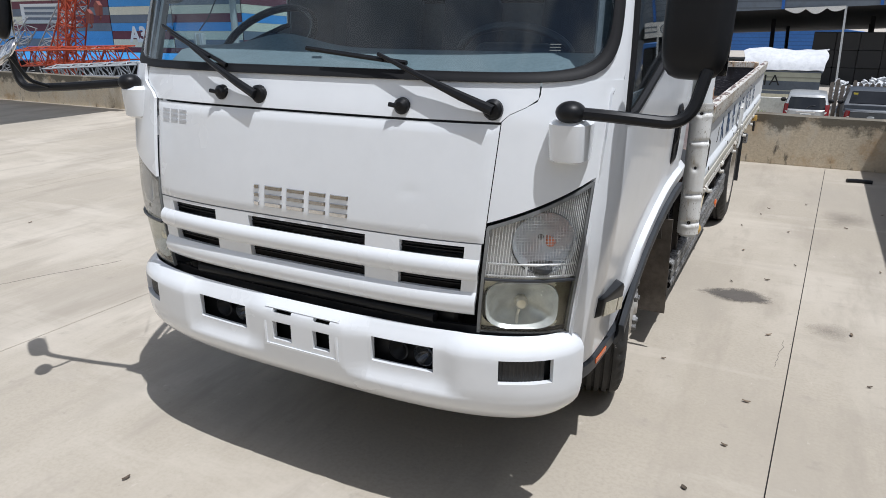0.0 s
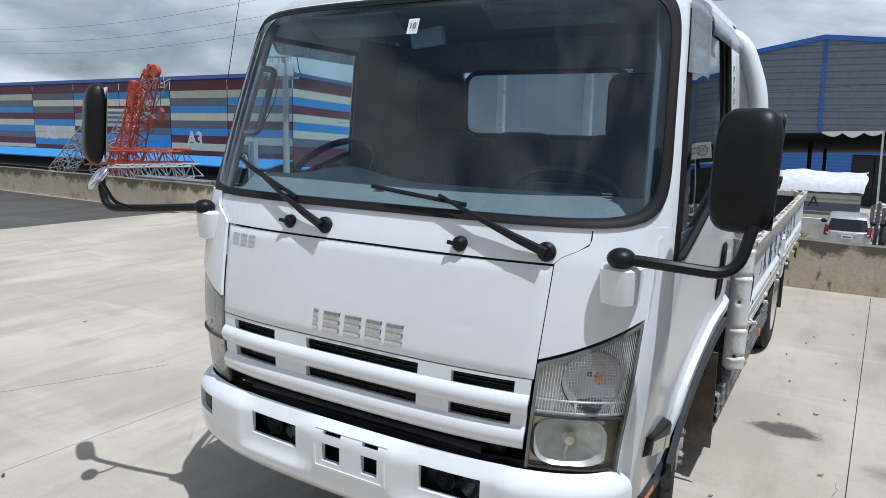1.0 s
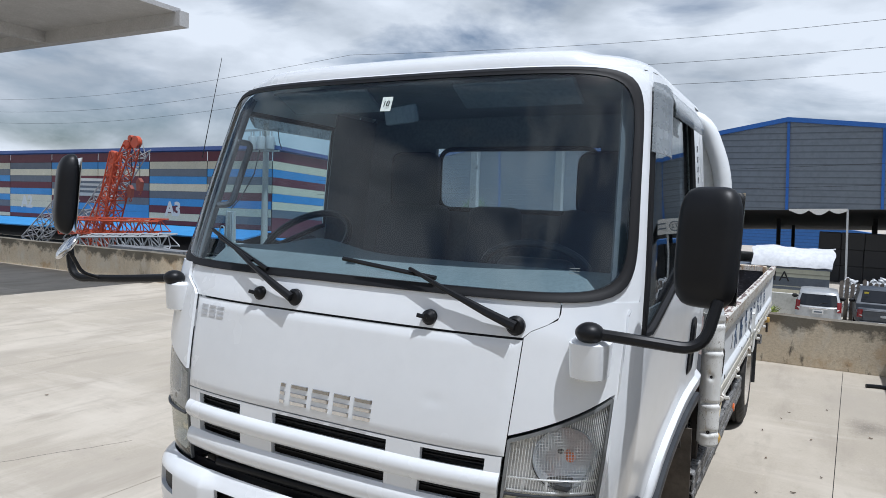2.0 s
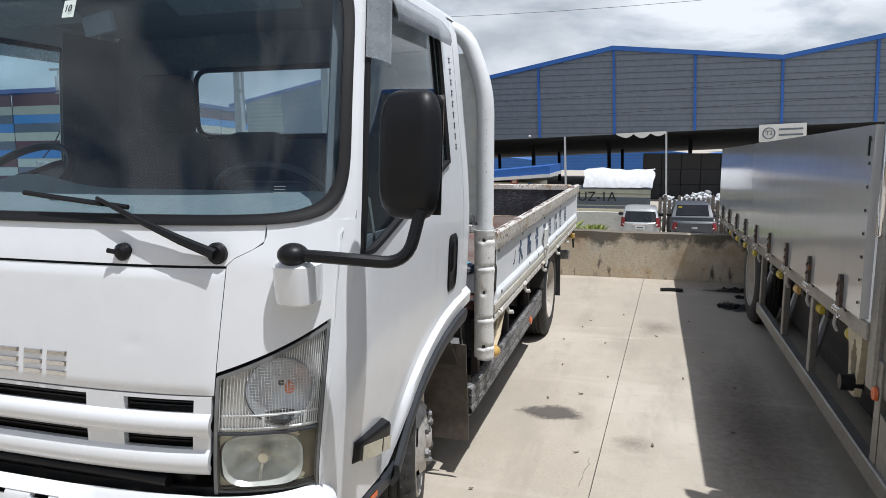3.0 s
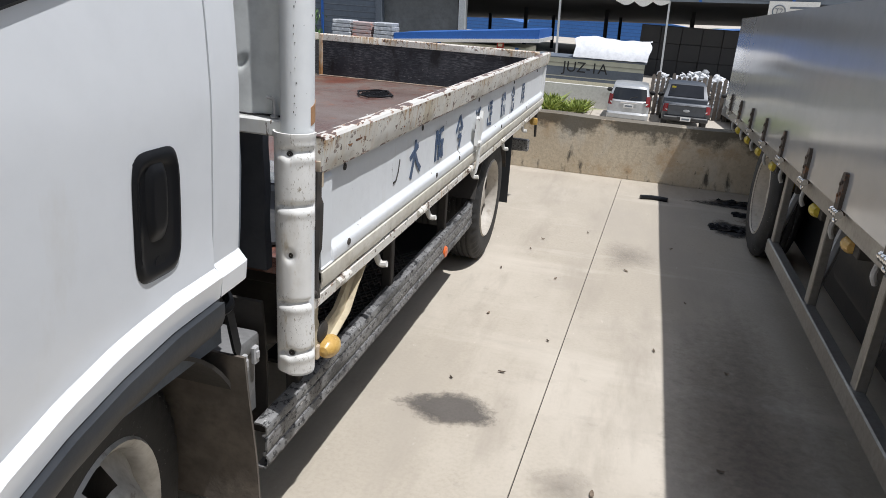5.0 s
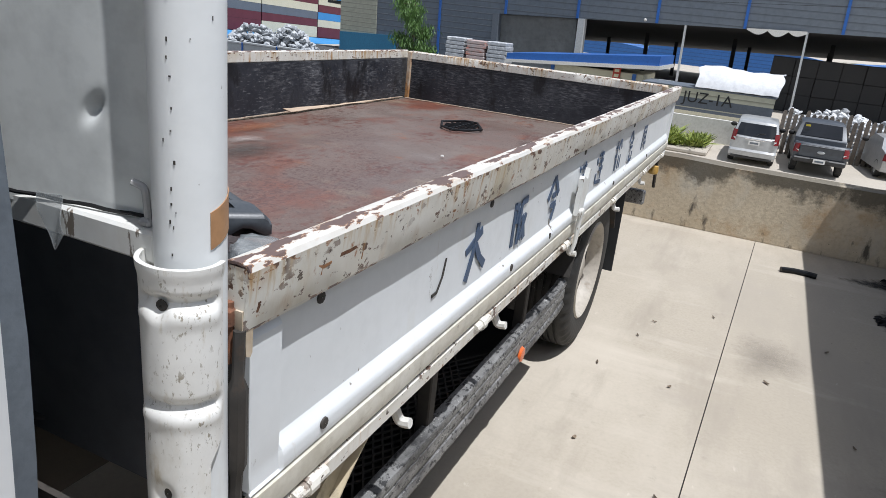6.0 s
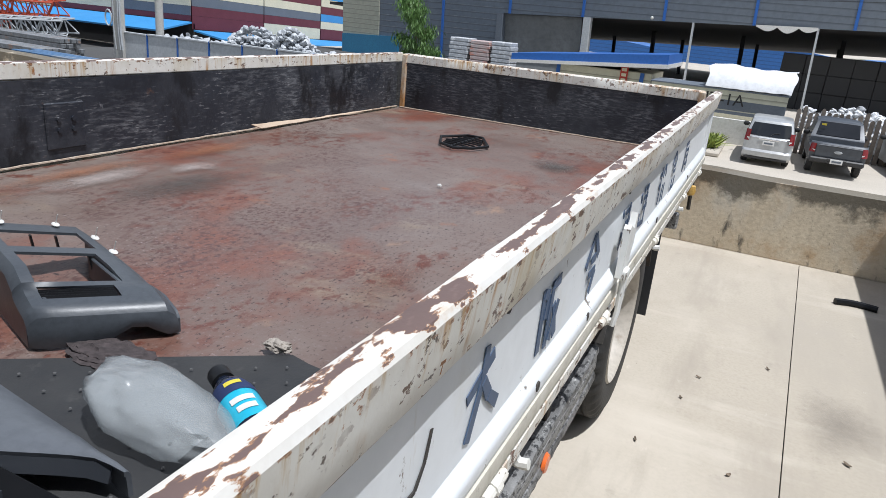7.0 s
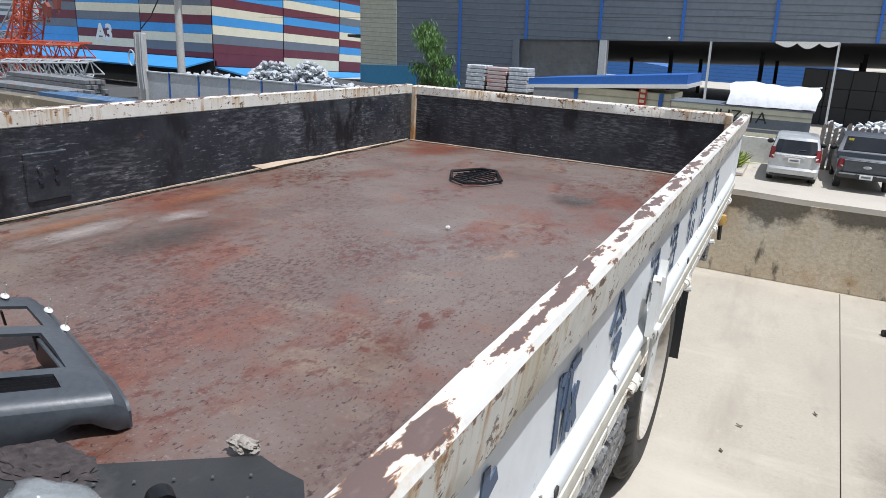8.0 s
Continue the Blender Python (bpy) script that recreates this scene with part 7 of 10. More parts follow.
def door_trim_part():
    t = thing("door_trim_part", (0.45, 2.30, ZD), "grey plastic trim with dark ribbed underside on the deck", "trim part")
    bm = bmesh.new()

    def band(u, v):
        x = -0.25 + 0.93 * u
        far = 2.425 - 0.055 * u - 0.03 * smooth01((u - 0.85) / 0.15)
        near = 2.175 + 0.045 * u + 0.13 * smooth01((u - 0.55) / 0.45) ** 2
        near = min(near, far - 0.004)
        y = far + (near - far) * v
        z = ZD + 0.100 - 0.045 * smooth01((u - 0.3) / 0.7) + 0.020 * math.sin(v * math.pi * 0.8) * (1 - u * u) - 0.035 * (1 - v) ** 4
        return Vector((x, y, z))
    patch(bm, band, span(0, 1, 36), span(0, 1, 12), 0.007)
    part("cover", bm, material("pale_grey_plastic", (0.105, 0.114, 0.128), (0.088, 0.096, 0.108), 0.2, 60, 0.42, bump=0.04), t)
    bm = bmesh.new()
    patch(bm, lambda u, w: band(u, 1.0) + Vector((0, -0.008 * (1 - w), -0.022 * (1 - w))), span(0, 0.97, 30), (0, 0.5, 1), 0.005)
    part("cover_lip", bm, GREY_TRIM, t)
    # dark ribbed moulding below it
    for k in range(9):
        bm = bmesh.new()
        x = 0.10 + 0.066 * k
        prism(bm, [(1.97, ZD + 0.006), (2.25, ZD + 0.006), (2.25, ZD + 0.066 - 0.003 * k), (2.13, ZD + 0.052), (1.97, ZD + 0.022)], "x", x, x + 0.007)
        part("rib", bm, GREY_TRIM if k % 3 == 1 else BLACK, t)
    bm = bmesh.new()
    patch(bm, lambda x, y: (x, y, ZD + 0.004 + 0.10 * smooth01((y - 2.22) / 0.05) * 0.5), span(0.02, 0.74, 12), span(1.95, 2.27, 12), 0.004)
    part("body", bm, BLACK, t)
    bm = bmesh.new()
    patch(bm, lambda u, v: (0.02 + 0.30 * u, 2.20 - 0.15 * v - 0.05 * u * v, ZD + 0.10 - 0.075 * v), span(0, 1, 8), span(0, 1, 6), 0.006)
    part("side_wing", bm, GREY_TRIM, t)


door_trim_part()
t = thing("floor_mat", (0.5, 2.6, ZD), "dark grey rubber floor mat with worn dots", "mat")
bm = bmesh.new()
MAT = material("dusty_rubber_mat", (0.018, 0.019, 0.021), (0.032, 0.032, 0.032), 0.2, 60, 0.7, bump=0.15, layers=[((0.13, 0.125, 0.115), 5, 0.60, 0.9)])
MM = Matrix.Translation((0.660, 2.825, ZD)) @ pose(0, 0, 0, 0, 0, 37) @ Matrix.Translation((-0.34, -0.40, 0))
def mat_pt(p):
    """Keeps the sheet inside the drop side, where its edge turns up."""
    if p.x > 0.97:
        p = Vector((0.97 + 0.01 * math.tanh((p.x - 0.97) * 20), p.y, p.z + min(0.10, p.x - 0.97)))
    return p


patch(bm, lambda u, v: mat_pt(MM @ Vector((u - 0.07 * smooth01((v - 0.32) / 0.08) * smooth01((u - 0.2) / 0.1), v, 0.008 + 0.004 * math.sin(u * 9) * math.sin(v * 8)))), span(-0.46, 0.34, 24), span(-0.42, 0.40, 24), 0.008)
part("sheet", bm, MAT, t)
bm = bmesh.new()
for i in range(9):
    for j in range(9):
        m = MM @ Matrix.Translation((-0.18 + i * 0.055, -0.1 + j * 0.055, 0.0145 + 0.004 * math.sin((-0.18 + i * 0.055) * 9) * math.sin((-0.1 + j * 0.055) * 8)))
        bmesh.ops.create_cone(bm, cap_ends=True, segments=5, radius1=0.0032, radius2=0.0022, depth=0.0015, matrix=m)
tagged(part("stud", bm, material("worn_rubber_dot", (0.10, 0.10, 0.10), (0.07, 0.07, 0.07), 0.02, 90, 0.7), t), kind="stuff")

t = thing("plastic_bag", (0.605, 2.468, ZD), "crumpled clear plastic bag lying on the mat", "bag")
bm = bmesh.new()
bmesh.ops.create_icosphere(bm, subdivisions=4, radius=1.0)
for v in bm.verts:
    p = v.co.copy()
    n = noise.fractal(p * 2.2, 0.8, 2.2, 4)
    rr = 1 + 0.11 * n + 0.05 * noise.fractal(p * 7.0, 0.6, 2.0, 3)
    v.co = Vector((p.x * 0.150 * rr, p.y * 0.062 * rr * (1.1 - 0.2 * p.x), max(-0.035, p.z * 0.050 * rr)))
bmesh.ops.transform(bm, matrix=Matrix.Translation((0.605, 2.468, ZD + 0.052)) @ pose(0, 0, 0, 0, 6, -6), verts=bm.verts)
BAG = bpy.data.materials.new("clear_film")
BAG.use_nodes = True
bb = BAG.node_tree.nodes["Principled BSDF"]
bb.inputs["Base Color"].default_value, bb.inputs["Roughness"].default_value, bb.inputs["Alpha"].default_value = (0.42, 0.45, 0.46, 1), 0.18, 0.42
part("film", bm, BAG, t, angle=60)
bm = bmesh.new()
patch(bm, lambda u, v: (0.795 + 0.040 * u + 0.012 * v, 1.738 - 0.006 * v - 0.004 * math.sin(u * 5 + v * 4), 1.296 - 0.068 * v * (0.6 + 0.4 * math.sin(u * 3))), span(0, 1, 8), span(0, 1, 8), 0.0008)
part("torn_film_tag", bm, BAG, headboard)

t = thing("drink_bottle", (0.68, 2.545, ZD), "blue labelled plastic drink bottle with dark cap", "bottle")
MB = Matrix.Translation((0.692, 2.540, ZD + 0.048)) @ pose(0, 0, 0, 0, -84, -28)
for nm, prof, mt in (("body", [(0.001, -0.09), (0.028, -0.088), (0.033, -0.07), (0.033, 0.03), (0.026, 0.055), (0.014, 0.075), (0.012, 0.085)], material("dark_bottle_plastic", (0.012, 0.018, 0.035), (0.010, 0.014, 0.028), 0.1, 30, 0.12)),
                     ("label", [(0.0338, -0.055), (0.0338, 0.022)], material("cyan_label", (0.03, 0.42, 0.58), (0.02, 0.36, 0.52), 0.1, 30, 0.3)),
                     ("cap", [(0.001, 0.106), (0.017, 0.105), (0.0185, 0.101), (0.0185, 0.078), (0.012, 0.077)], BLACK)):
    bm = bmesh.new()
    lathe(bm, prof, (0, 0, 0), "z", 24)
    bmesh.ops.transform(bm, matrix=MB, verts=bm.verts)
    part(nm, bm, mt, t)
up = MB.to_3x3().inverted() @ Vector((0.35, -0.35, 1.0))
a_up = math.atan2(up.y, up.x)
for z0, z1, mt, half in ((-0.038, -0.026, LAMP_WHITE, 0.45), (-0.018, -0.006, LAMP_WHITE, 0.55), (0.010, 0.046, material("navy_label", (0.015, 0.03, 0.10)), 3.1), (0.026, 0.037, material("yellow_badge", (0.65, 0.55, 0.05)), 0.4)):
    bm = bmesh.new()
    patch(bm, lambda a, z: MB @ Vector(((0.0346 - 0.30 * max(0, z - 0.03) + (0.0004 if half < 1 else 0)) * math.cos(a), (0.0346 - 0.30 * max(0, z - 0.03) + (0.0004 if half < 1 else 0)) * math.sin(a), z)), span(a_up - half, a_up + half, 24), (z0, (z0 + z1) / 2, z1), 0.0003)
    part("label_bar", bm, mt, t)

t = thing("grille_cover", (-0.09, 5.14, ZD), "black slatted plastic grille cover lying flat on the deck", "grille cover")
GC = Matrix.Translation((-0.09, 5.14, ZD))
bm = bmesh.new()
tube(bm, [GC @ Vector((a, b, 0.010)) for a, b in ((-0.15, 0.04), (-0.07, -0.13), (0.03, -0.19), (0.11, -0.13), (0.15, -0.02), (0.03, 0.20), (-0.06, 0.20))], 0.0075, 6, True)
part("rim_bar", bm, BLACK, t)
for k in range(7):
    bm = bmesh.new()
    y = -0.135 + 0.046 * k
    half = 0.105 - 0.013 * abs(k - 3)
    tube(bm, [GC @ Vector((-half, y + 0.012, 0.007)), GC @ Vector((0.0, y, 0.011)), GC @ Vector((half, y - 0.012, 0.007))], 0.0048, 5)
    part("slat", bm, BLACK, t)
bm = bmesh.new()
tube(bm, [GC @ Vector((0.0, -0.17, 0.009)), GC @ Vector((0.005, 0.19, 0.009))], 0.005, 5)
part("spine", bm, BLACK, t)


def clod(name, at, size, label, mt, seed, crumple=2.5):
    t = thing(name, at, label, name.split("_")[-1])
    bm = bmesh.new()
    bmesh.ops.create_icosphere(bm, subdivisions=4, radius=1.0)
    for v in bm.verts:
        n = noise.fractal(v.co * crumple + Vector((seed, 0, 0)), 0.9, 2.1, 4)
        v.co = v.co * (1 + 0.35 * n)
        v.co = Vector((v.co.x * size[0], v.co.y * size[1], max(0, v.co.z * size[2] + size[2] * 0.5)))
    bmesh.ops.transform(bm, matrix=Matrix.Translation(at), verts=bm.verts)
    part("lump", bm, mt, t)


CLOTH = material("dirty_cloth", (0.07, 0.055, 0.055), (0.035, 0.028, 0.028), 0.04, 80, 0.95, bump=0.6)
clod("rag_cloth", (0.345, 2.595, ZD), (0.095, 0.050, 0.012), "dirty brown rag on the deck", CLOTH, 2, 5.0)
clod("work_glove", (0.570, 2.782, ZD + 0.010), (0.028, 0.017, 0.012), "pale dirty crumpled work glove on the mat", material("pale_knit", (0.42, 0.38, 0.33), (0.25, 0.22, 0.19), 0.02, 120, 0.95, bump=0.6), 5)
clod("white_pebble", (0.221, 4.215, ZD), (0.008, 0.008, 0.006), "small pale pebble on the deck", LAMP_WHITE, 8)

# leaves and scraps on the yard
LITTER = [(1.482, 4.264), (2.068, 3.505), (1.392, 3.006), (1.189, 2.871), (1.131, 4.301), (0.995, 1.554), (1.9, 4.6), (1.6, 5.3), (1.30, 5.0), (2.25, 4.2), (2.4, 3.4), (2.3, 2.6), (1.55, 3.4), (1.2, 3.6), (1.85, 2.3),
          (-0.6, -0.35), (0.05, -0.2), (0.42, -0.05), (1.35, 0.9), (1.25, 0.55), (-2.6, 1.8), (-3.5, 3.0), (-4.2, 1.6), (2.2, 5.2), (1.25, 4.75), (1.45, 2.1), (1.9, 1.7), (2.35, 1.4), (-2.0, -0.2), (1.4, 1.3)]
LEAF = material("dry_leaf", (0.20, 0.155, 0.11), (0.13, 0.10, 0.075), 0.02, 80, 0.9, vary=0.6)
rl = random.Random(21)
for k, (x, y) in enumerate(LITTER):
    t = thing("dry_leaf", (x, y, 0), "small dark dry leaf scrap on the concrete", "leaf", group="leaf scraps on the yard")
    bm = bmesh.new()
    L, W, A = rl.uniform(0.008, 0.018), rl.uniform(0.004, 0.008), rl.uniform(0, 360)
    m = Matrix.Translation((x, y, 0.002)) @ pose(0, 0, 0, 0, 0, A)
    patch(bm, lambda u, v: m @ Vector((u * L, v * W * math.sqrt(max(0.02, 1 - u * u)), 0.003 + 0.004 * u * u + 0.003 * abs(v))), span(-1, 1, 7), (-1, 0, 1), 0.0015)
    part("blade", bm, LEAF, t)


# oil stains and shade-deepening spills, thin films on the slabs
def stain(x, y, rx, ry, mt, seed, z=0.0025, on=None):
    bm = bmesh.new()
    lay = bm.verts.layers.float.new("fade")
    c = bm.verts.new((x, y, z))
    c[lay] = 1.0
    last = None
    for j, q in enumerate((0.35, 0.7, 1.0)):
        ring = []
        for k in range(48):
            a = 2 * math.pi * k / 48
            r = q * (1 + 0.40 * noise.noise((math.cos(a) * 1.3 + seed, math.sin(a) * 1.3, seed)))
            v = bm.verts.new((x + rx * r * math.cos(a), y + ry * r * math.sin(a), z))
            v[lay] = 1 - q
            ring.append(v)
        for k in range(48):
            if last is None:
                bm.faces.new((c, ring[k], ring[(k + 1) % 48]))
            else:
                bm.faces.new((last[k], last[(k + 1) % 48], ring[(k + 1) % 48], ring[k]))
        last = ring
    if on is None:
        tagged(part("oil_stain", bm, mt, yard), kind="structure")
    else:
        part("deck_stain", bm, mt, on)


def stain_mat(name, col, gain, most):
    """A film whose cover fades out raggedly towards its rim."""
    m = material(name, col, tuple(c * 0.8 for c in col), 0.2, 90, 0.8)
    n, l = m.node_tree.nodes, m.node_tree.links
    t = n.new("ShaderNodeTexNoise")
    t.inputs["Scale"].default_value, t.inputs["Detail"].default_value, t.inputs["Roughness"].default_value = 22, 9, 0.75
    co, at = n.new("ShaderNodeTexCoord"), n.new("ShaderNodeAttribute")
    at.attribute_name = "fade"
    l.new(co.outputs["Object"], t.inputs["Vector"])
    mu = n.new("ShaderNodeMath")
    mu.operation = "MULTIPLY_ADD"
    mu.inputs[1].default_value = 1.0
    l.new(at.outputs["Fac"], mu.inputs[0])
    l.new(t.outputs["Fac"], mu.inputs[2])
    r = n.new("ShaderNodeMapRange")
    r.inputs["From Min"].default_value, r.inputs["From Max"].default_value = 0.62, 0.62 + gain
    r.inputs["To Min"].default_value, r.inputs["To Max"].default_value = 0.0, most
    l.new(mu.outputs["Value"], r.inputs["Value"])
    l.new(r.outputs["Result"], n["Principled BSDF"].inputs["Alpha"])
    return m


OIL = stain_mat("dried_oil", (0.14, 0.125, 0.11), 0.4, 0.85)
FAINT = stain_mat("faint_stain", (0.24, 0.21, 0.18), 1.0, 0.4)
stain(1.25, 2.63, 0.24, 0.14, OIL, 1.0)
stain(1.745, 2.30, 0.16, 0.14, FAINT, 4.0)
stain(1.9, 4.9, 0.25, 0.35, FAINT, 12.0)
# brown spill that also paints the neighbour truck's ground shade darker
SPILL_SHADE = stain_mat("brown_spill_and_shade", (0.19, 0.15, 0.12), 0.9, 0.6)
stain(2.42, 2.7, 0.42, 1.5, SPILL_SHADE, 5.0)
stain(2.50, 0.9, 0.40, 1.0, SPILL_SHADE, 9.0)
SCUFF = stain_mat("pale_scuff", (0.44, 0.38, 0.35), 0.9, 0.62)
PUDDLE = stain_mat("dark_damp_patch", (0.07, 0.072, 0.066), 0.9, 0.65)
PUDDLE.node_tree.nodes["Principled BSDF"].inputs["Roughness"].default_value = 0.2
DULL_RED = stain_mat("rust_red_patch", (0.20, 0.07, 0.04), 1.2, 0.45)
ORANGE_RUST = stain_mat("orange_rust_bloom", (0.30, 0.12, 0.055), 0.9, 0.6)
ZS = DZ + 0.0105
stain(-0.69, 3.42, 0.10, 0.30, SCUFF, 3.0, ZS, truck)
stain(-0.80, 3.42, 0.09, 0.34, ORANGE_RUST, 13.0, ZS + 0.0008, truck)
stain(-0.78, 4.05, 0.10, 0.30, ORANGE_RUST, 15.0, ZS, truck)
stain(0.80, 3.45, 0.06, 0.22, ORANGE_RUST, 17.0, ZS, truck)
stain(-0.60, 3.75, 0.08, 0.13, SCUFF, 6.0, ZS, truck)
stain(0.47, 4.97, 0.17, 0.15, PUDDLE, 2.0, ZS, truck)
stain(-0.45, 3.55, 0.16, 0.30, PUDDLE, 5.0, ZS, truck)
stain(0.55, 3.25, 0.10, 0.25, DULL_RED, 8.0, ZS, truck)
stain(-0.75, 3.05, 0.16, 0.35, DULL_RED, 9.0, ZS, truck)
t = thing("black_hose_scrap", (2.0, 6.66, 0), "short black rubber hose scrap on concrete", "scrap")
bm = bmesh.new()
tube(bm, bend([(1.97, 6.58, 0.018), (2.08, 6.62, 0.018), (2.21, 6.59, 0.018)], 0.06), 0.022, 8)
part("hose", bm, BLACK, t)
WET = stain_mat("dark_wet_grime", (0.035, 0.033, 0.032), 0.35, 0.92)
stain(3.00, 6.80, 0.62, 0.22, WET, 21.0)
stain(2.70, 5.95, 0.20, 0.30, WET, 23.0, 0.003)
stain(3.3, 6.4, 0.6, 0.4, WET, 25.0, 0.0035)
for k, (x, y, a, b) in enumerate(((2.92, 6.85, 0.26, 0.10), (2.66, 5.95, 0.14, 0.10), (2.95, 6.45, 0.2, 0.09))):
    t = thing("rubber_sheet", (x, y, 0), "crumpled black rubber scrap on shaded concrete", "scrap")
    bm = bmesh.new()
    patch(bm, lambda u, v: (x + a * u + 0.04 * noise.noise((v * 3, u, k)), y + b * v * (0.7 + 0.6 * noise.noise((u * 2.5, k, 1))), 0.006 + 0.035 * max(0, noise.noise((u * 3, v * 3, k)))), span(-1, 1, 24), span(-1, 1, 12), 0.004)
    part("sheet", bm, BLACK, t)
# hairline cracks
bm = bmesh.new()
rc = random.Random(8)
for ax, ay, bx, by in ((1.53, 2.06, 1.50, 1.72), (-3.2, 0.2, -2.7, 1.3)):
    pts = [(ax + (bx - ax) * k / 14 + rc.uniform(-0.008, 0.008), ay + (by - ay) * k / 14 + rc.uniform(-0.006, 0.006)) for k in range(15)]
    tube(bm, [(x, y, 0.0005) for x, y in pts], 0.0010, 4)
tagged(part("hairline_cracks", bm, ASPHALT, yard), kind="structure")

# ---- the neighbouring truck with aluminium drop sides ----
NX, NY0, NY1, NTOP = 2.68, 1.71, 7.60, 1.735
NF = NX - 0.036  # outer face of its panel
nb = thing("aluminium_side_truck", (3.9, 4, 0), "large parked truck with tall aluminium drop sides in shade", "truck")
bm = bmesh.new()
patch(bm, lambda y, z: (NX + 0.004 * noise.noise((y * 0.7, z * 1.3, 5)), y, z), span(NY0, NY1, 70), [0.925, 0.932] + span(0.95, NTOP - 0.025, 12) + [NTOP - 0.01, NTOP], 0.035)
panel = part("side_panel", bm, ALU, nb, "smooth reflective aluminium drop side")
bm = bmesh.new()
patch(bm, lambda x, z: (x, NY1 - 0.02, z), span(NX + 0.05, 5.05, 6), span(0.93, NTOP, 4), 0.03)
part("tail_panel", bm, ALU, nb)
bm = bmesh.new()
patch(bm, lambda y, z: (5.08, y, z), span(NY0, NY1, 10), span(0.93, NTOP, 4), 0.03)
part("far_panel", bm, ALU_RAW, nb)
bm = bmesh.new()
box(bm, NX + 0.05, 5.05, NY0 - 0.27, NY1 - 0.06, 0.80, 0.90, 0.004)
part("bed_floor", bm, ALU_RAW, nb)
bm = bmesh.new()
box(bm, NX - 0.012, NX + 0.05, NY0 - 0.04, NY1, 0.835, 0.918, 0.006)
part("edge_rail", bm, ALU_RAW, nb)
bm = bmesh.new()
box(bm, NX - 0.004, NX + 0.06, NY0 - 0.14, NY0 - 0.03, 0.64, 1.78, 0.012)
box(bm, NX + 0.02, NX + 0.14, NY0 - 0.24, NY0 - 0.14, 0.64, 1.84, 0.006)
part("corner_post", bm, ALU_RAW, nb, "aluminium corner post")
bm = bmesh.new()
box(bm, NX - 0.022, NX + 0.04, NY0 - 0.095, NY0 - 0.050, 1.28, 1.76, 0.012, seg=3)
part("post_cover", bm, CHROME, nb)
bm = bmesh.new()
box(bm, NX - 0.02, NX + 0.0, NY0 - 0.0, NY0 + 0.07, 1.60, 1.69, 0.006)
cyl(bm, (NX - 0.03, NY0 + 0.055, 1.61), (NX - 0.03, NY0 + 0.055, 1.69), 0.012, seg=10)
part("post_latch", bm, BLACK, nb)
bm = bmesh.new()
box(bm, NX + 0.05, 5.0, NY0 - 0.30, NY0 - 0.22, 0.8, 2.02, 0.01)
# wing plate and gap box, both added to shape the shadow on the yard
prism(bm, [(1.42, 1.74), (1.60, 1.80), (1.60, 2.24), (1.54, 2.22)], "x", NX + 0.02, NX + 0.06)
box(bm, NX + 0.12, 4.95, 1.20, NY0 - 0.28, 0.8, 1.86, 0.02)
part("front_bulkhead", bm, material("dark_bulkhead", (0.06, 0.07, 0.08), (0.08, 0.09, 0.1), 0.4, 20, 0.5), nb)
for k in range(8):
    z = 0.99 + k * 0.098
    bm = bmesh.new()
    lathe(bm, [(0.007, 0.0), (0.006, -0.004), (0.001, -0.005)], (NF - 0.001, NY0 + 0.035, z), "x", 8)
    part("rivet", bm, CHASSIS, panel)
HINGE_DARK = material("rusty_dark_hinge", (0.10, 0.085, 0.07), (0.06, 0.045, 0.035), 0.05, 40, 0.6, metal=0.3, bump=0.2, layers=[((0.20, 0.09, 0.04), 20, 0.56, 0.66)])
HINGE_Y = [2.0 + 0.638 * k for k in range(9)]
for y in HINGE_Y:
    bm = bmesh.new()
    prism(bm, [(y - 0.028, 0.900), (y + 0.028, 0.900), (y + 0.028, 1.030), (y + 0.014, 1.070), (y - 0.014, 1.070), (y - 0.028, 1.030)], "x", NF - 0.014, NF + 0.02)
    for z, dy in ((0.975, 0.010), (0.985, -0.012), (1.022, 0.011), (1.032, -0.010)):
        lathe(bm, [(0.008, 0.0), (0.007, -0.006), (0.001, -0.007)], (NF - 0.014, y + dy, z), "x", 8)
    hinge = part("hinge", bm, HINGE_DARK, panel)
    bm = bmesh.new()
    cyl(bm, (NF - 0.008, y - 0.050, 0.905), (NF - 0.008, y + 0.050, 0.905), 0.0165, seg=12)
    for d in (-0.030, 0.0, 0.030):
        cyl(bm, (NF - 0.008, y + d - 0.004, 0.905), (NF - 0.008, y + d + 0.004, 0.905), 0.019, seg=12)
    tube(bm, bend([(NF - 0.004, y - 0.018, 0.895), (NF - 0.006, y - 0.018, 0.868), (NF - 0.006, y + 0.018, 0.868), (NF - 0.004, y + 0.018, 0.895)], 0.014), 0.005, 6)
    part("hinge_barrel", bm, CHROME, hinge)
YELLOW = material("yellow_lens", (0.62, 0.50, 0.05), (0.5, 0.38, 0.03), 0.05, 50, 0.3)
for k, y in enumerate(span(NY0 + 0.40, NY1 - 0.6, 9)):
    bm = bmesh.new()
    tube(bm, bend([(NX + 0.02, y + 0.15, 0.84), (NX + 0.01, y + 0.15, 0.78), (NX + 0.03, y + 0.16, 0.745)], 0.03), 0.011, 8)
    part("rope_hook", bm, GALV, nb)
    bm = bmesh.new()
    lathe(bm, [(0.001, -0.05), (0.025, -0.045), (0.036, -0.015), (0.036, 0.02), (0.02, 0.045), (0.001, 0.048)], (NX + 0.06, y, 0.765), "y", 14)
    part("marker_lamp", bm, YELLOW if k != 2 else AMBER_OLD, nb, "yellow side marker lamp")
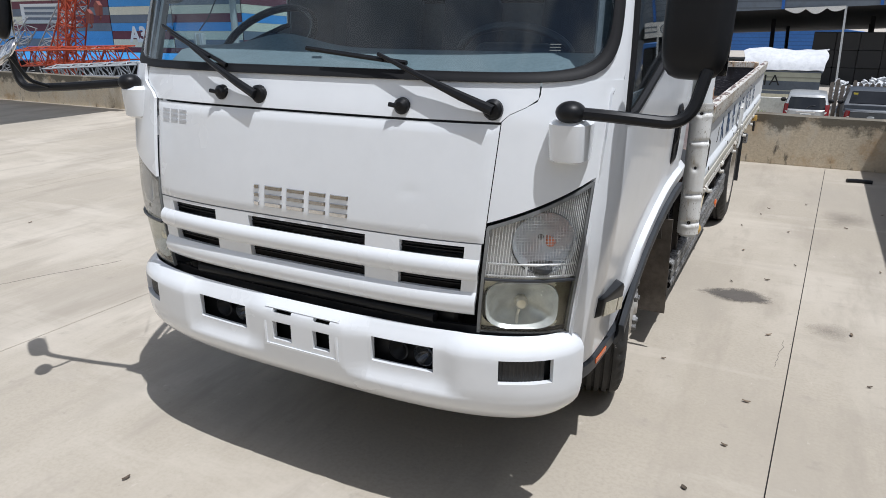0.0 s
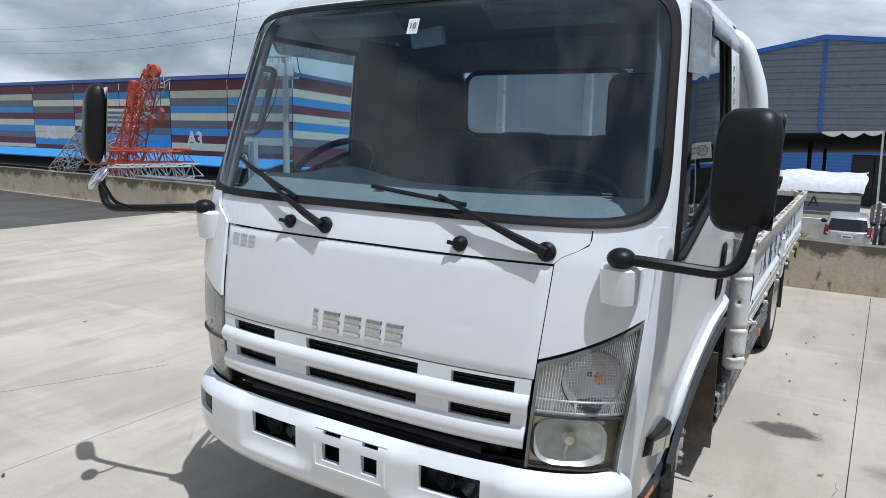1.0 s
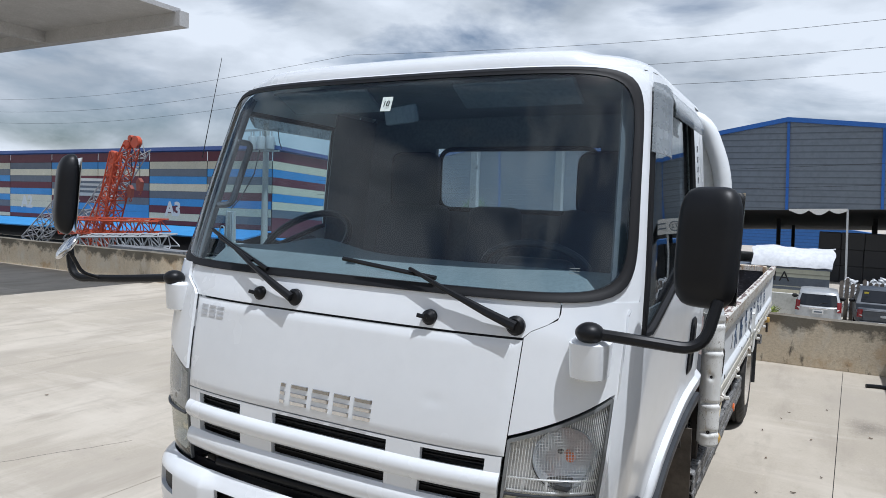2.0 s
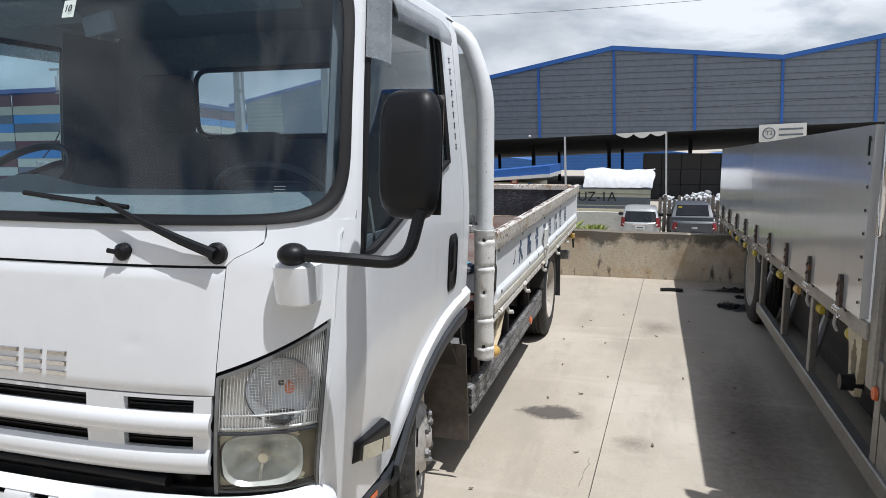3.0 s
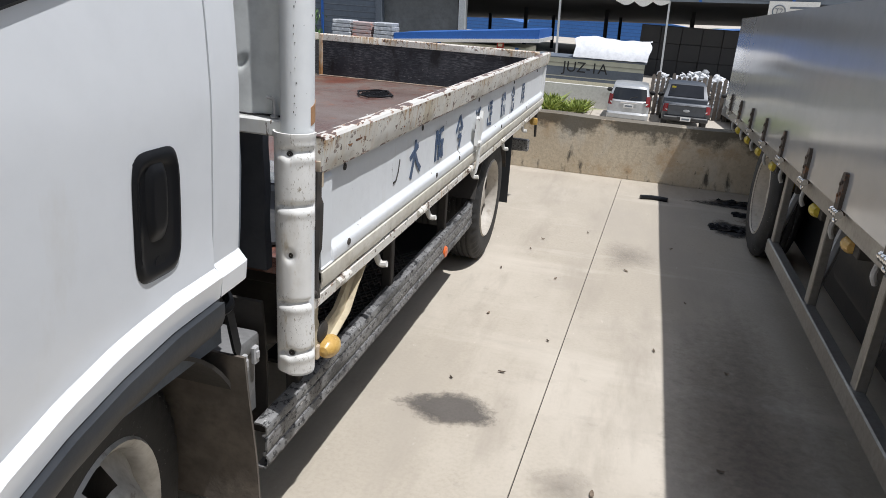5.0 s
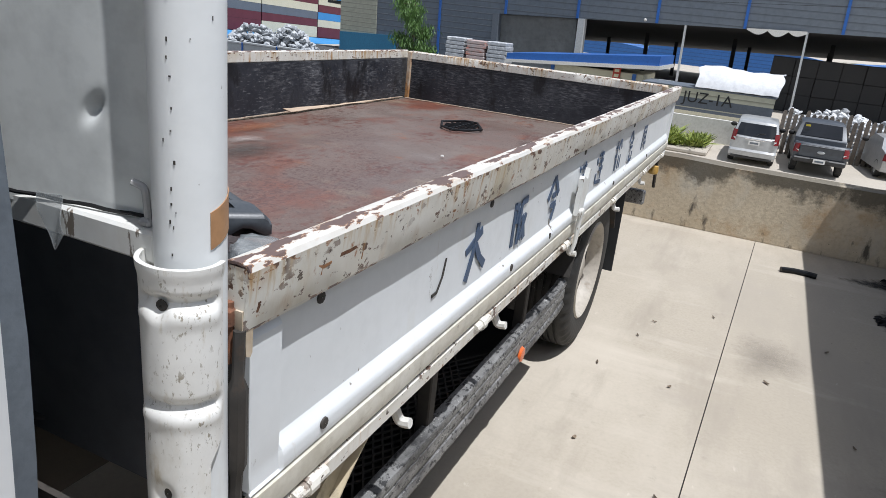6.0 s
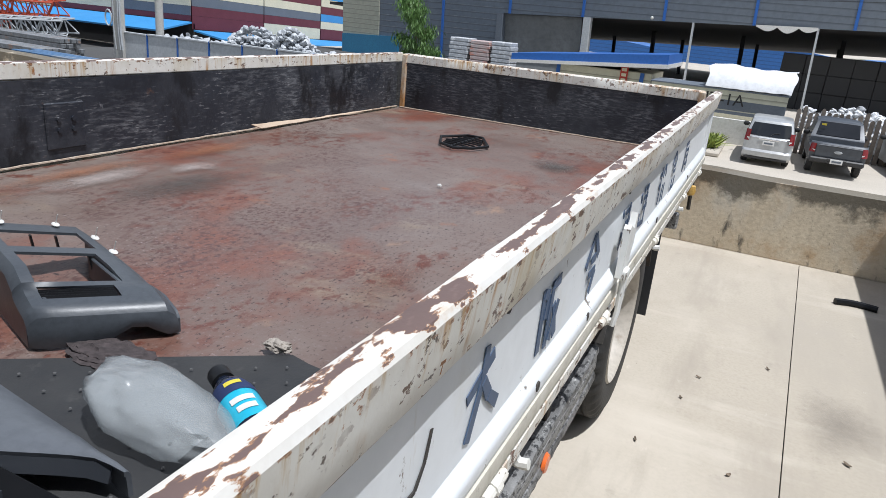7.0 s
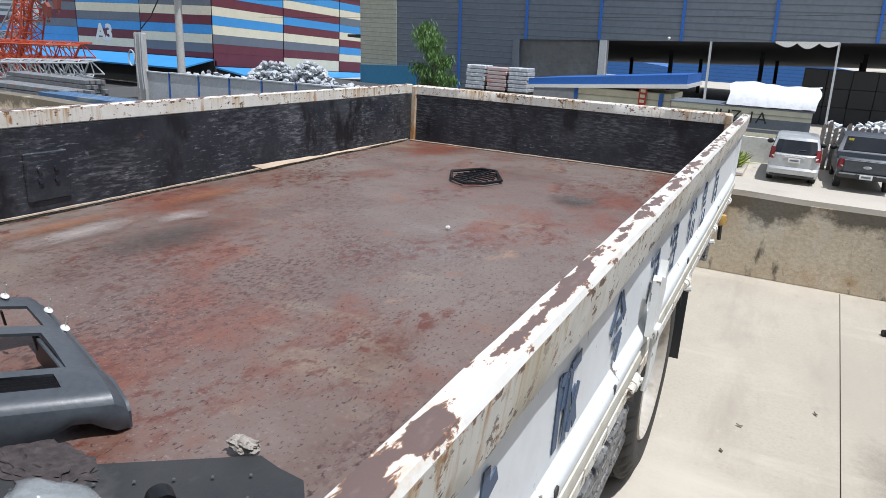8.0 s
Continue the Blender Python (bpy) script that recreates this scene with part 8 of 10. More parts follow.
# chassis and running gear
bm = bmesh.new()
for x in (3.4, 4.3):
    box(bm, x - 0.05, x + 0.05, -0.8, NY1 - 0.3, 0.52, 0.80, 0.01)
for y in (0.5, 2.2, 3.6, 4.4, 6.1, 7.1):
    box(bm, 3.4, 4.3, y - 0.05, y + 0.05, 0.55, 0.75, 0.006)
part("chassis_frame", bm, CHASSIS, nb)
for k in range(9):
    y = NY0 + 0.3 + 0.62 * k
    bm = bmesh.new()
    box(bm, NX + 0.06, 5.0, y - 0.035, y + 0.035, 0.735, 0.80, 0.004)
    part("crossbearer", bm, CHASSIS, nb)
bm = bmesh.new()
box(bm, 2.95, 3.35, 2.5, 4.2, 0.30, 0.72, 0.05, seg=2)
part("fuel_tank", bm, CHASSIS, nb)
bm = bmesh.new()
box(bm, 4.35, 4.9, 2.2, 4.2, 0.30, 0.72, 0.05, seg=2)
part("air_tank", bm, CHASSIS, nb)


def nb_wheel(x, y, front):
    hub = bmesh.new()
    cyl(hub, (x + 0.08, y, 0.435), (x + 0.35, y, 0.435), 0.1, seg=18)
    h = part("wheel", hub, CHASSIS, nb, "road wheel with pale dished rim")
    r = 0.435
    bm = bmesh.new()
    tyre(bm, -x - 0.21, -x, y, r, r, 64)
    bmesh.ops.scale(bm, vec=(-1, 1, 1), verts=bm.verts)
    part("tyre", bm, RUBBER, h)
    bm = bmesh.new()
    q = r * 0.63
    lathe(bm, [(q + 0.012, -x - 0.002), (q, -x + 0.004), (q - 0.012, -x - 0.01), (q - 0.02, -x - 0.07), (q - 0.05, -x - 0.13), (0.13, -x - 0.12), (0.09, -x - 0.06), (0.001, -x - 0.05)], (0, y, r), "x", 36)
    bmesh.ops.scale(bm, vec=(-1, 1, 1), verts=bm.verts)
    part("rim", bm, RIM_PALE, h)


nb_wheel(2.74, 5.42, False)
nb_wheel(2.78, 0.30, True)
# black block added to keep daylight from passing under the bed
bm = bmesh.new()
box(bm, 3.0, 4.9, 1.25, 7.0, 0.14, 0.74, 0.03)
part("underbody", bm, BLACK, nb)
# side guard: rail on raked stays, with a front plate
bm = bmesh.new()
box(bm, NX - 0.005, NX + 0.05, 1.12, 4.55, 0.285, 0.372, 0.006)
tube(bm, [(NX + 0.022, 1.13, 0.33), (NX + 0.05, 1.02, 0.32), (NX + 0.14, 0.95, 0.31)], 0.045, 8)
guard_rail = part("side_guard", bm, ALU_RAW, nb, "aluminium side guard rail")
for y in (1.55, 2.75, 3.55, 4.5):
    bm = bmesh.new()
    box(bm, NX + 0.01, NX + 0.05, y - 0.03, y + 0.03, 0.36, 0.80, 0.004)
    part("stay", bm, ALU_RAW, guard_rail)
for y in (2.75, 3.55, 4.5):
    bm = bmesh.new()
    tube(bm, [(NX + 0.03, y, 0.42), (NX + 0.20, y + 0.3, 0.78)], 0.022, 6)
    part("brace", bm, GALV, guard_rail)
bm = bmesh.new()
prism(bm, [(1.02, 0.37), (1.50, 0.37), (1.50, 0.60), (1.40, 0.58), (1.02, 0.42)], "x", NX + 0.012, NX + 0.022)
part("guard_plate", bm, ALU_RAW, guard_rail)
bm = bmesh.new()
lathe(bm, [(0.03, 0.0), (0.026, -0.012), (0.001, -0.016)], (NX + 0.008, 1.56, 0.66), "x", 14)
part("reflector", bm, ORANGE, guard_rail)
# cream bracket with an oval opening below the near hinge
bm = bmesh.new()
br_us = span(0, 1, 13)
br_vs = span(0, 1, 13)


def bracket(u, v):
    w = 0.26 - 0.11 * v
    return Vector((NX + 0.0 + 0.01 * math.sin(v * 3), 1.78 + w * u + 0.05 * v * (1 - u), 0.915 - 0.37 * v))


patch(bm, bracket, br_us, br_vs, 0.03, lambda i, j: ((br_us[i] + 0.04 - 0.5) / 0.26) ** 2 + ((br_vs[j] + 0.04 - 0.62) / 0.26) ** 2 < 1)
part("corner_bracket", bm, CREAM, nb, "dirty cream corner bracket with oval hole")
bm = bmesh.new()
cyl(bm, (NX - 0.05, 1.86, 0.60), (NX + 0.04, 1.86, 0.60), 0.036, 0.04, 14)
part("rubber_stop", bm, BLACK, nb)
# cab: back, mudguard, chrome grab rails and bumper corner
bm = bmesh.new()
patch(bm, lambda u, v: (2.83 + 0.06 * (1 - math.cos(u * 1.2)), -1.55 + 2.85 * u, 1.02 + 1.2 * v), span(0, 1, 14), span(0, 1, 14), 0.05)
part("cab_side", bm, WHITE, nb)
bm = bmesh.new()
box(bm, 2.90, 5.0, -1.5, 1.28, 1.04, 2.28, 0.16, seg=5)
for v in bm.verts:
    if v.co.y < -0.9 and v.co.z > 1.6:
        v.co.y += 0.22 * (v.co.z - 1.6)
part("cab_body", bm, WHITE, nb)
CAB_GLASS = material("dark_cab_glass", (0.015, 0.018, 0.022), (0.02, 0.024, 0.03), 0.5, 20, 0.06, bump=0, rough_vary=0.03)
bm = bmesh.new()
patch(bm, lambda x, z: (x, -1.512 + 0.22 * (z - 1.6), z), span(3.1, 4.8, 6), span(1.60, 2.12, 5), 0.012)
part("windscreen", bm, CAB_GLASS, nb)
bm = bmesh.new()
patch(bm, lambda y, z: (2.836 + 0.06 * (1 - math.cos((y + 1.55) / 2.85 * 1.2)) - 0.034, y, z), span(-1.15, -0.15, 6), span(1.62, 2.06, 4), 0.012)
part("side_window", bm, CAB_GLASS, nb)
bm = bmesh.new()
box(bm, 2.95, 4.95, -1.62, -1.42, 0.45, 0.82, 0.06, seg=3)
part("front_bumper", bm, WHITE, nb)
bm = bmesh.new()
box(bm, 3.3, 4.6, -1.53, -1.48, 0.92, 1.30, 0.02)
part("grille", bm, BLACK, nb)
bm = bmesh.new()
patch(bm, lambda t, x: (x, 0.30 + 0.62 * math.cos(t), 0.42 + 0.56 * math.sin(t)), span(0.0, 3.0, 22), span(2.70, 3.1, 4), 0.02)
part("mudguard", bm, BLACK, nb)
bm = bmesh.new()
box(bm, 3.0, 4.9, -1.3, 1.2, 0.5, 1.05, 0.05)
part("engine_bay", bm, BLACK, nb)
bm = bmesh.new()


def pod(u, v):
    return Vector((2.74 + 0.05 * (1 - math.sin(math.pi * min(1, u * 1.4) / 2 + 0.0)) + 0.02 * v, 0.96 + 0.36 * u - 0.05 * v, 0.93 + 0.10 * u + 0.19 * v))


patch(bm, pod, span(0, 1, 12), span(0, 1, 6), -0.08)
part("step_panel", bm, WHITE, nb)
bm = bmesh.new()
tube(bm, bend([(2.74, 1.42, 1.75), (2.72, 1.42, 1.10), (2.72, 1.36, 1.00), (2.74, 1.20, 1.00)], 0.08), 0.018, 10)
tube(bm, bend([(2.73, 1.42, 1.30), (2.73, 1.10, 1.28)], 0.05), 0.016, 10)
tube(bm, bend([(2.73, 1.42, 1.55), (2.73, 1.10, 1.54)], 0.05), 0.016, 10)
part("grab_rail", bm, CHROME, nb, "chrome grab rail")
bm = bmesh.new()
box(bm, 2.70, 2.72, NY0 - 0.30, NY0 - 0.26, 1.55, 1.75, 0.004)
part("amber_strip", bm, material("amber_strip", (0.45, 0.16, 0.02), (0.36, 0.12, 0.02)), nb)
# mirror on the near corner, which throws its shade on the yard
bm = bmesh.new()
tube(bm, bend([(2.87, -0.8, 2.1), (2.55, -0.95, 2.08), (2.55, -0.95, 1.85)], 0.08), 0.02, 8)
box(bm, 2.46, 2.66, -1.0, -0.94, 1.55, 1.95, 0.03)
part("mirror", bm, BLACK, nb)

# the body stands nose-up on its springs
LEAN = Matrix.Identity(4)
LEAN[2][1], LEAN[2][3] = -0.023, 0.046
for ob in nb.children_recursive:
    if ob.name.split(".")[0] in ("side_panel", "tail_panel", "far_panel", "bed_floor", "edge_rail", "corner_post", "post_cover", "post_latch", "rivet", "hinge", "hinge_barrel", "rope_hook", "marker_lamp", "crossbearer", "corner_bracket", "rubber_stop"):
        if ob.parent in (nb, panel) or ob.name.startswith("hinge_barrel"):
            ob.data.transform(LEAN)

# ---- buildings and things beyond the wall ----
def clad_material(name, base, pitch, dark=0.75):
    m = material(name, base, tuple(c * 0.9 for c in base), 6.0, 3.0, 0.55, bump=0.0)
    n, l = m.node_tree.nodes, m.node_tree.links
    b = n["Principled BSDF"]
    co, wv, bp = n.new("ShaderNodeTexCoord"), n.new("ShaderNodeTexWave"), n.new("ShaderNodeBump")
    wv.bands_direction, wv.wave_profile = "Z", "SAW"
    wv.inputs["Scale"].default_value = 0.314 / pitch
    l.new(co.outputs["Object"], wv.inputs["Vector"])
    bp.inputs["Strength"].default_value, bp.inputs["Distance"].default_value = 1.0, 0.05
    l.new(wv.outputs["Fac"], bp.inputs["Height"])
    l.new(bp.outputs["Normal"], b.inputs["Normal"])
    rm, mx = n.new("ShaderNodeMapRange"), n.new("ShaderNodeMix")
    rm.inputs["From Min"].default_value, rm.inputs["From Max"].default_value = 0.72, 1.0
    l.new(wv.outputs["Fac"], rm.inputs["Value"])
    mx.data_type = "RGBA"
    l.new(rm.outputs["Result"], mx.inputs["Factor"])
    l.new(b.inputs["Base Color"].links[0].from_socket, mx.inputs["A"])
    mx.inputs["B"].default_value = (*(c * dark * 0.6 for c in base), 1)
    l.new(mx.outputs["Result"], b.inputs["Base Color"])
    return m


GREYCLAD = clad_material("grey_ribbed_cladding", (0.165, 0.198, 0.240), 0.42)
BLUE = material("blue_trim_paint", (0.02, 0.12, 0.42), (0.018, 0.10, 0.36), 3, 10, 0.5)
BLUE_PALE = material("bright_blue_sheet", (0.05, 0.28, 0.60), (0.042, 0.24, 0.53), 3, 10, 0.5, layers=[((0.10, 0.25, 0.45), 0.8, 0.6, 0.9)])
BLUE_FAR = clad_material("blue_far_sheet", (0.03, 0.15, 0.46), 0.5)
CREAMCLAD = clad_material("cream_cladding", (0.50, 0.50, 0.40), 0.35)
MAROON = material("maroon_sheet", (0.13, 0.02, 0.035), (0.11, 0.018, 0.03), 2, 10, 0.55)
SLATE = material("slate_sheet", (0.13, 0.15, 0.18), (0.11, 0.13, 0.155), 2, 10, 0.55)
SAND = material("sand_sheet", (0.68, 0.63, 0.47), (0.60, 0.56, 0.42), 2, 10, 0.55)
# near-black colour shared by bay ceiling, inner columns, crates, ropes and bearers
DARK = material("near_black_flat", (0.02, 0.02, 0.022), (0.03, 0.03, 0.03), 2, 8, 0.8)
PALE_STEEL = material("pale_painted_steel", (0.50, 0.52, 0.53), (0.42, 0.44, 0.45), 1, 10, 0.5)

WH = Matrix.Translation((0, 50, 0)) @ pose(0, 0, 0, 0, 0, -2.9) @ pose(0, 0, 0, 0, -2.2, 0)
wh = thing("grey_warehouse", (0, 50, LOW), "large grey ribbed-clad warehouse with blue trim and open bays", "warehouse")
PEAKS = [(-33.2, 6.35), (-22.3, 8.05), (-11.4, 6.75), (-0.5, 8.38), (10.4, 6.82), (21.3, 8.4), (32.2, 6.85), (43.1, 8.4)]


def roof_z(s):
    for (a, b), (c, d) in zip(PEAKS, PEAKS[1:]):
        if a <= s <= c:
            return b + (d - b) * (s - a) / (c - a)
    return 6.4


WB = 2.42
bm = bmesh.new()
us = sorted(set([p[0] for p in PEAKS[1:]] + span(-17.6, 43, 18)))
patch(bm, lambda s, v: WH @ Vector((s, 0, WB + (roof_z(s) - WB) * v)), [u for u in us if u >= -17.6], span(0, 1, 5), 0.3)
patch(bm, lambda s, v: WH @ Vector((s, 0, -2.6 + (roof_z(s) + 2.6) * v)), [-28.0, -25.0, -22.3, -20.0, -17.6], span(0, 1, 5), 0.3)
part("wall", bm, GREYCLAD, wh, smooth=False)
bm = bmesh.new()
patch(bm, lambda s, v: WH @ Vector((s, -0.12, 0.28 + (roof_z(s) - 0.28) * v)), (-31.5, -29.8, -28.0), (0, 1), 0.3)
part("cream_wall", bm, CREAMCLAD, wh, smooth=False)
bm = bmesh.new()
patch(bm, lambda s, v: WH @ Vector((s, -0.2, LOW - 0.6 + 3.28 * v)), (-31.5, -26.1), (0, 1), 0.3)
part("blue_plinth", bm, material("teal_blue_plinth", (0.025, 0.17, 0.30), (0.02, 0.14, 0.26), 3, 10, 0.5), wh, smooth=False)
for (a, b), (c, d) in zip(PEAKS, PEAKS[1:]):
    bm = bmesh.new()
    patch(bm, lambda u, v: WH @ Vector((a + (c - a) * u, -0.25, b + (d - b) * u - 0.05 + 0.30 * v)), (0, 1), (0, 1), 0.5)
    part("roof_trim", bm, BLUE, wh, smooth=False)
for k in range(-3, 9):
    s = -5.91 + 5.45 * k
    bm = bmesh.new()
    lo = WB if s > -17.6 else -1.3
    box(bm, s - 0.085, s + 0.085, -0.10, 0.02, lo, roof_z(s), 0.0, WH)
    part("blue_strip", bm, BLUE, wh, smooth=False)
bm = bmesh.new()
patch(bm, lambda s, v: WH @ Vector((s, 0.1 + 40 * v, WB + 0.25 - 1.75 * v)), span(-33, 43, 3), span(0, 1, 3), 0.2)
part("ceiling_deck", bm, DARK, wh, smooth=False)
for k in range(0, 6):
    s = -4.05 + 7.16 * k
    bm = bmesh.new()
    box(bm, s - 0.06, s + 0.06, 0.0, 0.2, LOW - 1.0, WB, 0.0, WH)
    part("column", bm, PALE_STEEL, wh, smooth=False)
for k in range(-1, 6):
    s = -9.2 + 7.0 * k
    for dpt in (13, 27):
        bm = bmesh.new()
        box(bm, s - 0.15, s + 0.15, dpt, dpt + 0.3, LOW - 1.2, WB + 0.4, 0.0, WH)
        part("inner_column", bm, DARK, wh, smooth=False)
for s0, s1, z0, z1 in ((-17.4, -11.5, -1.6, 2.40),):
    bm = bmesh.new()
    patch(bm, lambda s, v: WH @ Vector((s, 0.25 + 0.25 * math.sin(v * 3), z0 + (z1 - z0) * v)), span(s0, s1, 8), span(0, 1, 6), 0.1)
    part("roller_door", bm, material("dusty_shutter", (0.20, 0.21, 0.21), (0.14, 0.145, 0.145), 3, 3, 0.7), wh, smooth=False)
for s in (-17.6, -11.1):
    bm = bmesh.new()
    box(bm, s - 0.16, s + 0.30, -0.15, 0.5, LOW - 1.0, WB, 0.0, WH)
    part("door_post", bm, SLATE if s < -15 else PALE_STEEL, wh, smooth=False)
bm = bmesh.new()
patch(bm, lambda u, v: WH @ Vector((-0.3 + 3.4 * u, -0.2, WB + 0.05 - (0.1 + 0.32 * abs(math.sin(u * 9)) * (0.4 + 0.6 * u * (1 - u) * 4)) * v)), span(0, 1, 24), (0, 1), 0.05)
part("torn_tarp", bm, LAMP_WHITE, wh)
bm = bmesh.new()
box(bm, 9.05, 11.9, -0.4, -0.3, 1.42, 2.58, 0.0, WH)
sign = part("sign_board", bm, LAMP_WHITE, wh, "white sign board with grey marks", smooth=False)
bm = bmesh.new()
tube(bm, [WH @ Vector((9.65 + 0.36 * math.cos(t), -0.42, 2.0 + 0.36 * math.sin(t))) for t in span(0, 2 * math.pi, 25)[:-1]], 0.04, 5, True)
part("sign_ring", bm, SLATE, sign)
letters("sign_text", "T2", 0.42, WH @ Matrix.Translation((9.65, -0.43, 2.0)) @ pose(0, 0, 0, 90), SLATE, sign, 0.01)
for z in (2.22, 1.85):
    bm = bmesh.new()
    box(bm, 10.25, 11.7, -0.43, -0.41, z - 0.06, z + 0.06, 0.0, WH)
    part("sign_bar", bm, SLATE, sign, smooth=False)
# lamp dot under the cladding, and cables across the front
bm = bmesh.new()
bmesh.ops.create_uvsphere(bm, u_segments=10, v_segments=6, radius=0.1, matrix=Matrix.Translation(WH @ Vector((-6.6, -0.4, 2.58))))
part("bulkhead_lamp", bm, LAMP_WHITE, wh)

# the blue hall seen through the open bays, and the hills
far = thing("blue_hall", (0, 112, LOW), "distant blue sheet-clad hall", "hall")
for x0, x1, zt, zp in ((-42, -16, -0.8, 0.6), (-16, 12, -0.2, 1.5), (12, 45, 0.2, 1.6)):
    bm = bmesh.new()
    prism(bm, [(x0, -6), (x1, -6), (x1, zt), ((x0 + x1) / 2, zp), (x0, zt)], "y", 112, 125)
    part("hall_bay", bm, BLUE_FAR, far, smooth=False)
bm = bmesh.new()
patch(bm, lambda u, v: (-420 + 900 * u, 330 + 60 * v, -8 + (11 + 5.5 * math.sin(u * 9) + 4 * noise.noise((u * 14, 0, 0))) * v), span(0, 1, 90), span(0, 1, 8), 2)
hills = part("hills", bm, material("distant_green", (0.07, 0.10, 0.05), (0.05, 0.075, 0.035), 12, 0.4, 0.95, bump=0.5), None)
tagged(hills, "low wooded green hills in the distance", "hills", kind="structure")

# ---- striped building ----
SB_X, SB_Y = -51.4, 55.0
sb = thing("striped_building", (-45, 40, LOW), "building clad in blue, maroon, sand and grey stripes", "building")
SZ0, SZ1 = -1.68, 7.32


# sheets of each bay from the ground up: maroon, grey, blue, sand
FRONT_BAYS = ("MGSBMSGBSM", "MSMBGSBGSM", "SBBGMGMSBM", "BGBMSGMSBM", "MBSSBMGSGM", "SMGBSMBGSM", "MBGSMBSGBM", "SGMBSGBMSM", "BMSGBSMGSM")
SIDE_BAYS = ("MMGSBSMBSM", "SMGSMBMSBM", "MSBMSBGSBM")
SHEET = {"M": MAROON, "G": SLATE, "B": BLUE_PALE, "S": SAND}
LEVELS = (0.0, 0.6, 1.6, 2.6, 3.6, 4.6, 5.6, 6.6, 7.6, 8.6, 10.1)


def stripes(order, o, u, x0, x1, tilt=0.0, drop=0.0):
    """One bay of stacked stripe sheets along u from o; the lowest sheet reaches down by drop."""
    a, b = Vector(o) + Vector(u) * x0, Vector(o) + Vector(u) * x1
    n = Vector((u[1], -u[0], 0)) * 0.06
    for k, letter in enumerate(order):
        z0, z1 = (SZ0 + (SZ1 - SZ0) * LEVELS[i] / LEVELS[-1] for i in (k, k + 1))
        if k == 0:
            z0 -= drop
        bm = bmesh.new()
        vs = [bm.verts.new(p + Vector((0, 0, z + tilt * d))) for p, z, d in ((a, z0, x0), (b, z0, x1), (b, z1 - 0.02, x1), (a, z1 - 0.02, x0))]
        vb = [bm.verts.new(v.co - n) for v in vs]
        bm.faces.new(vs)
        bm.faces.new(vb[::-1])
        for i in range(4):
            bm.faces.new((vs[i], vb[i], vb[(i + 1) % 4], vs[(i + 1) % 4]))
        part("stripe_sheet", bm, SHEET[letter], sb, smooth=False)


for k, order in enumerate(FRONT_BAYS):
    stripes(order, (SB_X, SB_Y, 0), (-1, 0, 0), 10.08 * k + 0.08, 10.08 * k + 10.0, -0.008)
for k, order in enumerate(SIDE_BAYS):
    stripes(order, (SB_X, SB_Y, 0), (0, 1, 0), 10.8 * k + 0.08, 10.8 * k + 10.72, -0.04, 0.75)
bm = bmesh.new()
box(bm, SB_X - 91, SB_X - 0.4, SB_Y + 0.4, SB_Y + 34, LOW - 3, 6.0)
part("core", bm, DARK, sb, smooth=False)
bm = bmesh.new()
patch(bm, lambda x, v: (x, SB_Y - 0.3 + 0.3 * v, 7.27 + 0.008 * (x - SB_X) + 0.45 * v), (SB_X - 91, SB_X + 0.3), (0, 1), 0.3)
patch(bm, lambda y, v: (SB_X + 0.3 - 0.3 * v, y, 7.27 - 0.04 * (y - SB_Y) + 0.45 * v), (SB_Y - 0.3, SB_Y + 32.4), (0, 1), 0.3)
part("roof_edge", bm, material("navy_roof_trim", (0.03, 0.055, 0.16), (0.025, 0.045, 0.13), 3, 10, 0.5), sb, smooth=False)
bm = bmesh.new()
patch(bm, lambda x, v: (x, SB_Y - 0.2 - 4.3 * v, SZ0 - 0.2 - 0.8 * v + 0.008 * (x - SB_X)), span(SB_X - 91, SB_X + 0.2, 6), (0, 1), 0.15)
part("front_canopy", bm, BLUE_PALE, sb, smooth=False)
bm = bmesh.new()
patch(bm, lambda y, v: (SB_X + 0.2 + 3.6 * v, y, SZ0 - 0.95 - 0.5 * v - 0.04 * (y - SB_Y)), span(SB_Y, SB_Y + 32.4, 6), (0, 1), 0.15)
part("side_canopy", bm, BLUE_PALE, sb, smooth=False)
bm = bmesh.new()
box(bm, SB_X - 91, SB_X, SB_Y + 0.2, SB_Y + 0.4, LOW - 3, -1.9)
part("dark_ground_floor", bm, DARK, sb, smooth=False)
for txt, x in (("A3", -67.2), ("A2", -97.6)):
    letters("bay_number", txt, 2.3, Matrix.Translation((x, SB_Y - 0.05, 0.05)) @ pose(0, 0, 0, 90), LAMP_WHITE, sb, 0.02, "white bay number", 0.09)
bm = bmesh.new()
box(bm, -88.0, -78.0, SB_Y - 0.12, SB_Y - 0.04, 1.3, 3.6)
banner = part("banner", bm, LAMP_WHITE, sb, "pale banner with unreadable dark marks", smooth=False)
for k in range(3):
    bm = bmesh.new()
    box(bm, -87.2, -78.8, SB_Y - 0.18, SB_Y - 0.14, 2.95 - 0.62 * k, 3.25 - 0.62 * k)
    part("banner_bar", bm, SLATE, banner, smooth=False)


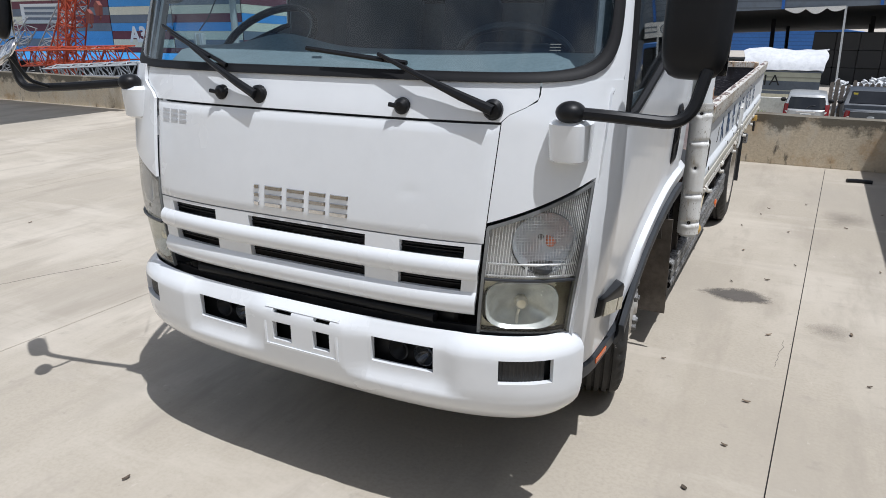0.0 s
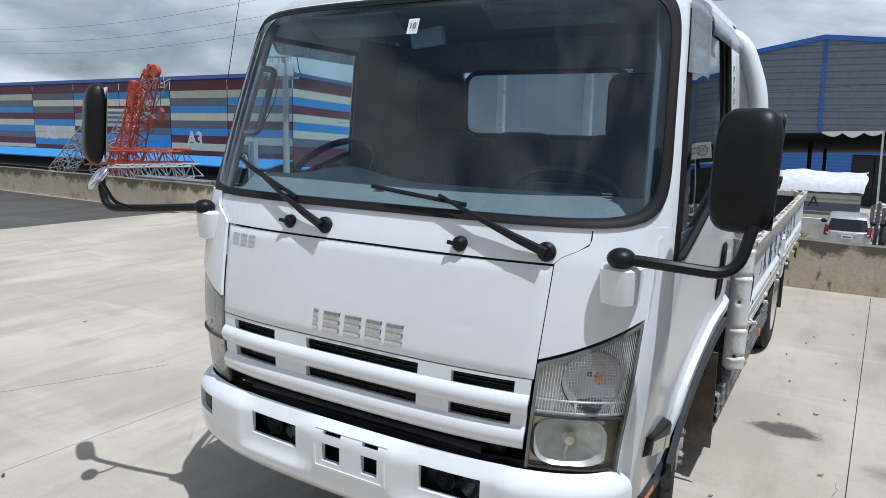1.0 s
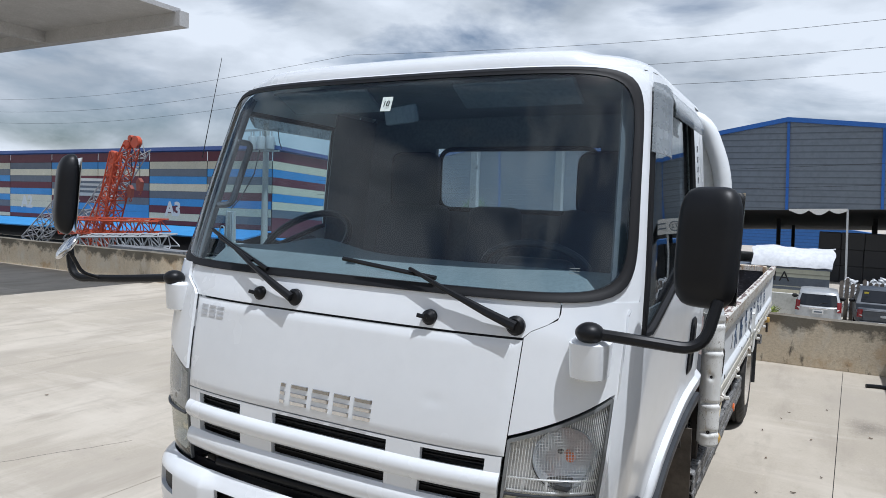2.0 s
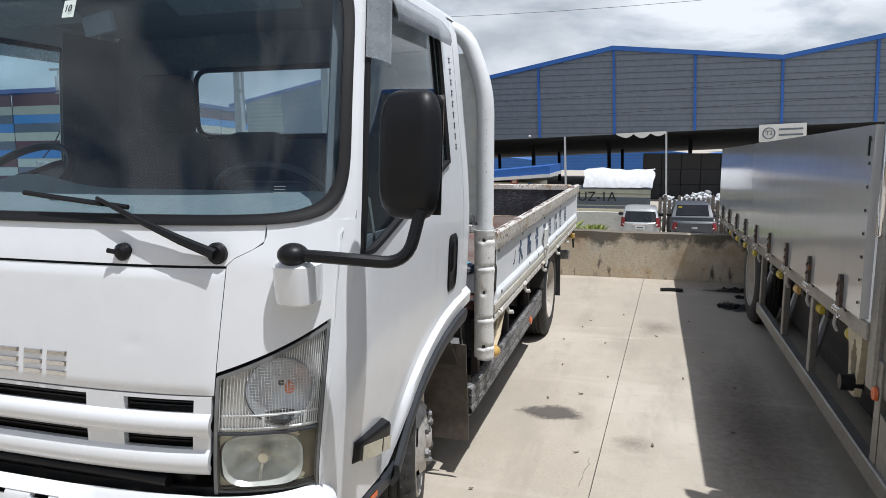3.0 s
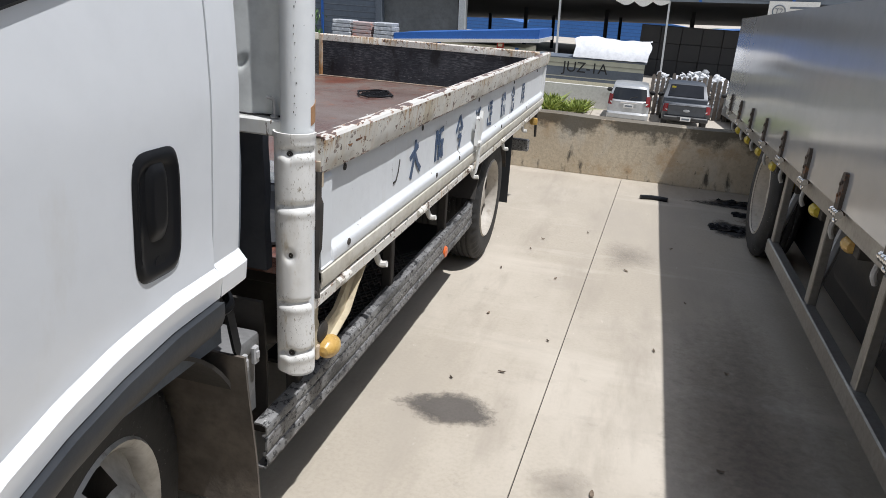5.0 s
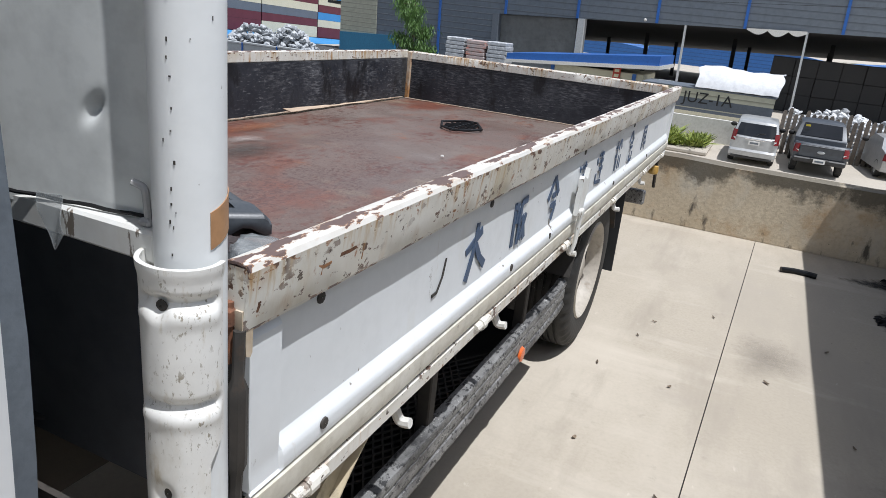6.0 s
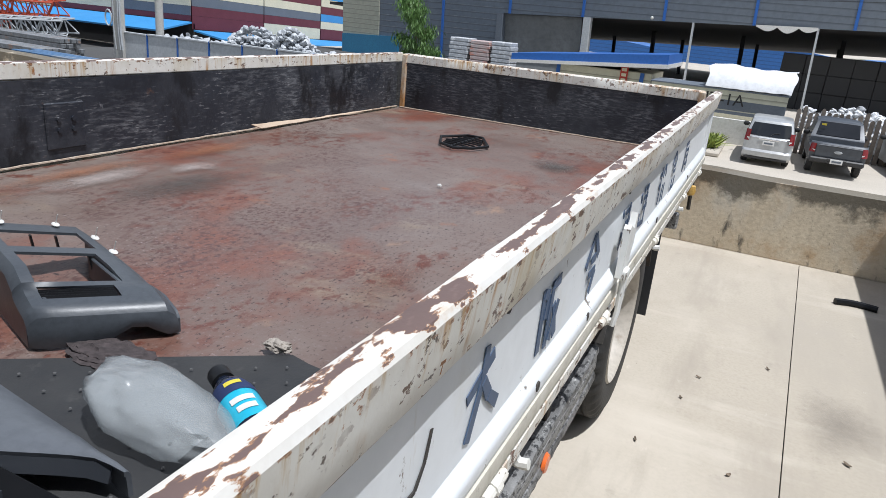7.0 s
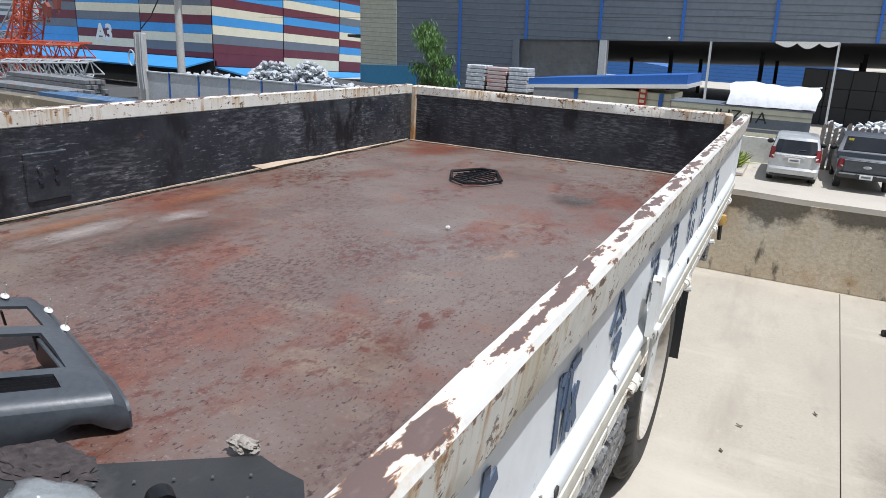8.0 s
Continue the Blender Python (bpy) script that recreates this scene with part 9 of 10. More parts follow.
# ---- crane booms ----
def lattice(bm, p, q, w0, w1, bays, r):
    """A square lattice boom from p to q: four chords with zigzag lacing."""
    p, q = Vector(p), Vector(q)
    d = (q - p).normalized()
    a = d.cross(Vector((0, 1, 0.2))).normalized()
    b = d.cross(a).normalized()
    cs = []
    for k in range(bays + 1):
        t = k / bays
        w = (w0 + (w1 - w0) * t) / 2
        c = p + (q - p) * t
        cs.append([c + w * (sa * a + sb_ * b) for sa, sb_ in ((1, 1), (1, -1), (-1, -1), (-1, 1))])
    for j in range(4):
        cyl(bm, cs[0][j], cs[-1][j], r * 1.5, seg=5)
    for k in range(bays):
        for j in range(4):
            e0, e1 = (j, (j + 1) % 4) if k % 2 else ((j + 1) % 4, j)
            cyl(bm, cs[k][e0], cs[k + 1][e1], r, seg=4)
            cyl(bm, cs[k][j], cs[k][(j + 1) % 4], r, seg=4)


def out(x, y, z):
    """A spot of the crane yard, set out from the drop side's corner."""
    return 1.26 + 1.8 * (x - 1.26), 2.06 + 1.8 * (y - 2.06), 1.54 + 1.8 * (z - 1.54)


CRANE_RED = material("crane_orange_paint", (0.55, 0.085, 0.03), (0.45, 0.07, 0.03), 1, 10, 0.5)
cr = thing("lattice_crane", out(-35, 25, -2.0), "orange lattice boom crane behind the wall", "crane")
bm = bmesh.new()
lattice(bm, out(-36.0, 25.2, -1.9), out(-32.7, 25.2, 4.3), 2.5, 1.1, 11, 0.055)
part("boom", bm, CRANE_RED, cr)
bm = bmesh.new()
lattice(bm, out(-34.7, 24.6, -1.8), out(-33.2, 24.6, 3.9), 1.3, 0.8, 9, 0.05)
part("gantry", bm, CRANE_RED, cr)
bm = bmesh.new()
for dx, dz, r in ((0.0, 0.0, 0.62), (-1.3, -0.25, 0.48), (-0.7, 0.35, 0.34)):
    c = Vector(out(-32.3, 25.2, 4.55)) + Vector((dx, 0, dz))
    cyl(bm, c - Vector((0, 0.22, 0)), c + Vector((0, 0.22, 0)), r, seg=18)
tube(bm, [out(-33.1, 25.2, 4.2), out(-32.4, 25.2, 4.75)], 0.22, 6)
part("boom_head", bm, CRANE_RED, cr)
bm = bmesh.new()
m = Matrix.Translation(out(-33.9, 24.9, 3.1)) @ pose(0, 0, 0, 0, 14, 0)
box(bm, -0.42, 0.42, -0.3, 0.3, -1.7, 1.7, 0.08, m)
part("boom_plate", bm, CRANE_RED, cr)
bm = bmesh.new()
for x0, x1, z in ((-32.0, -31.95, 2.4), (-32.6, -32.75, 2.0)):
    cyl(bm, out(x0, 25.2, 4.5), out(x1, 25.2, z), 0.035, seg=5)
part("hoist_rope", bm, DARK, cr)
for x, z in ((-31.95, 2.15), (-32.75, 1.75)):
    bm = bmesh.new()
    c = Vector(out(x, 25.2, z))
    prism(bm, [(c.x - 0.38, c.z + 0.35), (c.x, c.z + 0.75), (c.x + 0.38, c.z + 0.35), (c.x + 0.22, c.z - 0.55), (c.x - 0.22, c.z - 0.55)], "y", c.y - 0.2, c.y + 0.2)
    tube(bm, [(c.x + 0.18 * math.sin(q), c.y, c.z - 0.75 + 0.2 * math.cos(q)) for q in span(0, 4.2, 9)], 0.06, 6)
    part("hook_block", bm, material("hook_rust", (0.25, 0.07, 0.05)), cr)
for nm, label, p, q, mt, w, bays in (("orange_boom_section", "orange lattice boom section lying on supports", (-37.0, 24.0, -0.30), (-28.4, 24.0, 0.02), CRANE_RED, 1.5, 12),
                                     ("white_boom_section", "white lattice boom section lying level", (-32.6, 22.5, -1.0), (-25.9, 22.5, -0.55), PALE_STEEL, 1.35, 10),
                                     ("grey_boom", "tall grey lattice crane boom leaning up", (-40.5, 27.0, -1.7), (-34.3, 27.0, 4.6), GALV, 2.0, 13),
                                     ("grey_boom", "short grey lattice crane boom leaning up", (-43.5, 26.0, -1.7), (-39.5, 26.0, 1.4), GALV, 1.8, 8)):
    t = thing(nm, out(*p), label, "boom")
    bm = bmesh.new()
    lattice(bm, out(*p), out(*q), w, w * 0.8, bays, 0.05)
    part("lattice_frame", bm, mt, t)
    if nm != "grey_boom":
        for tt in (0.1, 0.9):
            bm = bmesh.new()
            c = Vector(out(*p)).lerp(Vector(out(*q)), tt)
            cyl(bm, (c.x, c.y, LOW - 2.5), (c.x, c.y, c.z - w / 2), 0.2, seg=6)
            part("trestle", bm, DARK, t)

# dark sheet laid over the pale ground left of the lot
apron = tagged(new("asphalt_apron"), "dark sheet over the ground of the yard below the wall", "ground", kind="structure")
bm = bmesh.new()
patch(bm, lambda x, y: (x, y, LOW + 0.03 - 2.5 * smooth01((-34 - x) / 18)), [-150, -60] + span(-54, -32, 12) + [-20, -9.5], (8.0, 20, 40, 54), 0.02)
part("apron_sheet", bm, ASPHALT, apron)
STEEL_BLUE = material("blue_painted_sections", (0.06, 0.15, 0.30), (0.05, 0.11, 0.20), 1.0, 8, 0.5, layers=[((0.25, 0.27, 0.28), 1.5, 0.55, 0.68, (0.2, 1, 1))])
STEEL_GREY = material("grey_steel_sections", (0.22, 0.23, 0.24), (0.13, 0.135, 0.14), 0.8, 8, 0.55, layers=[((0.30, 0.16, 0.09), 1.8, 0.58, 0.70)])
for x0, x1, y, rows_, mt, label in ((-27.5, -20.5, 20.6, 3, STEEL_BLUE, "stack of blue painted steel sections on the ground"), (-33.5, -26.5, 21.8, 4, STEEL_GREY, "stack of grey rusty steel sections on the ground"),
                                    (-38.5, -31.0, 26.0, 4, STEEL_GREY, "stack of grey rusty steel sections on the ground")):
    t = thing("steel_stack", ((x0 + x1) / 2, y, LOW), label, "steel stack", group="steel stacks in the yard below")
    rk = random.Random(int(y * 10))
    for j in range(rows_):
        for i in range(4):
            bm = bmesh.new()
            a, b = x0 + rk.uniform(0, 0.7), x1 - rk.uniform(0, 0.7)
            z = LOW - (0.25 if x0 < -31 else 0.0) + 0.16 + 0.24 * j
            box(bm, a, b, y + 0.30 * i, y + 0.30 * i + 0.25, z, z + 0.20, 0.01)
            part("section", bm, mt, t, smooth=False)
    for x in (x0 + 1.2, x1 - 1.2):
        bm = bmesh.new()
        box(bm, x - 0.08, x + 0.08, y - 0.05, y + 1.2, LOW - (0.25 if x0 < -31 else 0.0), LOW + 0.155 - (0.25 if x0 < -31 else 0.0))
        part("bearer", bm, DARK, t, smooth=False)

# ---- poles and cables ----
CONC_POLE = material("pale_concrete_pole", (0.50, 0.49, 0.46), (0.42, 0.41, 0.38), 1, 10, 0.8)


def pole(x, y, top, r, label):
    t = thing("utility_pole", (x, y, LOW), label, "pole")
    bm = bmesh.new()
    cyl(bm, (x, y, LOW), (x, y, top), r, r * 0.75, 12)
    part("shaft", bm, CONC_POLE, t)
    return t


PX, PY = -27.4, 28.6
tp = pole(PX, PY, 6.2, 0.21, "pale concrete utility pole with transformers")
for dx in (-0.70, 0.0, 0.70):
    bm = bmesh.new()
    lathe(bm, [(0.001, 0.42), (0.20, 0.40), (0.24, 0.34), (0.24, -0.34), (0.18, -0.40), (0.001, -0.40)], (PX + dx, PY - 0.40, 5.0), "z", 14)
    for k in (-0.1, 0.1):
        cyl(bm, (PX + dx + k, PY - 0.40, 5.38), (PX + dx + k, PY - 0.40, 5.68), 0.04, seg=6)
    box(bm, PX + dx - 0.05, PX + dx + 0.05, PY - 0.2, PY, 4.9, 5.1)
    part("transformer", bm, GALV, tp)
bm = bmesh.new()
box(bm, PX - 1.5, PX + 1.5, PY - 0.28, PY - 0.14, 5.72, 5.84, 0.01)
box(bm, PX - 1.2, PX + 1.2, PY - 0.28, PY - 0.14, 4.50, 4.60, 0.01)
part("crossarm", bm, GALV, tp)
bm = bmesh.new()
tube(bm, bend([(PX + 1.1, PY - 0.2, 5.8), (PX + 1.2, PY - 0.2, 5.1), (PX + 1.4, PY - 0.2, 4.7)], 0.3), 0.03, 5)
tube(bm, [(PX - 0.15, PY - 0.3, 4.8), (PX - 0.6, PY - 0.3, 3.2), (PX - 1.4, PY - 0.5, 1.8), (PX - 1.9, PY - 0.8, 1.1)], 0.035, 5)
part("drop_cable", bm, DARK, tp)
MX, MY = -28.9, 27.4
sp = thing("meter_post", (MX, MY, LOW), "short pale post with coiled cable", "post")
bm = bmesh.new()
box(bm, MX - 0.30, MX + 0.30, MY - 0.15, MY + 0.15, LOW, 0.95, 0.03)
part("shaft", bm, CONC_POLE, sp)
bm = bmesh.new()
for o, r_ in ((0.36, 0.05), (0.22, 0.04), (-0.1, 0.03)):
    tube(bm, bend([(MX + o - 0.05, MY - 0.16, 0.98), (MX + o, MY - 0.2, 0.4), (MX + o - 0.04, MY - 0.2, -0.8), (MX + o + 0.05, MY - 0.2, -1.8)], 0.2), r_, 6)
tube(bm, [(MX - 0.45 + 0.22 * math.cos(t), MY - 0.22, -0.30 + 0.38 * math.sin(t)) for t in span(0, 2 * math.pi, 17)[:-1]], 0.04, 5, True)
part("coiled_cable", bm, PALE_STEEL, sp)
wires = thing("overhead_wires", (0, 40, 11), "thin overhead power wires", "wires")
for z, dz in ((10.4, 0.0), (11.2, 0.7), (12.2, 1.3)):
    bm = bmesh.new()
    tube(bm, [(-90 + 180 * u, 42 - 6 * u, z + 0.6 * dz + 1.5 * (u - 0.5) - 1.2 * math.sin(math.pi * ((u * 3) % 1.0))) for u in span(0, 1, 49)], 0.012, 4)
    part("wire", bm, DARK, wires)
for z in (4.3, 5.6):
    bm = bmesh.new()
    tube(bm, [WH @ Vector((-40 + 85 * u, -3.0, z - 0.5 * math.sin(math.pi * u) + 0.8 * (u - 0.5))) for u in span(0, 1, 30)], 0.014, 4)
    part("wire", bm, DARK, wires)

# ---- tree ----
tr = thing("young_tree", (-18.65, 40, LOW), "young tree with drooping bright green leaves", "tree")
bm = bmesh.new()
tube(bm, [(-18.65, 40, LOW), (-18.6, 40, -1.0), (-18.7, 40, 0.5), (-18.65, 40, 1.9)], [0.12, 0.09, 0.06, 0.02], 7)
rt = random.Random(4)
limbs = []
for k in range(16):
    z = -1.6 + 3.7 * k / 16
    a = rt.uniform(0, 6.28)
    L = rt.uniform(1.0, 1.75) * (1 - 0.4 * k / 16)
    p = Vector((-18.65, 40, z))
    q = p + Vector((L * math.cos(a), L * math.sin(a), 0.35))
    limbs.append((p, q))
    tube(bm, [p, (p + q) / 2 + Vector((0, 0, 0.12)), q], [0.035, 0.025, 0.01], 5)
part("trunk", bm, material("tree_bark", (0.14, 0.10, 0.07), (0.1, 0.075, 0.05), 0.3, 20, 0.9), tr)
bm = bmesh.new()
for p, q in limbs:
    for k in range(420):
        c = p.lerp(q, rt.uniform(0.25, 1.15)) + Vector((rt.gauss(0, 0.19), rt.gauss(0, 0.19), rt.gauss(0, 0.18)))
        d = Vector((rt.uniform(-0.6, 0.6), rt.uniform(-0.6, 0.6), -0.9)).normalized() * rt.uniform(0.18, 0.42)
        w = d.cross(Vector((rt.uniform(-1, 1), rt.uniform(-1, 1), 0.2))).normalized() * 0.027
        vs = [bm.verts.new(v) for v in (c, c + d * 0.5 + w, c + d, c + d * 0.5 - w)]
        bm.faces.new(vs)
LEAFM = material("bright_leaf", (0.12, 0.22, 0.05), (0.065, 0.14, 0.03), 0.3, 4, 0.55, bump=0)
tagged(part("crown", bm, LEAFM, tr, smooth=False), kind="stuff")

# ---- stored goods, shed, container ----
WRAP = material("film_wrapped_goods", (0.50, 0.52, 0.54), (0.36, 0.38, 0.40), 0.4, 6, 0.4, bump=0.4, layers=[((0.70, 0.71, 0.72), 4, 0.50, 0.66), ((0.22, 0.23, 0.25), 7, 0.60, 0.70)])
WRAP_RED = material("red_printed_sacks_in_film", (0.52, 0.36, 0.33), (0.46, 0.42, 0.41), 0.4, 6, 0.4, bump=0.4, layers=[((0.55, 0.20, 0.14), 3, 0.52, 0.62, (0.4, 1, 1.6))])


def wrapped(x, y, z, w, h, label="pallet of pale film-wrapped goods", layers=6, mt=None):
    t = thing("wrapped_pallet", (x, y, z), label, "pallet", group="stored pallets")
    for k in range(layers):
        o = 0.03 * math.sin(k * 2.1 + x)
        bm = bmesh.new()
        box(bm, x - w / 2 + o, x + w / 2 + o, y - w / 2, y + w / 2, z + 0.12 + (h - 0.12) * k / layers, z + 0.12 + (h - 0.12) * (k + 0.92) / layers, 0.03)
        part("layer", bm, mt or WRAP, t)
    bm = bmesh.new()
    box(bm, x - w / 2, x + w / 2, y - w / 2, y + w / 2, z, z + 0.11, 0.01)
    part("pallet_base", bm, DARK, t)


for k, x in enumerate((-14.65, -13.4, -12.15)):
    wrapped(x, 38, LOW, 1.12, 1.25)
    if k == 1:
        wrapped(x, 38, -1.15, 1.12, 1.35, "pallet of red-printed sacks wrapped in film", 6, WRAP_RED)
    else:
        wrapped(x, 38, -1.15, 1.12, 1.4)
SCRAP = material("pale_scrap_film", (0.54, 0.56, 0.58), (0.34, 0.36, 0.38), 0.3, 8, 0.5, bump=0.3, layers=[((0.25, 0.26, 0.27), 5, 0.60, 0.75), ((0.30, 0.40, 0.52), 3, 0.66, 0.8)])


def scrap_heap(x0, x1, y, z0, tops, seed, label, n=170, size=0.30, mt=None):
    """A heap of crumpled packs and broken sheets; tops: heights along it."""
    t = thing("scrap_heap", ((x0 + x1) / 2, y, z0), label, "scrap heap", group="heaps of packing scrap")
    rh = random.Random(seed)
    bm = bmesh.new()
    for k in range(n):
        u = rh.random()
        g = u * (len(tops) - 1)
        i = min(int(g), len(tops) - 2)
        top = tops[i] + (tops[i + 1] - tops[i]) * (g - i)
        w = rh.random()
        h = (top - z0) * (1 - 0.5 * abs(w - 0.4)) * (1 - 0.75 * rh.random() ** 1.5)
        a, b, c = (rh.uniform(0.35, 1.0) * size for _ in range(3))
        m = Matrix.Translation((x0 + (x1 - x0) * u, y + 1.6 * (w - 0.4), z0 + h)) @ pose(0, 0, 0, rh.uniform(-35, 35), rh.uniform(-35, 35), rh.uniform(0, 90))
        r = bmesh.ops.create_icosphere(bm, subdivisions=1, radius=1.0)
        for v in r["verts"]:
            k_ = rh.uniform(0.65, 1.15)
            v.co = m @ Vector((v.co.x * a * k_, v.co.y * b * k_, v.co.z * c * 0.65 * k_))
    box(bm, x0, x1, y - 0.6, y + 0.9, z0, z0 + 0.3)
    tagged(part("packing_scrap", bm, mt or SCRAP, t, smooth=False), kind="stuff")


scrap_heap(-27.8, -22.4, 29.2, LOW, (-1.0, -0.75, -0.8, -0.9, -0.6), 3, "low heap of grey packing scrap behind the fence", 150, 0.28)
scrap_heap(-22.8, -20.0, 28.7, LOW, (-0.5, -0.05, 0.0, -0.35), 4, "heap of pale crumpled film and broken packs", 330, 0.27)
scrap_heap(-20.2, -18.0, 28.7, LOW, (-0.4, 0.2, 0.1, -0.6), 5, "heap of white packing scrap in film", 300, 0.26)
scrap_heap(-18.0, -14.5, 29.4, LOW, (-0.7, -0.85, -0.9), 6, "low heap of grey packs", 120, 0.25)
t = thing("low_concrete_fence", (-22, 27.5, LOW), "low concrete fence with panels beyond the yard", "fence")
for k in range(8):
    bm = bmesh.new()
    box(bm, -29.0 + 2.0 * k, -27.1 + 2.0 * k, 27.45, 27.55, LOW, -0.98 + 0.03 * k, 0.01)
    box(bm, -29.0 + 2.0 * k, -27.1 + 2.0 * k, 27.40, 27.60, -0.98 + 0.03 * k, -0.90 + 0.03 * k, 0.01)
    part("panel", bm, PALE_STEEL, t, smooth=False)
    bm = bmesh.new()
    box(bm, -27.09 + 2.0 * k, -27.01 + 2.0 * k, 27.42, 27.58, LOW, -0.90 + 0.03 * k, 0.005)
    part("post", bm, BLUE, t, smooth=False)
sh = thing("blue_roof_shed", (-7, 36, LOW), "cream site cabin with flat blue roof and red banner", "shed")
quick("cabin_wall", CREAMCLAD, sh, x=(-8.45, -3.9), y=(36, 39.5), z=(LOW, -0.38), bevel=0.01)
bm = bmesh.new()
prism(bm, [(-10.75, -0.44), (-3.2, 0.14), (-3.2, 0.58), (-10.75, -0.13)], "y", 35.3, 40.2)
part("roof", bm, BLUE, sh, smooth=False)
bm = bmesh.new()
prism(bm, [(-10.8, -0.58), (-3.15, -0.04), (-3.15, 0.145), (-10.8, -0.435)], "y", 35.2, 40.3)
part("fascia", bm, LAMP_WHITE, sh, smooth=False)
for x in (-8.45, -4.35):
    quick("corner_strip", BLUE, sh, x=(x - 0.09, x + 0.09), y=(35.93, 36.0), z=(LOW, -0.4), bevel=0)
ban = quick("red_banner", material("red_banner", (0.45, 0.04, 0.02), (0.4, 0.03, 0.02)), sh, "red hanging banner", x=(-5.38, -5.02), y=(35.9, 35.95), z=(-1.02, -0.12), bevel=0)
for k in range(3):
    bm = bmesh.new()
    box(bm, -5.31, -5.09, 35.86, 35.89, -0.40 - 0.24 * k, -0.26 - 0.24 * k)
    part("banner_bar", bm, SAND, ban, smooth=False)
for k, x in enumerate((-3.0, -2.0)):
    wrapped(x, 36.5, LOW, 1.0, 1.9 - 0.3 * k, layers=5)
ct = thing("striped_container", (-0.2, 33, LOW), "cream and grey striped site container with lettering", "container")
for z0, z1, mt in ((LOW + 0.2, -1.72, CREAMCLAD), (-1.72, -1.32, SLATE), (-1.32, -1.28, CREAMCLAD), (-1.28, -0.88, SLATE), (-0.88, -0.5, CREAMCLAD)):
    quick("wall_band", mt, ct, x=(-3.4, 2.0), y=(33.0, 35.4), z=(z0, z1), bevel=0)
quick("wall_band", SAND, ct, x=(-3.4, 2.0), y=(32.99, 33.0), z=(-1.60, -1.45), bevel=0)
quick("roof_edge", SLATE, ct, x=(-3.45, 2.05), y=(32.95, 35.45), z=(-0.5, -0.45), bevel=0)
letters("container_mark", "JUZ-1A", 0.66, Matrix.Translation((-0.61, 32.985, -0.88)) @ pose(0, 0, 0, 90), DARK, ct, 0.005, "dark container lettering")
tl = thing("tarpaulin", (0.5, 33.5, -0.4), "white tarpaulin draped over goods on a container", "tarpaulin")
bm = bmesh.new()


def tarp(u, v):
    x = -1.22 + 3.35 * u
    z = -0.40 + (0.83 + 0.05 * math.sin(u * 7)) * math.sin(min(1.0, v * 1.25) * math.pi / 2) ** 0.6
    return Vector((x + 0.06 * math.sin(v * 9 + u * 5), 32.9 + 1.15 * min(v, 0.8) / 0.8 + 5.0 * max(0, v - 0.8), z + 0.05 * noise.noise((u * 6, v * 5, 1))))


patch(bm, tarp, span(0, 1, 26), span(0, 1, 14), 0.04)
part("sheet", bm, material("white_tarp", (0.66, 0.67, 0.68), (0.58, 0.59, 0.61), 0.5, 5, 0.6, bump=0.3), tl)
bm = bmesh.new()
box(bm, -1.05, 1.95, 34.0, 35.0, -0.4, 0.3)
part("goods", bm, DARK, tl, smooth=False)
lw = tagged(new("low_white_wall"), "low white plastered boundary wall", "wall", kind="structure")
quick("wall_body", material("white_plaster", (0.62, 0.61, 0.57), (0.54, 0.53, 0.48), 0.8, 10, 0.8, layers=[((0.35, 0.33, 0.28), 2, 0.58, 0.8)]), lw, x=(-8.0, 2.0), y=(31.2, 31.4), z=(LOW, -1.45), bevel=0.01)
for k in range(32):
    x = 2.35 + 0.205 * k
    t = thing("fence_board", (x + 0.07, 31.3, LOW), "weathered grey-brown fence board", "fence board", group="boards of the lot fence")
    bm = bmesh.new()
    h = -0.72 + 0.16 * math.sin(k * 1.9) * (0.5 + 0.5 * math.sin(k * 0.7))
    prism(bm, [(x, LOW), (x + 0.145, LOW), (x + 0.145, h - 0.06), (x + 0.10, h), (x + 0.03, h - 0.02), (x, h - 0.09)], "y", 31.25, 31.29)
    part("board", bm, material("grey_fence_wood", (0.21, 0.175, 0.14), (0.12, 0.10, 0.085), 0.4, 12, 0.85, vary=0.35) if k == 0 else bpy.data.materials["grey_fence_wood"], t, smooth=False)
scrap_heap(2.6, 5.6, 33.0, LOW, (-0.72, -0.85, -0.55, -0.58, -0.8), 8, "heap of white sacks and film behind the fence", 420, 0.20, material("white_sack_film", (0.74, 0.75, 0.76), (0.50, 0.51, 0.52), 0.3, 8, 0.5, bump=0.3, layers=[((0.16, 0.16, 0.17), 4, 0.56, 0.64)]))
scrap_heap(5.8, 9.0, 33.4, LOW, (-0.9, -0.75, -0.95), 9, "heap of grey sacks behind the fence", 320, 0.26)
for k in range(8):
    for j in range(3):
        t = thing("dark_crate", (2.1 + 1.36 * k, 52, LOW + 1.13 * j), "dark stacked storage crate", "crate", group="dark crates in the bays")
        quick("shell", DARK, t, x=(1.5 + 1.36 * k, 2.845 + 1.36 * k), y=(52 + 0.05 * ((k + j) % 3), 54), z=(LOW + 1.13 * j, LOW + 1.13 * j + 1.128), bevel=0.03)
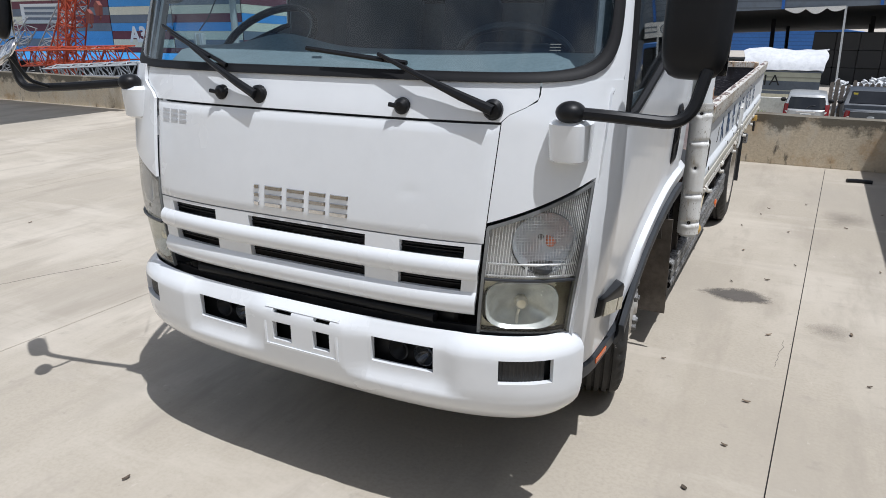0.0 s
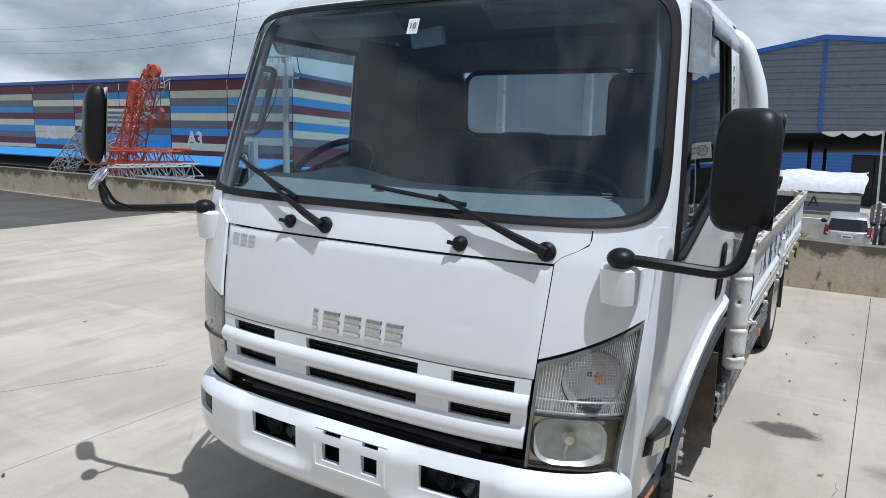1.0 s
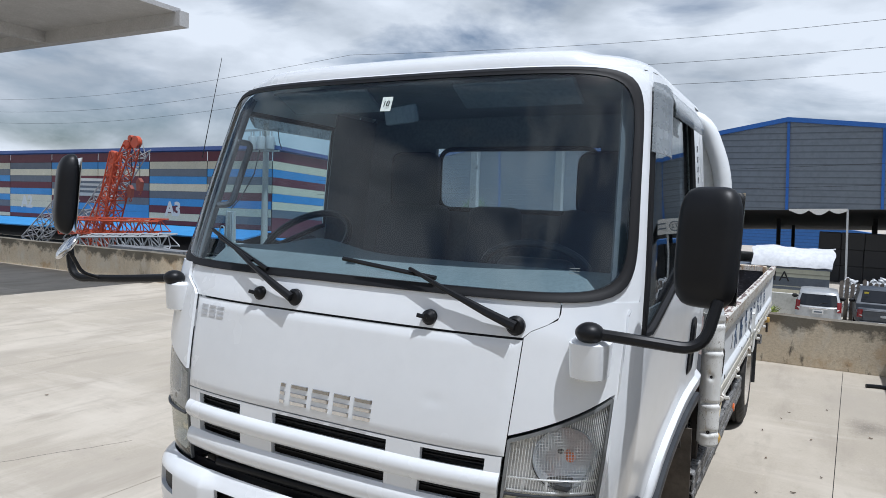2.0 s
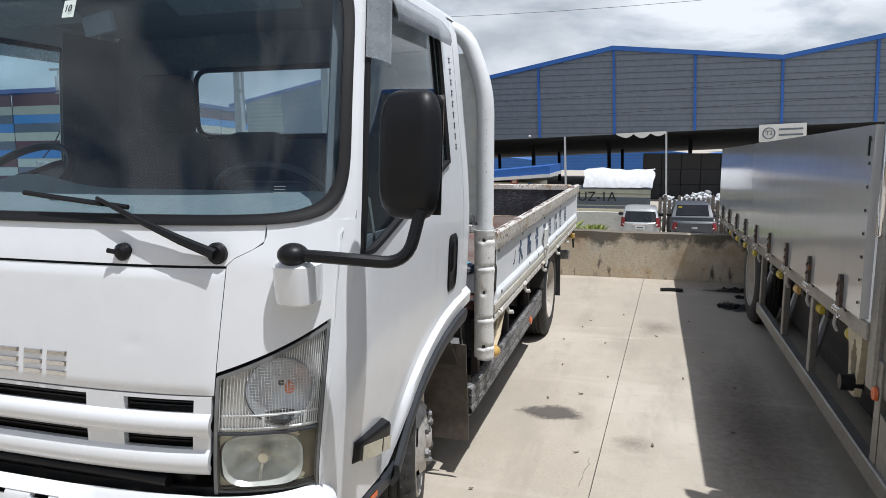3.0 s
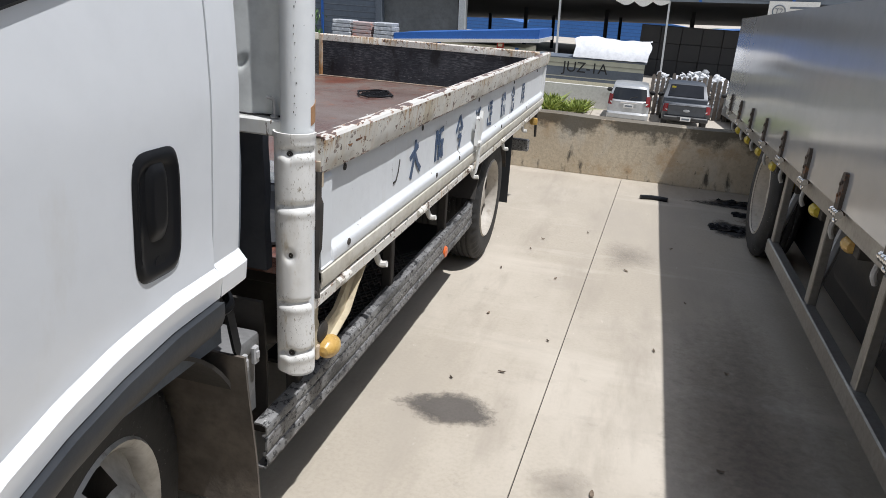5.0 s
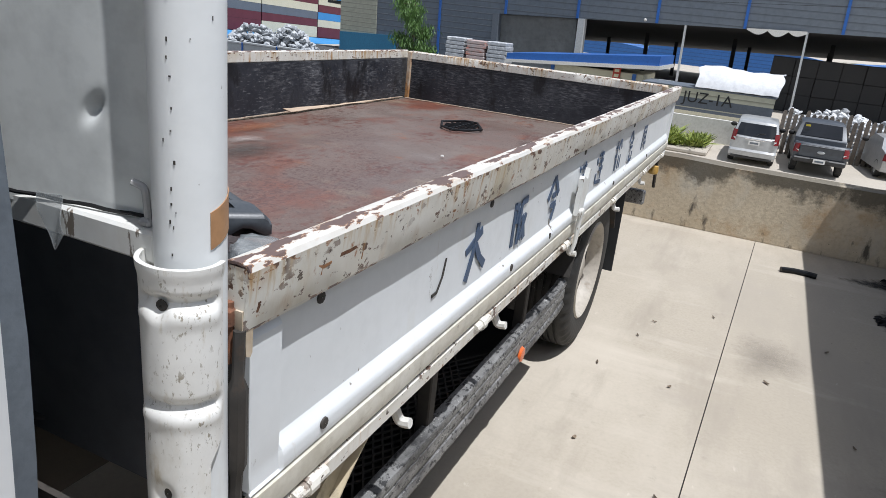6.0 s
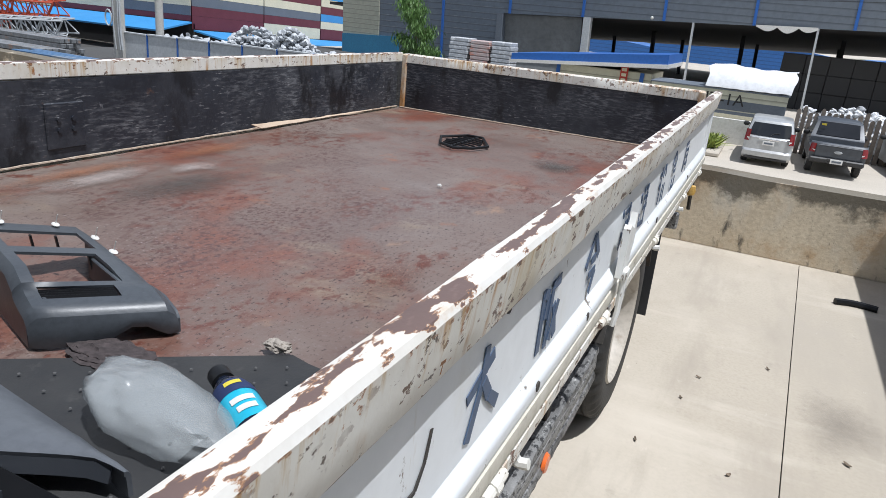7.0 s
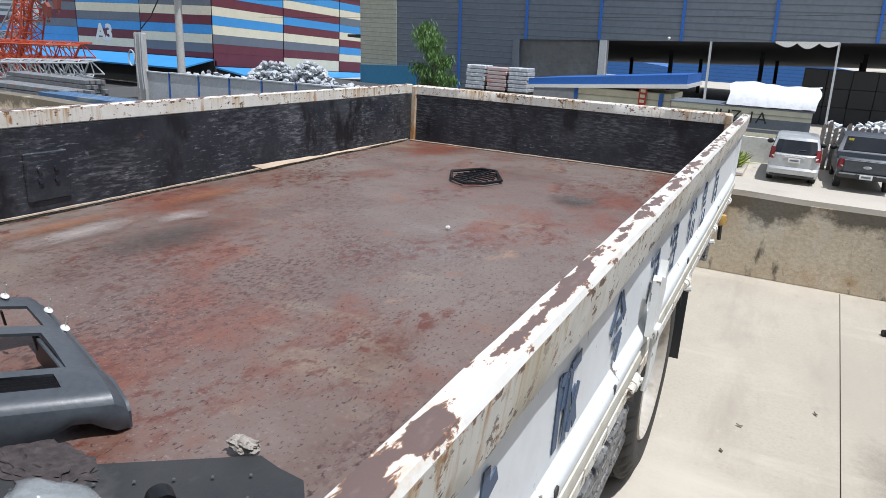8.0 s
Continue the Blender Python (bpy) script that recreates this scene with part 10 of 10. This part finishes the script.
# kerbed bed with shrubs
kb = tagged(new("kerb_bed"), "kerbed planting bed beside the lot", "kerb", kind="structure")
bm = bmesh.new()
box(bm, -3.2, 0.15, 27.2, 30.9, LOW, LOW + 0.16, 0.04)
part("kerb", bm, LOT, kb)
gr = thing("shrub", (-1.0, 29, LOW + 0.16), "low bright green shrub patch", "shrub")
bm = bmesh.new()
rg = random.Random(8)
clumps = [(rg.uniform(-2.8, -0.2), rg.uniform(27.6, 30.5), rg.uniform(0.12, 0.60)) for _ in range(34)]
for k in range(2200):
    cx, cy, ch = clumps[k % len(clumps)]
    c = Vector((cx + rg.gauss(0, 0.12), cy + rg.gauss(0, 0.12), LOW + 0.16))
    h = ch * rg.uniform(0.4, 1.0)
    d = Vector((rg.gauss(0, 0.28), rg.gauss(0, 0.28), h))
    w = Vector((rg.uniform(-1, 1), rg.uniform(-1, 1), 0)).normalized() * 0.05
    vs = [bm.verts.new(v) for v in (c - w * 0.3, c + d * 0.6 + w, c + d, c + d * 0.6 - w)]
    bm.faces.new(vs)
tagged(part("leaves", bm, material("yellow_green_leaf", (0.34, 0.36, 0.07), (0.16, 0.23, 0.05), 0.3, 6, 0.6, bump=0), gr, smooth=False), kind="stuff")
# ---- parked cars ----
CAR_GLASS = material("dark_car_glass", (0.012, 0.014, 0.016), (0.02, 0.022, 0.025), 1, 8, 0.06, bump=0, rough_vary=0.03)
TAIL_RED = material("tail_lamp_red", (0.22, 0.012, 0.015), (0.17, 0.01, 0.012), 0.2, 20, 0.2)
PLATE_W = material("plate_white", (0.7, 0.7, 0.68), (0.65, 0.65, 0.63), 0.2, 20, 0.5)


def car(name, x, y, w, prof, mt, label, turn=0.0, lamp=(0.80, 1.18, 0.10), belt=0.95, tuck=0.17):
    """A parked car seen from behind. prof: (y, z) outline of its side; the tail is at y = 0."""
    t = thing(name, (x, y, LOW), label, "car", group="cars in the lot")
    M = Matrix.Translation((x, y, LOW)) @ pose(0, 0, 0, 0, 0, turn) @ Matrix.Scale(0.94, 4)
    bm = bmesh.new()
    us = [-1.0, -0.985, -0.95, -0.86, -0.6, -0.3, 0.0, 0.3, 0.6, 0.86, 0.95, 0.985, 1.0]
    rows = []
    for u in us:
        row = []
        ex = abs(u) ** 6
        for yy, zz in prof:
            tum = 1 - tuck * smooth01((zz - belt) / 0.75)
            row.append(bm.verts.new(M @ Vector((u * w / 2 * tum, yy + 0.09 * ex * (1 if yy < 1 else -1 if yy > 3.5 else 0), zz - 0.045 * ex * (1 if zz > 1.2 else 0)))))
        rows.append(row)
    m = len(prof)
    for a, b in zip(rows, rows[1:]):
        for i in range(m):
            bm.faces.new((a[i], a[(i + 1) % m], b[(i + 1) % m], b[i]))
    bm.faces.new(rows[0])
    bm.faces.new(rows[-1][::-1])
    part("body", bm, mt, t, angle=28)
    for sx in (-1, 1):
        for wy in (0.85, 3.65):
            bm = bmesh.new()
            lathe(bm, [(0.20, 0.0), (0.30, 0.01), (0.335, -0.02), (0.335, -0.18), (0.30, -0.21), (0.001, -0.21)], (0, 0, 0), "x", 22)
            bmesh.ops.transform(bm, matrix=M @ Matrix.Translation((sx * (w / 2 - 0.01), wy, 0.335)) @ Matrix.Diagonal((sx, 1, 1, 1)), verts=bm.verts)
            wheel_ob = part("wheel", bm, RUBBER, t)
            bm = bmesh.new()
            lathe(bm, [(0.20, 0.0), (0.17, -0.04), (0.06, -0.02), (0.001, -0.015)], (0, 0, 0), "x", 16)
            bmesh.ops.transform(bm, matrix=M @ Matrix.Translation((sx * (w / 2 - 0.01), wy, 0.335)) @ Matrix.Diagonal((sx, 1, 1, 1)), verts=bm.verts)
            part("rim", bm, RIM, wheel_ob)
        bm = bmesh.new()
        z0, z1, lw_ = lamp
        xo = w / 2 * (1 - tuck * 0.5 * smooth01((z1 - belt) / 0.75)) + 0.004
        patch(bm, lambda u, v: M @ Vector((sx * (xo - lw_ * (1 - v) - 0.02 * u), -0.035 + 0.10 * v * v + 0.10 * u * (z1 - z0), z0 + (z1 - z0) * u)), span(0, 1, 6), span(0, 1, 6), 0.03 * sx)
        lamp_ob = part("tail_lamp", bm, TAIL_RED, t)
        bm = bmesh.new()
        patch(bm, lambda u, v: M @ Vector((sx * (xo - lw_ * (1 - v) - 0.006), -0.052 + 0.10 * v * v, z0 + (z1 - z0) * (0.10 + 0.22 * u))), (0, 1), span(0, 1, 5), 0.01 * sx)
        part("clear_lens", bm, PLATE_W, lamp_ob)
        bm = bmesh.new()
        bmesh.ops.create_uvsphere(bm, u_segments=14, v_segments=8, radius=0.12, matrix=M @ Matrix.Translation((sx * (w / 2 + 0.10), 2.8, 1.13)) @ Matrix.Diagonal((1.0, 0.55, 0.75, 1)))
        part("door_mirror", bm, DARK, t)
    return t, M


def car_plate(t, M, y, z):
    bm = bmesh.new()
    box(bm, -0.19, 0.19, y - 0.012, y, z - 0.075, z + 0.075, 0.004, M)
    plate = part("number_plate", bm, PLATE_W, t)
    bm = bmesh.new()
    box(bm, -0.14, 0.14, y - 0.018, y - 0.013, z - 0.03, z + 0.03, 0.0, M)
    part("plate_bar", bm, SLATE, plate)


SILVER_CAR = material("silver_car_paint", (0.46, 0.47, 0.47), (0.42, 0.43, 0.43), 1, 8, 0.32, metal=0.3, coat=0.4, bump=0)
GREY_CAR = material("dark_grey_car_paint", (0.060, 0.068, 0.080), (0.050, 0.058, 0.070), 1, 8, 0.42, metal=0.1, coat=0.25, bump=0)
CAR_TRIM = material("black_car_trim", (0.02, 0.02, 0.021), (0.03, 0.03, 0.03), 0.5, 20, 0.5)
mpv, M = car("silver_minivan", 1.60, 26.9, 1.60, [(0.10, 0.24), (0.0, 0.30), (-0.07, 0.34), (-0.09, 0.50), (-0.03, 0.58), (0.0, 0.98), (0.05, 1.04), (0.30, 1.48), (0.36, 1.56), (0.62, 1.62), (2.4, 1.60), (3.3, 1.15), (4.35, 0.95), (4.45, 0.4), (4.3, 0.26)], SILVER_CAR, "silver minivan seen from behind, parked on the lot", lamp=(0.84, 1.24, 0.13))
bm = bmesh.new()
patch(bm, lambda u, v: M @ Vector((u * (0.68 - 0.06 * v) * (1 - 0.03 * (2 * v - 1) ** 2), 0.035 + 0.245 * v + 0.05 * u ** 4, 1.05 + 0.43 * v)), span(-1, 1, 12), span(0, 1, 6), 0.02)
part("rear_window", bm, CAR_GLASS, mpv)
for sx in (-1, 1):
    bm = bmesh.new()
    patch(bm, lambda u, v: M @ Vector((sx * (0.795 - 0.085 * v), 0.50 + 2.35 * u, 1.06 + 0.38 * v)), (0, 1), span(0, 1, 3), 0.012 * sx)
    part("side_window", bm, CAR_GLASS, mpv)
bm = bmesh.new()
box(bm, -0.34, 0.34, -0.035, -0.015, 0.925, 0.965, 0.008, M)
part("chrome_strip", bm, CHROME, mpv)
bm = bmesh.new()
tube(bm, [M @ Vector((0.0, 0.03, 1.07)), M @ Vector((0.10, 0.08, 1.16)), M @ Vector((0.30, 0.10, 1.19))], 0.010, 6)
part("rear_wiper", bm, CAR_TRIM, mpv)
bm = bmesh.new()
box(bm, -0.70, 0.70, -0.06, 0.05, 0.235, 0.33, 0.02, M)
part("lower_valance", bm, CAR_TRIM, mpv)
car_plate(mpv, M, -0.035, 0.82)
pk, M = car("grey_pickup", 3.66, 26.9, 1.72, [(0.20, 0.46), (0.0, 0.52), (-0.04, 0.62), (-0.04, 1.08), (0.0, 1.13), (0.10, 1.14), (0.11, 0.90), (1.48, 0.90), (1.50, 1.14), (1.60, 1.20), (1.92, 1.70), (2.05, 1.75), (3.1, 1.76), (3.9, 1.22), (5.1, 1.10), (5.25, 0.5), (5.1, 0.42)], GREY_CAR, "dark grey pickup truck seen from behind, parked on the lot", lamp=(0.78, 1.08, 0.15), belt=1.15)
bm = bmesh.new()
patch(bm, lambda u, v: M @ Vector((u * (0.70 - 0.07 * v), 1.585 + 0.30 * v, 1.22 + 0.45 * v)), span(-1, 1, 8), span(0, 1, 4), 0.02)
part("rear_window", bm, CAR_GLASS, pk)
bm = bmesh.new()
box(bm, -0.60, -0.44, 1.60, 1.62, 1.55, 1.62, 0.0, M)
part("window_sticker", bm, YELLOW, pk)
bm = bmesh.new()
box(bm, -0.70, 0.70, -0.062, -0.040, 0.66, 1.06, 0.02, M)
box(bm, -0.70, 0.70, -0.085, -0.050, 1.02, 1.07, 0.012, M)
tail_panel = part("tailgate", bm, GREY_CAR, pk)
bm = bmesh.new()
box(bm, -0.10, 0.10, -0.098, -0.086, 1.03, 1.06, 0.004, M)
part("tailgate_handle", bm, CAR_TRIM, tail_panel)
bm = bmesh.new()
lathe(bm, [(0.001, -0.012), (0.07, -0.010), (0.085, 0.0)], (0, 0, 0), "y", 22)
bmesh.ops.transform(bm, matrix=M @ Matrix.Translation((0, -0.064, 0.86)) @ Matrix.Diagonal((1.5, 1, 0.62, 1)), verts=bm.verts)
part("badge_oval", bm, PALE_STEEL, tail_panel)
bm = bmesh.new()
box(bm, -0.84, 0.84, -0.17, 0.04, 0.46, 0.64, 0.04, M)
box(bm, -0.30, 0.30, -0.19, -0.10, 0.54, 0.645, 0.02, M)
part("rear_bumper", bm, CAR_TRIM, pk)
car_plate(pk, M, -0.192, 0.555)
third, M = car("silver_saloon", 6.5, 28.6, 1.72, [(0.02, 0.30), (-0.05, 0.5), (-0.02, 1.0), (0.6, 1.08), (1.2, 1.45), (2.5, 1.46), (3.3, 1.02), (4.3, 0.85), (4.4, 0.4), (4.3, 0.28)], SILVER_CAR, "pale silver car parked beside the pickup", 6, lamp=(0.70, 0.95, 0.2))
bm = bmesh.new()
patch(bm, lambda u, v: M @ Vector((u * (0.70 - 0.06 * v), 0.62 + 0.5 * v, 1.10 + 0.30 * v)), (-1, 0, 1), (0, 1), 0.02)
part("rear_window", bm, CAR_GLASS, third)
car_plate(third, M, -0.052, 0.72)

# ---- canopy roof over the far end of the yard ----
cp = thing("open_canopy", (-16, 3.6, 0), "steel canopy roof at the far end of the yard", "canopy")
bm = bmesh.new()
box(bm, -30, -8.6, 2.6, 6.6, 4.92, 5.00)
part("roof_sheet", bm, GALV, cp, smooth=False)
bm = bmesh.new()
box(bm, -30, -8.5, 6.5, 6.7, 4.68, 4.94)
part("edge_beam", bm, GALV, cp, smooth=False)
for x in (-12.5, -15.5, -18.5, -21.5):
    bm = bmesh.new()
    box(bm, x - 0.08, x + 0.08, 2.6, 6.5, 4.70, 4.92)
    part("rafter", bm, GALV, cp, smooth=False)
for y in (2.9, 6.2):
    bm = bmesh.new()
    cyl(bm, (-29.5, y, 0), (-29.5, y, 4.7), 0.1, seg=10)
    part("post", bm, GALV, cp)
